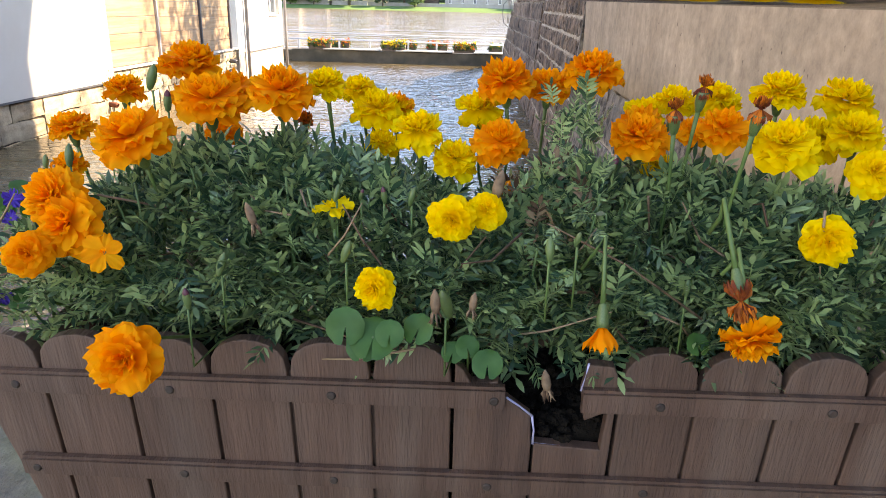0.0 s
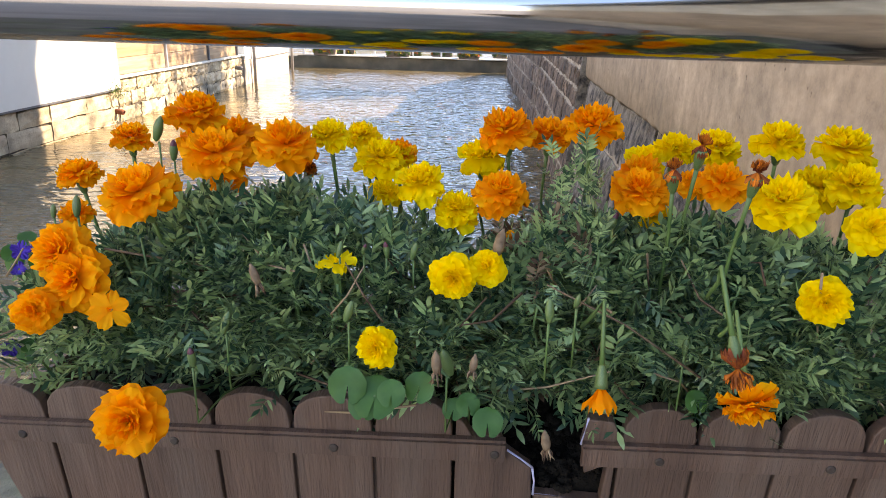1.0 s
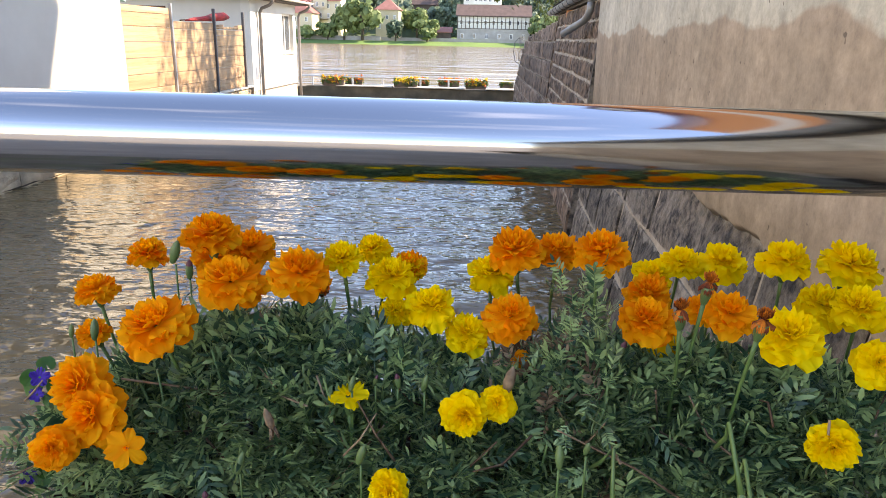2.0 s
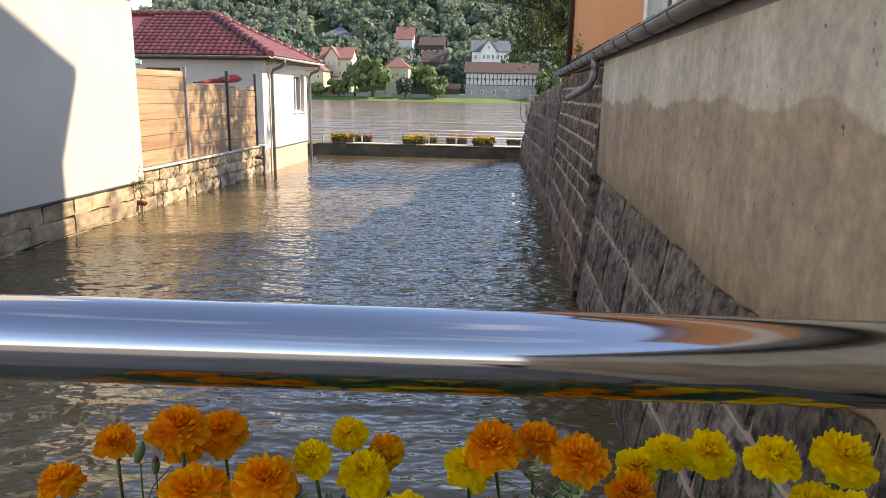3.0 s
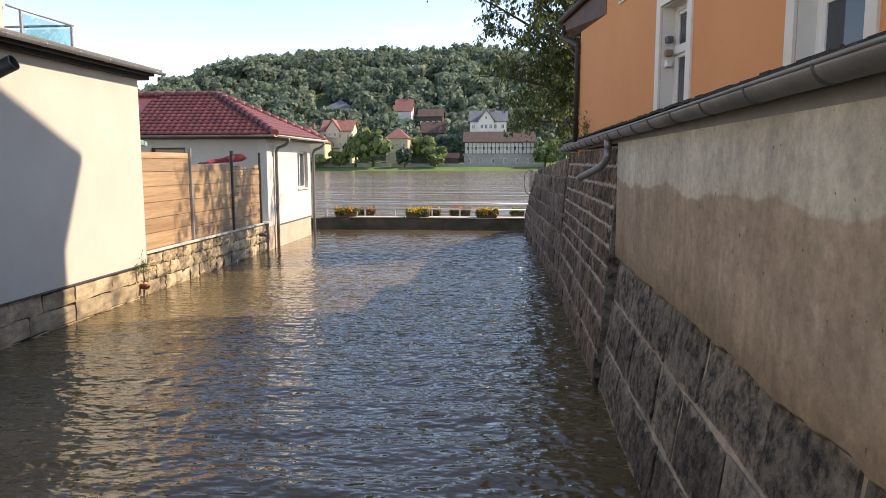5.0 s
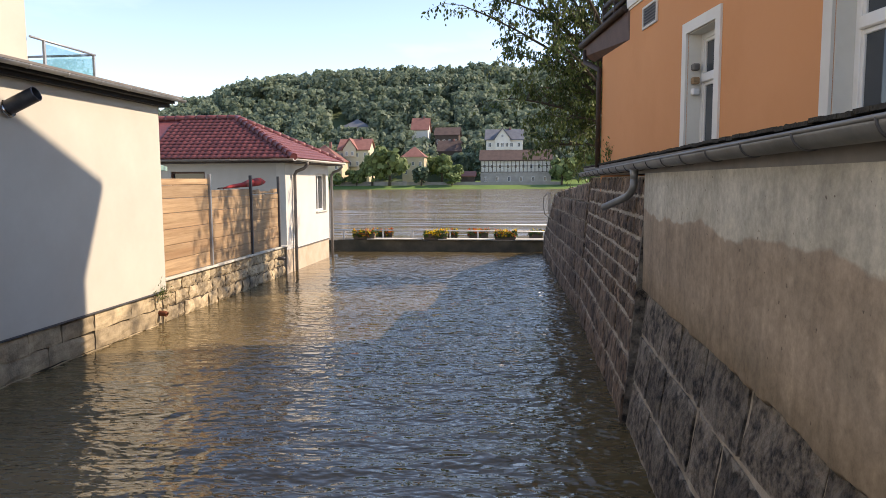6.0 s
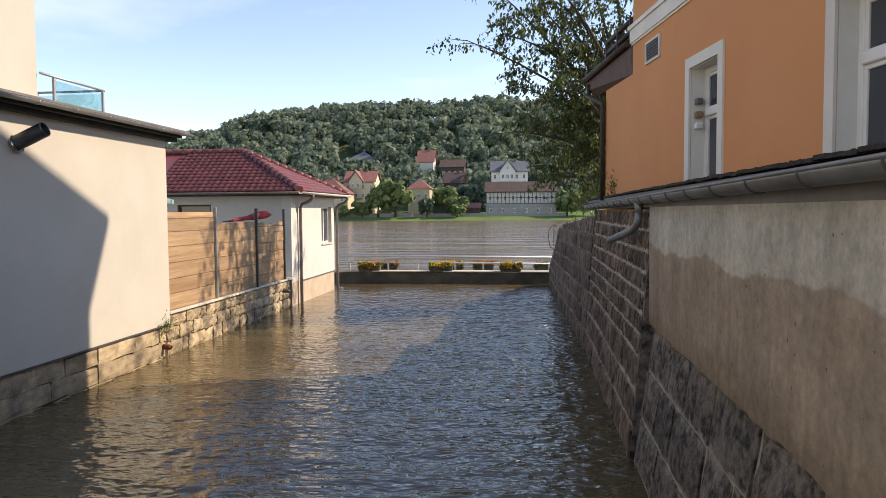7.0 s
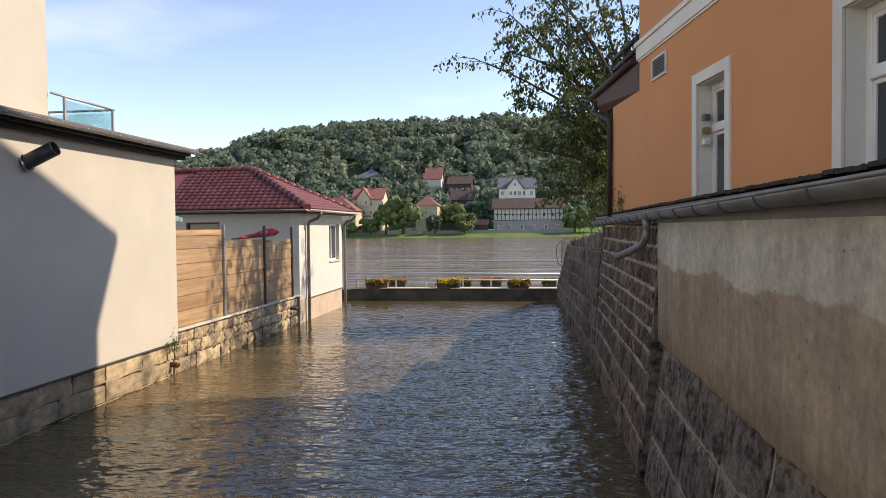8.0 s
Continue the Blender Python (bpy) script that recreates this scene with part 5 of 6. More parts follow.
DOUBLE = ((8, 0.05, 0.45, 0.50, -8, 0.24, -0.01, 0.034), (8, 0.05, 0.43, 0.48, 10, 0.18, 0.03, 0.036), (8, 0.04, 0.39, 0.43, 28, 0.14, 0.06, 0.036),
          (7, 0.03, 0.34, 0.37, 46, 0.09, 0.085, 0.034), (7, 0.02, 0.28, 0.30, 60, 0.05, 0.10, 0.030), (6, 0.01, 0.22, 0.22, 75, 0.0, 0.11, 0.026))
SINGLE = ((6, 0.05, 0.46, 0.40, 8, 0.22, 0.0, 0.03), (7, 0.01, 0.14, 0.10, 65, 0.0, 0.02, 0.01))
WITHER = ((9, 0.02, 0.30, 0.16, -35, 0.4, 0.10, 0.05), (10, 0.02, 0.32, 0.18, 50, 0.05, 0.10, 0.05), (9, 0.02, 0.34, 0.16, 70, 0.0, 0.12, 0.05), (7, 0.01, 0.32, 0.14, 82, 0.0, 0.14, 0.05))
ORANGE_MESH = [bloom_mesh("bloom", 100 + i, M_OR, DOUBLE) for i in range(5)]
YELLOW_MESH = [bloom_mesh("bloom", 200 + i, M_YE, DOUBLE) for i in range(5)]
WILT_MESH = [bloom_mesh("wilted_bloom", 300 + i, M_WILT, WITHER) for i in range(2)]
SINGLE_OR, SINGLE_YE = bloom_mesh("bloom", 400, M_OR, SINGLE), bloom_mesh("bloom", 401, M_YE, SINGLE)


def cup(name, profile, material, seg=12):
    """A turned form along z from (radius, height) pairs."""
    bm = B()
    tube(bm, [(0, 0, h) for _, h in profile], [q for q, _ in profile], seg)
    return mesh_of(name, bm, material)


CALYX = cup("calyx", ((0.03, -0.42), (0.085, -0.36), (0.125, -0.22), (0.135, -0.08), (0.15, 0.02)), M_CALYX)
BUD = cup("bud", ((0.06, -0.9), (0.30, -0.75), (0.48, -0.2), (0.50, 0.2), (0.36, 0.7), (0.08, 1.0)), M_CALYX)
BUD_TIP = cup("bud_tip", ((0.40, 0.55), (0.42, 0.62), (0.30, 0.85), (0.09, 1.08)), M_PURPLE)


def stem_to(plant, top, out, root, thick=0.0016):
    """A bent stem from the root up to the flower's foot, arriving along out."""
    top, out, root = Vector(top), Vector(out), Vector(root)
    bm = B()
    mid = top - out * 0.05
    pts = [root.lerp(mid, 0.0), root.lerp(mid, 0.5) + Vector((rng.uniform(-0.008, 0.008), rng.uniform(-0.006, 0.006), 0)), mid, top - out * 0.02, top]
    tube(bm, pts, [thick, thick, thick, thick * 1.15, thick * 1.4], 6)
    return part("stem", bm, M_STEM, plant)


def aim(p, tilt, turn, size):
    """Pose of a flower at p: tilted from upright towards the path, then turned about the vertical."""
    return Matrix.Translation(p) @ Euler((0, 0, radians(turn))).to_matrix().to_4x4() @ Euler((radians(tilt), 0, 0)).to_matrix().to_4x4() @ Matrix.Diagonal((size, size, size, 1))


def add_bloom(plant, item, meshes, label="", calyx=True):
    x, y, z, d, tilt = item
    if tilt <= 50:
        tilt *= 0.55
    turn = rng.uniform(-22, 22)
    m4 = aim((x, y, z), tilt, turn, d * 0.96) @ pose(0, 0, 0, 0, 0, rng.uniform(0, 360))
    ob = new("bloom", rng.choice(meshes))
    ob.matrix_basis = m4
    ob.parent = plant
    ob.matrix_parent_inverse = plant.matrix_basis.inverted()
    tagged(ob, label)
    axis = (m4.to_3x3() @ Vector((0, 0, 1))).normalized()
    if calyx:
        c = new("calyx", CALYX)
        c.parent = ob
        s = max(1.0, 0.045 / d)
        c.matrix_basis = Matrix.Translation((0, 0, -0.05 * s)) @ Matrix.Diagonal((s * 0.8, s * 0.8, s, 1))
    foot = Vector((x, y, z)) - axis * 0.40 * max(d, 0.045)
    root = (x + rng.uniform(-0.03, 0.03) - axis.x * 0.03, min(0.88, max(0.72, y + 0.06)), 2.19)
    if tilt > 95:
        root = (x - 0.012, y + 0.045, z + 0.03)
    stem_to(plant, foot, axis, root)


def leaf_verts(r, length):
    """A feathery leaf along +y: leaflets in pairs on a thin midrib. Returns vertices and faces."""
    vs, fs = [], []

    def leaflet(p, a, ln, w):
        d, s = Vector((math.sin(a), math.cos(a), r.uniform(-0.15, 0.2))), Vector((math.cos(a), -math.sin(a), 0.0))
        k = len(vs)
        sag = r.uniform(-0.08, 0.12) * ln
        for f, q, h in ((0, 0.10, 0), (0.38, 0.5, -0.1), (0.72, 0.36, -0.05), (1.0, 0.0, 0)):
            c = p + d * (ln * f) + Vector((0, 0, -sag * f * f * 2))
            if q == 0.0:
                vs.append(c)
            else:
                vs.extend((c - s * w * q + Vector((0, 0, 0.18 * w)), c + s * w * q + Vector((0, 0, 0.18 * w))))
        fs.extend(((k, k + 1, k + 3, k + 2), (k + 2, k + 3, k + 5, k + 4), (k + 4, k + 5, k + 6)))
    n = r.choice((4, 5, 5, 6))
    for i in range(n):
        f = 0.24 + 0.66 * i / n
        p = Vector((0, f * length, -0.12 * length * f * f))
        ln = length * 0.34 * (1 - 0.45 * abs(f - 0.5)) * r.uniform(0.85, 1.15)
        for side in (-1, 1):
            leaflet(p, side * radians(r.uniform(44, 62)), ln * 1.08, ln * 0.29)
    leaflet(Vector((0, 0.88 * length, -0.1 * length)), r.uniform(-0.15, 0.15), length * 0.34, length * 0.115)
    k = len(vs)
    w = length * 0.010
    vs.extend((Vector((-w, 0, 0)), Vector((w, 0, 0)), Vector((w, 0.9 * length, -0.1 * length)), Vector((-w, 0.9 * length, -0.1 * length))))
    fs.append((k, k + 1, k + 2, k + 3))
    return vs, fs


LEAF_RNG = random.Random(77)
LEAF_KINDS = [leaf_verts(LEAF_RNG, 1.0) for _ in range(10)]


def foliage(name, plant, x0, x1, count, seed, top, material, size=(0.024, 0.050), low=2.185):
    """Leaves in a bushy heap between x0 and x1, denser towards its outside."""
    r = random.Random(seed)
    verts, faces = [], []
    for _ in range(count):
        x = r.uniform(x0, x1)
        zt = top(x)
        f = r.random() ** 0.75
        z = low + (zt - low) * f
        bulge = 0.135 * math.sin(math.pi * min(1, 0.22 + 0.72 * f))
        y = 0.765 + bulge * (2 * r.random() ** 0.62 - 1) * (-1 if r.random() < 0.78 else 1)
        if y < 0.69 and z < 2.245 and r.random() < 0.8:
            z += 0.05
        out = Vector(((x - (x0 + x1) / 2) * 2.2 + r.gauss(0, 0.5), (y - 0.765) * 9 + r.gauss(0, 0.5), 0.25 + 0.9 * f + r.gauss(0, 0.45) - (0.7 if f < 0.2 else 0)))
        q = out.to_track_quat("Y", "Z") @ Euler((0, r.gauss(0, 0.5), 0)).to_quaternion()
        vs, fs = r.choice(LEAF_KINDS)
        s = r.uniform(*size)
        k = len(verts)
        base = Vector((x, y, z)) - out.normalized() * s * 0.4
        verts.extend(base + q @ (v * s) for v in vs)
        faces.extend(tuple(k + i for i in g) for g in fs)
    me = bpy.data.meshes.new(name)
    me.from_pydata([tuple(v) for v in verts], [], faces)
    me.materials.append(material)
    ob = hang(new(name, me), plant)
    return tagged(ob, kind="stuff")


def heap(x):
    """Height of the leaf mass along the planter."""
    return (2.325 + 0.035 * math.exp(-((x - 1.17) / 0.08) ** 2) + 0.02 * math.exp(-((x - 1.27) / 0.05) ** 2) + 0.02 * math.exp(-((x - 1.475) / 0.03) ** 2)
            + 0.02 * math.exp(-((x - 1.57) / 0.1) ** 2) - 0.05 * math.exp(-((x - 1.005) / 0.04) ** 2) - 0.02 * math.exp(-((x - 1.39) / 0.03) ** 2)
            + 0.014 * noise.noise((x * 22, 0, 3)))


# where the flowers stand: x, y, z, width, lean
LEFT_ORANGE = [
    (1.107, 0.81, 2.432, 0.065, 25),
    (1.152, 0.74, 2.407, 0.07, 40),
    (1.214, 0.75, 2.415, 0.067, 40),
    (1.027, 0.83, 2.402, 0.047, 15),
    (0.976, 0.81, 2.366, 0.05, 25),
    (1.102, 0.69, 2.381, 0.072, 45),
    (1.039, 0.667, 2.332, 0.062, 60),
    (1.061, 0.65, 2.316, 0.062, 65),
    (1.039, 0.623, 2.298, 0.043, 70),
    (1.148, 0.553, 2.248, 0.059, 75),
    (0.993, 0.77, 2.335, 0.038, 40),
    (1.13, 0.82, 2.364, 0.045, 40),
    (1.125, 0.87, 2.4, 0.062, 30),
    (1.092, 0.85, 2.396, 0.055, 35),
]
MID_YELLOW = [
    (1.245, 0.795, 2.418, 0.044, 35),
    (1.262, 0.875, 2.404, 0.045, 35),
    (1.29, 0.82, 2.392, 0.058, 35),
    (1.336, 0.77, 2.381, 0.053, 40),
    (1.371, 0.768, 2.356, 0.049, 50),
    (1.375, 0.664, 2.328, 0.045, 80),
    (1.402, 0.675, 2.335, 0.036, 65),
    (1.319, 0.616, 2.285, 0.039, 85),
    (1.297, 0.8, 2.362, 0.04, 40),
    (1.302, 0.87, 2.385, 0.044, 30),
    (1.392, 0.845, 2.392, 0.056, 30),
]
MID_ORANGE = [
    (1.416, 0.832, 2.422, 0.065, 35),
    (1.461, 0.86, 2.415, 0.055, 30),
    (1.496, 0.79, 2.436, 0.06, 30),
    (1.413, 0.775, 2.371, 0.063, 40),
    (1.426, 0.78, 2.325, 0.024, 60),
]
RIGHT_ORANGE = [
    (1.535, 0.75, 2.385, 0.061, 40),
    (1.609, 0.755, 2.394, 0.054, 40),
    (1.592, 0.78, 2.387, 0.04, 40),
    (1.553, 0.83, 2.383, 0.055, 35),
    (1.593, 0.58, 2.275, 0.046, 140),
]
RIGHT_YELLOW = [
    (1.564, 0.87, 2.389, 0.05, 40),
    (1.595, 0.88, 2.402, 0.048, 35),
    (1.638, 0.88, 2.404, 0.058, 30),
    (1.689, 0.848, 2.418, 0.058, 30),
    (1.769, 0.88, 2.407, 0.07, 25),
    (1.653, 0.727, 2.386, 0.064, 50),
    (1.729, 0.84, 2.375, 0.06, 45),
    (1.751, 0.81, 2.384, 0.06, 40),
    (1.727, 0.722, 2.368, 0.048, 55),
    (1.667, 0.651, 2.327, 0.046, 85),
    (1.555, 0.76, 2.36, 0.034, 40),
]
WILTED = [
    (1.551, 0.7, 2.415, 0.03, 30),
    (1.578, 0.725, 2.431, 0.031, 20),
    (1.606, 0.67, 2.421, 0.032, 30),
    (1.576, 0.57, 2.311, 0.044, 150),
    (1.222, 0.8, 2.382, 0.034, 60),
]
SINGLE_FLOWERS = [
    (1.273, 0.682, 2.329, 0.041, 10),
    (1.1, 0.626, 2.301, 0.037, 60),
    (1.492, 0.6, 2.268, 0.034, 165),
]
BUDS = [
    (1.081, 0.78, 2.421, 0.012),
    (1.013, 0.740, 2.352, 0.01),
    (1.085, 0.8, 2.396, 0.01),
    (0.976, 0.760, 2.340, 0.007),
    (1.197, 0.62, 2.297, 0.009),
    (1.296, 0.62, 2.312, 0.009),
    (1.176, 0.6, 2.275, 0.008),
    (1.277, 0.68, 2.342, 0.007),
    (1.314, 0.7, 2.336, 0.007),
    (1.338, 0.7, 2.336, 0.008),
    (1.513, 0.74, 2.358, 0.009),
    (1.451, 0.62, 2.321, 0.009),
    (1.471, 0.62, 2.33, 0.006),
    (1.374, 0.62, 2.272, 0.013),
    (1.562, 0.64, 2.287, 0.007),
    (1.294, 0.7, 2.336, 0.005),
]
DEAD_HEADS = [
    (1.224, 0.62, 2.337, 0.012),
    (1.174, 0.76, 2.354, 0.017),
    (1.367, 0.6, 2.28, 0.013),
    (1.395, 0.6, 2.282, 0.01),
    (1.411, 0.68, 2.351, 0.016),
    (1.453, 0.59, 2.224, 0.012),
]
ROUND_LEAVES = [
    (1.298, 0.6, 2.259, 0.026),
    (1.319, 0.6, 2.25, 0.031),
    (1.333, 0.595, 2.257, 0.019),
    (1.353, 0.61, 2.255, 0.022),
    (1.392, 0.615, 2.239, 0.017),
    (1.408, 0.605, 2.23, 0.021),
    (1.38, 0.62, 2.231, 0.016),
    (1.577, 0.64, 2.239, 0.017),
    (1.311, 0.6, 2.243, 0.022),
]
VIOLETS = [
    (0.979, 0.7, 2.32, 0.016),
    (0.974, 0.7, 2.302, 0.012),
    (0.982, 0.66, 2.242, 0.014),
]

PLANTS = (
    ("marigold_plant", "marigold with large ruffled orange blooms and feathery dark leaves", 1.12, 0.975, 1.235, LEFT_ORANGE, ORANGE_MESH),
    ("marigold_plant", "marigold with yellow double blooms and dark feathery leaves", 1.31, 1.19, 1.43, MID_YELLOW, YELLOW_MESH),
    ("marigold_plant", "tall marigold with flat orange blooms on thin stems", 1.45, 1.395, 1.52, MID_ORANGE, ORANGE_MESH),
    ("marigold_plant", "marigold with orange blooms, some wilted to brown", 1.57, 1.48, 1.66, RIGHT_ORANGE, ORANGE_MESH),
    ("marigold_plant", "marigold crowded with pale yellow double blooms", 1.70, 1.58, 1.80, RIGHT_YELLOW, YELLOW_MESH),
)
bushes = []
for k, (nm, lb, xc, xa, xb, items, meshes) in enumerate(PLANTS):
    plant = thing(nm, lb, "flower", (xc, 0.77, 2.17), "marigolds in the planter")
    bushes.append(plant)
    foliage("leaves", plant, xa, xb, int(1250 * (xb - xa) / 0.25), 500 + k, heap, M_LEAF)
    # branching stalks inside the bush
    for _ in range(int(34 * (xb - xa) / 0.2)):
        x, y = rng.uniform(xa, xb), rng.uniform(0.70, 0.86)
        zt = heap(x) - rng.uniform(0, 0.05)
        bm = B()
        tube(bm, [(xc + (x - xc) * 0.6, 0.77, 2.165), (x, y, 2.22), (x + rng.uniform(-0.02, 0.02), y + rng.uniform(-0.05, 0.02), zt)], [0.0022, 0.0018, 0.0011], 5)
        part("stalk", bm, M_STEM, plant)
    for it in items:
        add_bloom(plant, it, meshes)
for i, it in enumerate(WILTED):
    add_bloom(bushes[3] if i < 4 else bushes[0], it, WILT_MESH, "wilted brown-tipped bloom")
add_bloom(bushes[1], SINGLE_FLOWERS[0], [SINGLE_YE])
add_bloom(bushes[0], SINGLE_FLOWERS[1], [SINGLE_OR])
add_bloom(bushes[2], SINGLE_FLOWERS[2], [bloom_mesh("bloom", 402, M_OR, ((6, 0.05, 0.62, 0.5, 62, 0.0, 0.0, 0.05), (4, 0.02, 0.5, 0.4, 75, 0.0, 0.0, 0.04)))], "drooping half-shut bloom")
add_bloom(bushes[1], (1.302, 0.875, 2.387, 0.046, 30), ORANGE_MESH)


def plant_near(x):
    return min(bushes, key=lambda b: abs(b.location.x - x))


for x, y, z, w in BUDS:
    ob = new("bud", BUD)
    s = w * 0.8
    ob.matrix_basis = Matrix.Translation((x, y, z)) @ Euler((rng.uniform(-0.3, 0.3), rng.uniform(-0.35, 0.35), 0)).to_matrix().to_4x4() @ Matrix.Diagonal((s, s, s * 1.45, 1))
    ob.parent = plant_near(x)
    ob.matrix_parent_inverse = ob.parent.matrix_basis.inverted()
    if rng.random() < 0.4:
        tip = new("bud_tip", BUD_TIP)
        tip.parent = ob
    stem_to(ob.parent, (x, y, z - s * 1.2), (0, 0, 1), (x + rng.uniform(-0.02, 0.02), y + 0.08, z - 0.06), 0.0008)
# dried flower heads
for x, y, z, w in DEAD_HEADS:
    bm = B()
    r = random.Random(int(x * 1000))
    lean = r.uniform(-0.4, 0.4)
    tube(bm, [(0, 0, 1.6), (0, 0, 0.9), (0, 0, 0.0), (0, 0, -0.8)], [0.08, 0.42, 0.5, 0.3], 8)
    for _ in range(10):
        a = r.uniform(0, 6.28)
        d = Vector((math.cos(a) * 0.45, math.sin(a) * 0.45, 0))
        p = [Vector((0, 0, -0.6)) + d * 0.5, Vector((0, 0, -1.2)) + d * r.uniform(0.6, 1.4), Vector((0, 0, -1.9)) + d * r.uniform(0.5, 1.9)]
        tube(bm, p, [0.10, 0.12, 0.02], 4)
    for v in bm.verts:
        v.co = Vector((x, y, z)) + (Euler((0, lean, 0)).to_matrix() @ (v.co + Vector((0, 0, 0.1 * noise.noise(v.co * 3))))) * (w * 0.62)
    part("dead_head", bm, M_DRY, plant_near(x), "dried brown flower head")
# dry twigs and fallen bits
r = random.Random(91)
bm = B()
for _ in range(46):
    x, y = r.uniform(0.98, 1.75), r.uniform(0.62, 0.74)
    z = r.uniform(2.20, 2.34)
    a = Vector((r.gauss(0, 0.03), r.gauss(0, 0.015), r.gauss(0, 0.02)))
    tube(bm, [Vector((x, y, z)) - a, Vector((x, y, z)) + Vector((0, 0, r.gauss(0, 0.006))), Vector((x, y, z)) + a], [0.0011, 0.001, 0.0006], 4)
tagged(solid("dry_twigs", bm, M_DRY, "thin dry brown twigs among the marigold leaves", "twigs"), kind="stuff")
foliage("shoot_leaves", bushes[2], 1.452, 1.502, 70, 630, lambda x: 2.425, M_LEAF, (0.018, 0.036), 2.30)
foliage("dry_leaves", bushes[2], 1.40, 1.50, 70, 640, lambda x: 2.345, M_DRY)

# young plants with round scalloped leaves in front
def round_leaf(bm, p, w, tilt, turn, r):
    n = 30
    m4 = Matrix.Translation(p) @ Euler((radians(tilt), 0, radians(turn))).to_matrix().to_4x4()
    c = bm.verts.new(m4 @ Vector((0, 0, -0.06 * w)))
    ring, mid = [], []
    for i in range(n):
        a = 0.14 + (6.283 - 0.28) * i / (n - 1) - math.pi / 2
        q = w * 0.5 * (1 + 0.06 * abs(math.sin(i * 0.98)) - 0.12 * math.exp(-((a + math.pi / 2) * (math.pi * 1.5 - a) / 1.2) ** 2))
        ring.append(bm.verts.new(m4 @ Vector((q * math.cos(a), q * math.sin(a), 0.05 * w * math.sin(3 * a)))))
        mid.append(bm.verts.new(m4 @ Vector((0.55 * q * math.cos(a), 0.55 * q * math.sin(a), 0.02 * w))))
    for i in range(n - 1):
        bm.faces.new((mid[i], ring[i], ring[i + 1], mid[i + 1])).smooth = True
        bm.faces.new((c, mid[i], mid[i + 1])).smooth = True


for k, (lo, hi) in enumerate(((1.28, 1.37), (1.37, 1.45), (1.5, 1.6))):
    items = [q for q in ROUND_LEAVES if lo <= q[0] < hi]
    if not items:
        continue
    sp = thing("seedling", "young plant with round scalloped bright green leaves", "plant", (items[0][0], 0.68, 2.165), "seedlings in the planter")
    for x, y, z, w in items:
        bm = B()
        round_leaf(bm, (x, y, z), w * 1.12, rng.uniform(48, 72), rng.uniform(-25, 25), rng)
        part("leaf", bm, M_ROUND, sp)
        bm = B()
        tube(bm, [(items[0][0], 0.685, 2.165), ((x + items[0][0]) / 2, 0.66, (z + 2.17) / 2), (x, y + 0.002, z)], 0.0011, 5)
        part("leaf_stalk", bm, M_STEM, sp)
# violet flowers at the end of the planter
vp = thing("violet_plant", "small plant with deep violet petals and green buds", "flower", (0.97, 0.72, 2.17))
for x, y, z, w in VIOLETS:
    bm = B()
    r = random.Random(int(z * 1000))
    for k in range(5):
        petal(bm, 6.283 * k / 5, 0.001, w * 0.55, w * 0.5, radians(20), 0.2, 0.002, r)
    bmesh.ops.transform(bm, matrix=aim((x, y, z), 60, r.uniform(-40, 60), 1.0), verts=bm.verts[:])
    part("bloom", bm, M_VIOLET, vp)
    bm = B()
    tube(bm, [(0.985, 0.72, 2.17), (x + 0.01, y + 0.02, z - 0.02), (x, y + 0.004, z)], 0.0014, 5)
    part("stem", bm, M_STEM, vp)
    for q in range(4):
        bm = B()
        round_leaf(bm, (x + r.uniform(-0.02, 0.02), y + 0.01, z + r.uniform(-0.02, 0.015)), 0.016, r.uniform(20, 80), r.uniform(-60, 60), r)
        part("leaf", bm, M_ROUND, vp)

# ---- far bank: houses ----
M_ROOF_RED = mat("far_red_tiles", (0.19, 0.078, 0.062), (0.28, 0.125, 0.10), 0.6, 0.8, 0.4, 4, depth=0.05)
M_ROOF_BROWN = mat("far_brown_tiles", (0.055, 0.036, 0.031), (0.10, 0.065, 0.055), 0.6, 0.85, 0.4, 4, depth=0.05)
M_ROOF_SLATE = mat("far_slate", (0.10, 0.11, 0.13), (0.17, 0.18, 0.20), 0.6, 0.7, 0.4, 4, depth=0.05)
M_F_WHITE = mat("far_white_render", (0.60, 0.57, 0.50), (0.70, 0.67, 0.60), 0.5, 0.9, 0.2, 3)
M_F_YELLOW = mat("far_yellow_render", (0.58, 0.51, 0.34), (0.66, 0.59, 0.42), 0.5, 0.9, 0.2, 3)
M_F_BEIGE = mat("far_beige_render", (0.52, 0.42, 0.27), (0.62, 0.51, 0.35), 0.5, 0.9, 0.2, 3)
M_F_STONE = mat("far_grey_stone", (0.26, 0.24, 0.21), (0.38, 0.35, 0.31), 0.5, 0.9, 0.4, 3)
M_F_TIMBER = mat("far_dark_timber", (0.06, 0.045, 0.035), (0.11, 0.08, 0.06), 0.8, 0.85, 0.2, 3)


def far_window(parent, x, y, z, w, h):
    bm = B()
    box(bm, x - w / 2, y - 0.10, z, x + w / 2, y - 0.02, z + h)
    win = part("window", bm, M_PVC, parent)
    bm = B()
    box(bm, x - w / 2 + 0.12, y - 0.13, z + 0.12, x - 0.06, y - 0.10, z + h - 0.12)
    part("pane", bm, M_GLASS, win)
    bm = B()
    box(bm, x + 0.06, y - 0.13, z + 0.12, x + w / 2 - 0.12, y - 0.10, z + h - 0.12)
    part("pane", bm, M_GLASS, win)


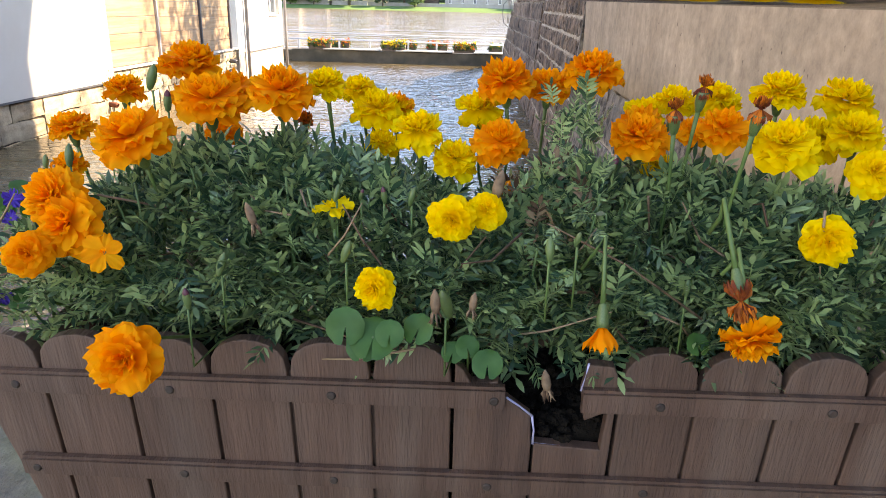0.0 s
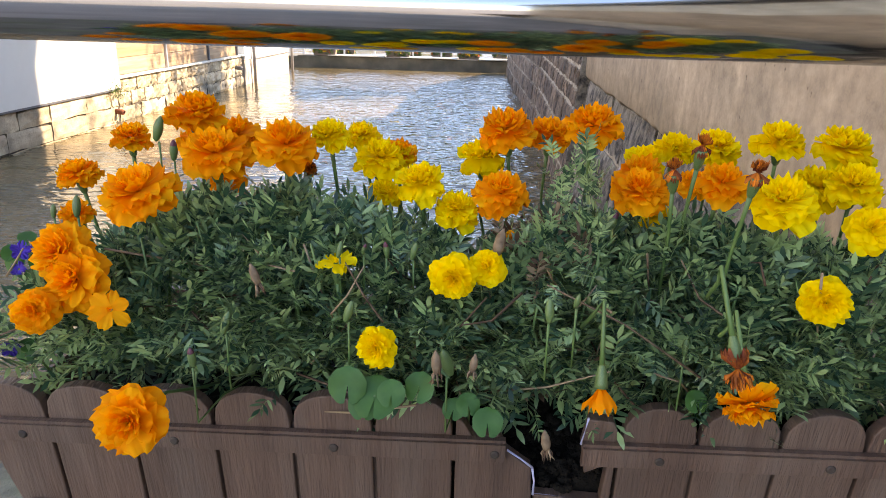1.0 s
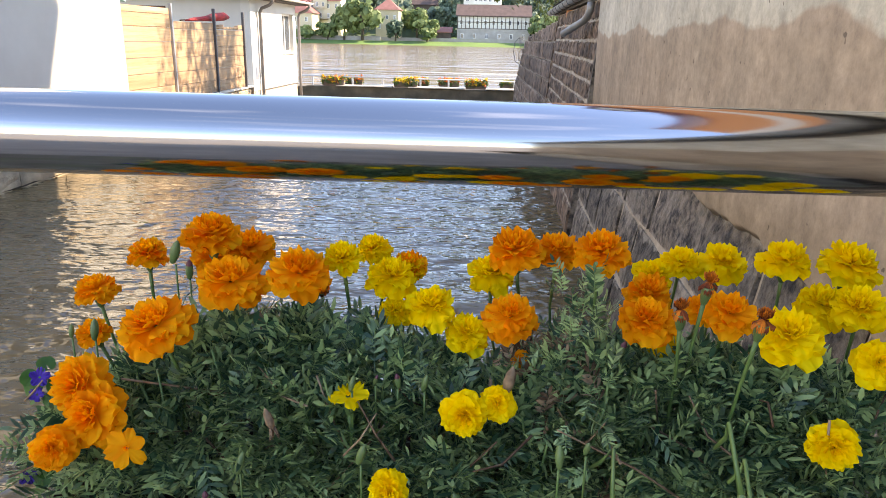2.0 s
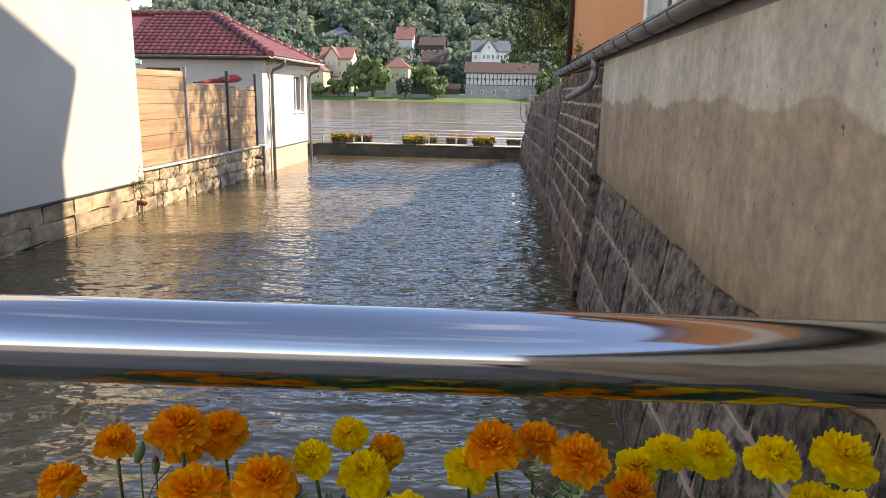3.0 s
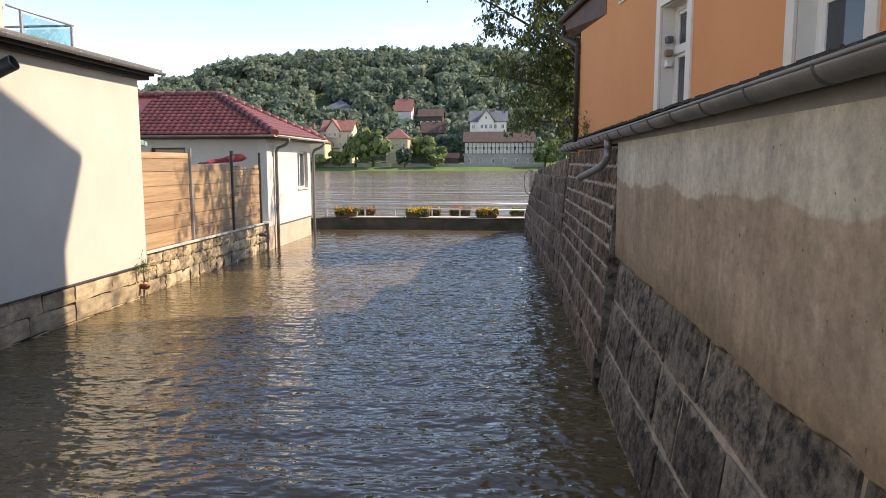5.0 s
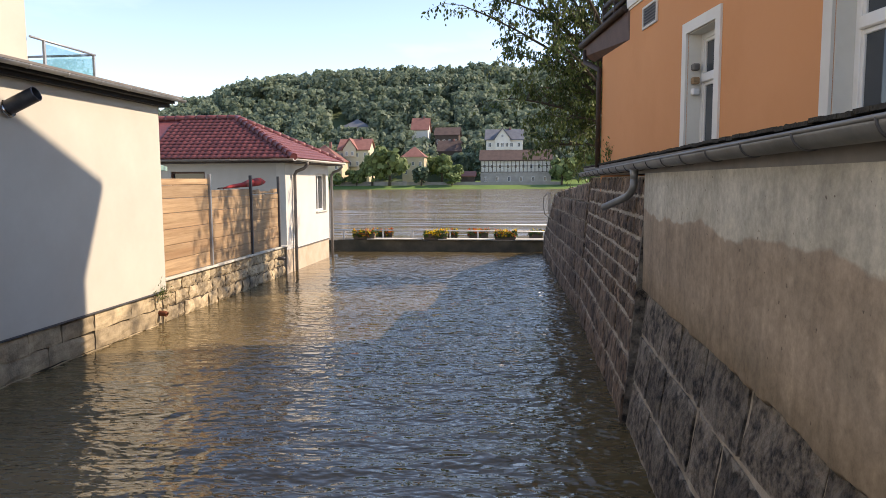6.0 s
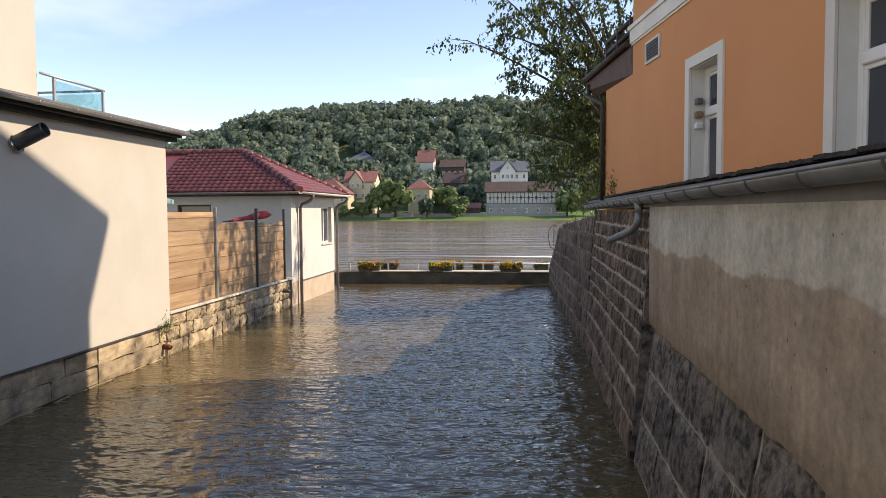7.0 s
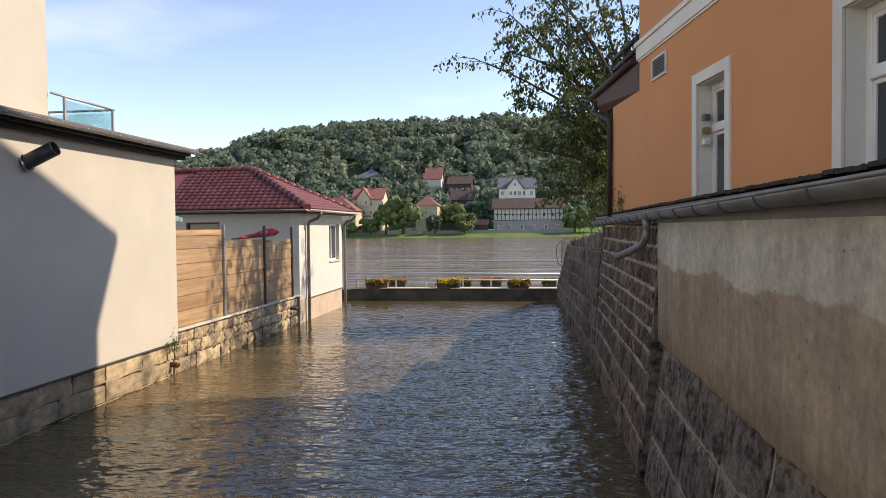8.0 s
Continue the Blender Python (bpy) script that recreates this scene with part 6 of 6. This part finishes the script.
def far_house(label, x0, x1, y0, depth, z0, eave, ridge, wall_mat, roof_mat, kind="side", rows=(), cols=4, win=(1.0, 1.4), chimney=True):
    """A house on the far bank. kind: 'side' has its ridge along x, 'front' shows its gable, 'hip' a pyramid roof."""
    h = thing("house", label, "house", ((x0 + x1) / 2, y0, z0), "houses on the far bank")
    bm = B()
    box(bm, x0, y0, z0 - 12, x1, y0 + depth, eave)
    part("wall", bm, wall_mat, h)
    xm, ym, o = (x0 + x1) / 2, y0 + depth / 2, 0.6
    bm = B()
    if kind == "side":
        prism(bm, [(y0 - o, eave - 0.2), (ym, ridge), (y0 + depth + o, eave - 0.2), (y0 + depth + o, eave + 0.1), (ym, ridge + 0.35), (y0 - o, eave + 0.1)], "x", x0 - o, x1 + o)
        part("roof", bm, roof_mat, h)
        bm = B()
        prism(bm, [(y0, eave), (y0 + depth, eave), (ym, ridge)], "x", x0, x0 + 0.3)
        part("gable", bm, wall_mat, h)
        bm = B()
        prism(bm, [(y0, eave), (y0 + depth, eave), (ym, ridge)], "x", x1 - 0.3, x1)
        part("gable", bm, wall_mat, h)
    elif kind == "front":
        prism(bm, [(x0 - o, eave - 0.2), (xm, ridge), (x1 + o, eave - 0.2), (x1 + o, eave + 0.15), (xm, ridge + 0.4), (x0 - o, eave + 0.15)], "y", y0 - o, y0 + depth + o)
        part("roof", bm, roof_mat, h)
        bm = B()
        prism(bm, [(x0, eave), (x1, eave), (xm, ridge)], "y", y0, y0 + 0.3)
        part("gable", bm, wall_mat, h)
    else:
        top = [bm.verts.new(p) for p in ((x0 - o, y0 - o, eave), (x1 + o, y0 - o, eave), (x1 + o, y0 + depth + o, eave), (x0 - o, y0 + depth + o, eave), (xm, ym, ridge))]
        for i in range(4):
            bm.faces.new((top[i], top[(i + 1) % 4], top[4]))
        bm.faces.new(top[3::-1])
        part("roof", bm, roof_mat, h)
    if chimney:
        bm = B()
        cx = x0 + (x1 - x0) * 0.62
        box(bm, cx, ym - 0.4, ridge - 1.2, cx + 0.8, ym + 0.4, ridge + 1.0)
        part("chimney", bm, M_ROOF_RED, h)
    for z in rows:
        for i in range(cols):
            far_window(h, x0 + (x1 - x0) * (i + 0.5) / cols, y0, z, *win)
    return h


# long half-timbered house by the water
ht = far_house("long half-timbered house with grey ground floor and brown roof", -14.2, 10.5, 252, 10, 1.2, 9.9, 13.4, M_F_WHITE, M_ROOF_BROWN, "side", (7.0,), 9, (1.0, 1.5), False)
bm = B()
box(bm, -14.25, 251.9, -1, 10.55, 252, 5.6)
part("ground_floor", bm, M_F_STONE, ht)
for i in range(6):
    far_window(ht, -12.5 + i * 4.2, 251.9, 2.5, 1.0, 1.6)
for z in (5.65, 7.75, 9.65):
    bm = B()
    box(bm, -14.2, 251.86, z, 10.5, 251.99, z + 0.22)
    part("beam", bm, M_F_TIMBER, ht)
for i in range(19):
    bm = B()
    x = -14.1 + i * 1.36
    box(bm, x - 0.11, 251.87, 5.87, x + 0.11, 251.99, 9.65)
    part("beam", bm, M_F_TIMBER, ht)
wg = far_house("white gabled villa above the half-timbered house", -13.5, 0.5, 275, 11, 10, 18.4, 22.4, M_F_WHITE, M_ROOF_SLATE, "side", (12.2, 15.6), 5, (1.1, 1.7))
bm = B()
prism(bm, [(-10.2, 14.6), (-4.2, 14.6), (-4.2, 18.6), (-7.2, 22.6), (-10.2, 18.6)], "y", 274.2, 276)
part("front_gable", bm, M_F_WHITE, wg)
for q in (-8.9, -7.2, -5.5):
    far_window(wg, q, 274.2, 15.6, 1.1, 1.7)
far_window(wg, -7.2, 274.2, 19.2, 0.9, 1.2)
bm = B()
prism(bm, [(-10.8, 18.2), (-7.2, 22.6), (-3.6, 18.2), (-3.6, 18.6), (-7.2, 23.1), (-10.8, 18.6)], "y", 273.7, 280)
part("gable_roof", bm, M_ROOF_SLATE, wg)
yh = far_house("tall yellow villa with a steep red roof", -68.5, -57.0, 262, 11, 4, 14.5, 18.6, M_F_YELLOW, M_ROOF_RED, "side", (5.4, 8.6, 11.8), 4, (0.9, 1.6))
bm = B()
prism(bm, [(-66.6, 12), (-61.6, 12), (-61.6, 14.8), (-64.1, 18.2), (-66.6, 14.8)], "y", 261.2, 263)
part("front_gable", bm, M_F_YELLOW, yh)
bm = B()
prism(bm, [(-67.2, 14.4), (-64.1, 18.4), (-61.0, 14.4), (-61.0, 14.8), (-64.1, 18.9), (-67.2, 14.8)], "y", 260.8, 267)
part("gable_roof", bm, M_ROOF_RED, yh)
far_window(yh, -65.2, 261.2, 12.4, 0.9, 1.5)
far_window(yh, -63.0, 261.2, 12.4, 0.9, 1.5)
bm = B()
box(bm, -66.8, 260.4, 8.0, -61.4, 262, 8.2)
part("balcony", bm, M_F_TIMBER, yh)
far_house("beige villa with a red pyramid roof", -80, -64.3, 250, 12, 3, 9.8, 16.2, M_F_BEIGE, M_ROOF_RED, "hip", (4.2, 7.0), 4, (1.0, 1.5), True)
far_house("small house with a steep red gable roof on the slope", -48.0, -41.0, 310, 9, 18, 25.0, 30.2, M_F_WHITE, M_ROOF_RED, "side", (20.5,), 3, (1.0, 1.4))
far_house("low brown chalet on the hillside", -36.5, -26.5, 300, 9, 16, 22.0, 25.2, M_F_TIMBER, M_ROOF_BROWN, "side", (18.6,), 4, (1.1, 1.5), False)
far_house("dark wooden house in the garden slope", -33.5, -24.5, 285, 9, 10, 14.6, 18.8, M_F_TIMBER, M_ROOF_BROWN, "side", (11.2,), 3, (1.1, 1.5))
far_house("beige cottage with a hipped reddish roof", -43.5, -35.4, 258, 8, 4, 11.6, 15.6, M_F_BEIGE, M_ROOF_RED, "hip", (5.2, 8.4), 3, (0.9, 1.4), False)
far_house("pavilion with a grey-blue roof in the woods", -87, -74, 340, 9, 24, 29.0, 33.2, M_F_STONE, M_ROOF_SLATE, "hip", (25.4,), 4, (1.4, 2.0), False)
far_house("shed with a red roof on the bank", -21.2, -16.4, 250, 5, 1, 4.4, 5.8, M_F_TIMBER, M_ROOF_RED, "side", (), 1, (1, 1), False)
# garden terrace wall and fence by the bank meadow
bm = B()
box(bm, -76, 247.0, 0.5, -40, 247.3, 2.6)
for i in range(24):
    box(bm, -76 + i * 1.5, 246.9, 0.5, -75.75 + i * 1.5, 247.0, 2.7)
solid("garden_wall", bm, M_F_STONE, "low grey garden wall along the bank meadow", "wall", "structure")
bm = B()
box(bm, -40, 248.0, 0.5, 14, 248.5, 2.4)
solid("bank_wall", bm, M_F_STONE, "grey retaining wall below the far houses", "wall", "structure")


# ---- far woods ----
def clump_tree(r, out_v, out_f, x, y, z, h, w, conifer=False, quads=90):
    """Leaf sprays on lobes of one tree, added to the joined lists."""
    lobes = []
    if conifer:
        for i in range(9):
            f = i / 8
            lobes.append((Vector((0, 0, h * (0.12 + 0.86 * f))), w * 0.5 * (1.02 - f), h * 0.10))
    else:
        lobes.append((Vector((0, 0, h * 0.48)), w * 0.36, h * 0.36))
        for _ in range(11):
            a, e = r.uniform(0, 6.28), r.uniform(-0.2, 1.0)
            lobes.append((Vector((math.cos(a) * w * 0.30, math.sin(a) * w * 0.30, h * (0.42 + 0.36 * e))), w * r.uniform(0.12, 0.26), h * r.uniform(0.09, 0.2)))
    for _ in range(quads):
        c, rw, rh = r.choice(lobes)
        d = Vector((r.gauss(0, 1), r.gauss(0, 1) - 0.4, r.gauss(0, 1) + 0.35)).normalized()
        p = Vector((x, y, z)) + c + Vector((d.x * rw, d.y * rw, d.z * rh)) * r.uniform(0.6, 1.12)
        s = r.uniform(0.4, 0.95) * (w / 8.0) ** 0.5
        q = (d + Vector((r.gauss(0, 0.3), r.gauss(0, 0.3), r.gauss(0, 0.3)))).to_track_quat("Z", "Y")
        k = len(out_v)
        for u, v in ((-1, -0.5), (0.1, -1), (1, 0.1), (0.4, 0.9), (-0.7, 0.7)):
            out_v.append(tuple(p + q @ Vector((u * s, v * s, 0.25 * s * (u * u + v * v) * -1))))
        out_f.append((k, k + 1, k + 2, k + 3, k + 4))


# distance haze is put into the hill leaves' colour, paler and bluer
M_HAZY_FOREST = leaf_mat("hazy_forest_leaves", (0.105, 0.155, 0.115), (0.27, 0.325, 0.215), 0.45, 0.6, 0.075, 0.10)
M_CONIFER = leaf_mat("conifer_needles", (0.050, 0.085, 0.058), (0.11, 0.155, 0.095), 0.25, 0.7, 0.1, 0.2)
M_MEADOWTREE = leaf_mat("bank_tree_leaves", (0.095, 0.14, 0.05), (0.23, 0.29, 0.11), 0.30, 0.6, 0.12, 0.25)
M_BARK = mat("bark", (0.045, 0.035, 0.026), (0.11, 0.085, 0.06), 6, 0.9, 0.8, 30, depth=0.02)

HOUSE_ROOM = ((-90, -56, 244, 272), (-46, -34, 240, 268), (-17, 14, 240, 266), (-14, 2, 268, 287), (-52, -37, 306, 320), (-39, -23, 297, 308), (-36, -22, 283, 294), (-92, -70, 322, 350))
r = random.Random(17)
leaf_v, leaf_f, con_v, con_f = [], [], [], []
for _ in range(1150):
    y = 262 + 215 * r.random() ** 0.8
    x = r.uniform(-0.62, 0.16) * y
    if any(a < x < b and c < y < d for a, b, c, d in HOUSE_ROOM) or (y < 278 and -34 < x < -18):
        continue
    z = hill_height(x, y) - 0.5
    if y < 285 and r.random() < 0.45:
        clump_tree(r, leaf_v, leaf_f, x, y, z, r.uniform(4, 8), r.uniform(4, 8), False, 60)
    elif r.random() < (0.10 if y < 400 else 0.03):
        clump_tree(r, con_v, con_f, x, y, z, r.uniform(11, 17), r.uniform(6.5, 8.5), True, 170)
    else:
        clump_tree(r, leaf_v, leaf_f, x, y, z, r.uniform(9, 17), r.uniform(9, 15), False, 300)
for nm, vv, ff, mm, lb in (("woods", leaf_v, leaf_f, M_HAZY_FOREST, "dense green deciduous woods covering the hill, colour paled for haze"), ("conifers", con_v, con_f, M_CONIFER, "dark conifers standing among the woods")):
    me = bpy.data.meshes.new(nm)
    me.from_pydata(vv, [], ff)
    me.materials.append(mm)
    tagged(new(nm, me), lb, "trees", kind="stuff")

for i, (x, y, h, w, lb, mm) in enumerate(((-46.0, 246, 16.5, 15, "broad light green tree on the far bank", M_MEADOWTREE), (-52.5, 247, 12, 9, "light green tree beside the villa", M_MEADOWTREE),
                                          (-34.6, 245, 9.0, 6.0, "dark rounded tree on the far bank", M_CONIFER), (-24.0, 246, 8.5, 9, "bushy green tree by the bank path", M_MEADOWTREE),
                                          (-58, 246, 6.5, 8, "low green bush by the garden wall", M_MEADOWTREE), (-66, 246, 5.5, 8, "low green bush by the garden wall", M_MEADOWTREE),
                                          (14, 247, 11, 10, "green tree beside the half-timbered house", M_MEADOWTREE), (24, 250, 14, 12, "green tree on the far bank", M_MEADOWTREE),
                                          (-30, 268, 12, 8, "green garden tree on the slope", M_MEADOWTREE), (-36.5, 272, 12, 9, "green garden tree on the slope", M_MEADOWTREE),
                                          (-21.5, 280, 14, 6, "slim dark tree on the slope", M_CONIFER))):
    rr = random.Random(900 + i)
    z = max(0.6, hill_height(x, y)) - 0.4
    t = thing("tree", lb, "tree", (x, y, z), "trees on the far bank")
    bm = B()
    tube(bm, [(x, y, z), (x + 0.2, y, z + h * 0.3), (x - 0.1, y, z + h * 0.6)], [0.035 * h, 0.028 * h, 0.012 * h], 8)
    for q in range(4):
        a = q * 1.6 + 0.4
        tube(bm, [(x + 0.1, y, z + h * 0.32), (x + math.cos(a) * w * 0.16, y + math.sin(a) * w * 0.16, z + h * 0.5), (x + math.cos(a) * w * 0.28, y + math.sin(a) * w * 0.28, z + h * 0.62)], [0.014 * h, 0.01 * h, 0.004 * h], 6)
    part("trunk", bm, M_BARK, t)
    vv, ff = [], []
    clump_tree(rr, vv, ff, x, y, z, h, w, False, 900)
    me = bpy.data.meshes.new("crown")
    me.from_pydata(vv, [], ff)
    me.materials.append(mm)
    hang(new("crown", me), t)

# ---- tree behind the wing ----
M_TREELEAF = leaf_mat("cherry_leaves", (0.038, 0.068, 0.020), (0.15, 0.18, 0.05), 0.38, 0.45, 1.2, 0.35)
tree = thing("tree", "airy broadleaf tree with drooping green leaves behind the orange house", "tree", (5.0, 24.6, 0.2))
r = random.Random(33)
trunk_top = Vector((4.5, 24.5, 5.6))
bm = B()
tube(bm, [(5.0, 24.6, -0.3), (4.9, 24.6, 1.5), (4.7, 24.5, 3.6), trunk_top], [0.26, 0.22, 0.19, 0.16], 12)
part("trunk", bm, M_BARK, tree)
BOUGHS = [((4.6, 24.5, 4.4), (2.6, 24.0, 5.6), (0.6, 23.6, 5.7)), ((4.5, 24.5, 5.2), (2.4, 24.2, 7.4), (-0.9, 23.8, 8.7)), ((4.5, 24.5, 5.6), (3.2, 24.4, 8.4), (1.0, 24.3, 11.2)),
         ((4.5, 24.5, 5.6), (4.2, 24.4, 8.8), (3.6, 24.6, 12.4)), ((4.5, 24.5, 5.5), (5.6, 24.8, 8.2), (6.6, 25.0, 11.2)), ((4.6, 24.5, 4.6), (3.4, 23.0, 6.2), (2.2, 21.8, 7.0)),
         ((4.5, 24.5, 5.4), (3.6, 26.0, 7.8), (2.6, 27.4, 9.6)), ((4.6, 24.5, 4.0), (3.2, 24.2, 4.4), (1.9, 23.9, 4.2)), ((4.5, 24.5, 5.3), (3.0, 23.4, 8.0), (1.4, 22.6, 9.4)),
          ((4.6, 24.5, 4.8), (3.0, 24.0, 6.6), (0.4, 24.0, 7.3)), ((4.5, 24.5, 5.0), (3.4, 24.8, 6.2), (1.6, 25.0, 6.2)), ((4.5, 24.5, 5.6), (3.6, 24.0, 9.4), (2.2, 23.6, 12.6)),
          ((4.6, 24.4, 4.2), (3.6, 23.6, 5.2), (2.3, 23.2, 5.0)), ((4.5, 24.5, 5.4), (2.0, 24.2, 8.6), (0.2, 24.0, 10.2)),
          ((4.5, 24.5, 5.5), (2.6, 23.2, 8.2), (0.3, 22.4, 8.5)), ((4.5, 24.5, 5.6), (3.2, 22.8, 9.0), (1.6, 21.4, 9.8)), ((4.5, 24.5, 5.6), (3.0, 23.5, 9.5), (1.2, 23.0, 11.0)),
          ((4.5, 24.5, 5.6), (4.6, 24.0, 10.0), (4.2, 23.2, 14.2)), ((4.5, 24.5, 5.6), (5.4, 22.9, 9.5), (5.4, 21.0, 12.6))]


def bend(a, b, c, t):
    a, b, c = Vector(a), Vector(b), Vector(c)
    return a * (1 - t) ** 2 + b * (2 * t * (1 - t)) + c * t * t


leaf_v, leaf_f, tw = [], [], B()
for limb in BOUGHS:
    bm = B()
    tube(bm, [bend(*limb, i / 7) for i in range(8)], [0.068 * (1 - 0.88 * i / 7) + 0.006 for i in range(8)], 8)
    part("limb", bm, M_BARK, tree)
    for k in range(28):
        t = 0.18 + 0.82 * (k + r.random()) / 28
        p = bend(*limb, min(t, 1))
        d = Vector((r.gauss(-0.15, 0.8), r.gauss(0, 0.7), r.gauss(0.25, 0.6))).normalized()
        ln = r.uniform(0.8, 2.1) * (1.1 - 0.35 * t)
        q1, q2 = p + d * ln * 0.55, p + d * ln + Vector((0, 0, -0.22 * ln))
        tube(tw, [p, q1, q2], [0.014, 0.009, 0.003], 5, cap=False)
        for _ in range(r.randrange(24, 42)):
            f = 0.25 + 0.78 * r.random()
            c = p.lerp(q1, f / 0.55) if f < 0.55 else q1.lerp(q2, (f - 0.55) / 0.45)
            c = c + Vector((r.gauss(0, 0.075), r.gauss(0, 0.075), r.gauss(-0.05, 0.08)))
            s = r.uniform(0.085, 0.15)
            q = Vector((r.gauss(0, 0.5), r.gauss(0, 0.5), -1.0 + r.gauss(0, 0.45))).to_track_quat("Y", "Z") @ Euler((0, r.uniform(0, 6.28), 0)).to_quaternion()
            kk = len(leaf_v)
            for u, v, w in ((0, 0, 0), (-0.30, 0.45, 0.08), (0, 0.5, -0.03), (0.30, 0.45, 0.08), (-0.2, 0.8, 0.03), (0.2, 0.8, 0.03), (0, 1.2, -0.05)):
                leaf_v.append(tuple(c + q @ Vector((u * s, v * s, w * s))))
            leaf_f.extend(((kk, kk + 2, kk + 1), (kk, kk + 3, kk + 2), (kk + 1, kk + 2, kk + 6, kk + 4), (kk + 2, kk + 3, kk + 5, kk + 6)))
tagged(part("twig_spray", tw, M_BARK, tree), kind="stuff")
me = bpy.data.meshes.new("leaves")
me.from_pydata(leaf_v, [], leaf_f)
me.materials.append(M_TREELEAF)
tagged(hang(new("leaves", me), tree), kind="stuff")

# ---- street behind the bridge: unseen, added to bounce light forward ----
bm = B()
vs = [bm.verts.new(q) for q in ((-300, -300, 1.2), (300, -300, 1.2), (300, -6, 1.2), (-300, -6, 1.2))]
bm.faces.new(vs)
solid("street", bm, mat("bounce_setts", (0.20, 0.185, 0.165), (0.32, 0.295, 0.26), 3, 0.9, 0.5, 12, vary=0), "unseen grey paved street behind the bridge, added to bounce light", "street", "structure")

# ---- blocks of the walls ----
lay_blocks(wall_near, ((-0.62, -0.02), (-0.02, 0.56), (0.56, 1.17), (1.17, 1.745)), 0.6, 9.63, (0.78, 0.95, 1.1, 1.25), near_face, M_STONE_LOW, 0.05)
lay_blocks(wall_mid, [(-0.5 + 0.45 * i, -0.05 + 0.45 * i) for i in range(4)], 9.70, 17.19, (0.5, 0.62, 0.75, 0.9), mid_face, M_STONE, 0.045)
lay_blocks(wall_mid, [(1.3 + 0.265 * i, 1.565 + 0.265 * i) for i in range(7)], 9.70, 17.19, (0.28, 0.36, 0.45, 0.55), mid_face, M_STONE, 0.05)
lay_blocks(wall_far, [(-0.5 + 0.44 * i, -0.06 + 0.44 * i) for i in range(8)], 17.21, 25.39, (0.7, 0.9, 1.1), far_face, M_STONE, 0.03, top=far_top)
lay_blocks(wall_end, [(-0.5 + 0.44 * i, -0.06 + 0.44 * i) for i in range(7)], 25.43, 30.88, (0.6, 0.75, 0.9), far_face, M_STONE, 0.03, top=far_top)
left_stone(wall_west, ((-0.4, 0.02), (0.02, 0.36), (0.36, 0.69)), 6.0, 15.15, (0.8, 1.3), M_STONE_PALE)
left_stone(wall_west_low, ((-0.45, -0.02), (-0.02, 0.32), (0.32, 0.63), (0.63, 0.925)), 15.25, 23.2, (0.26, 0.55), M_STONE_PALE, rough=2.6)
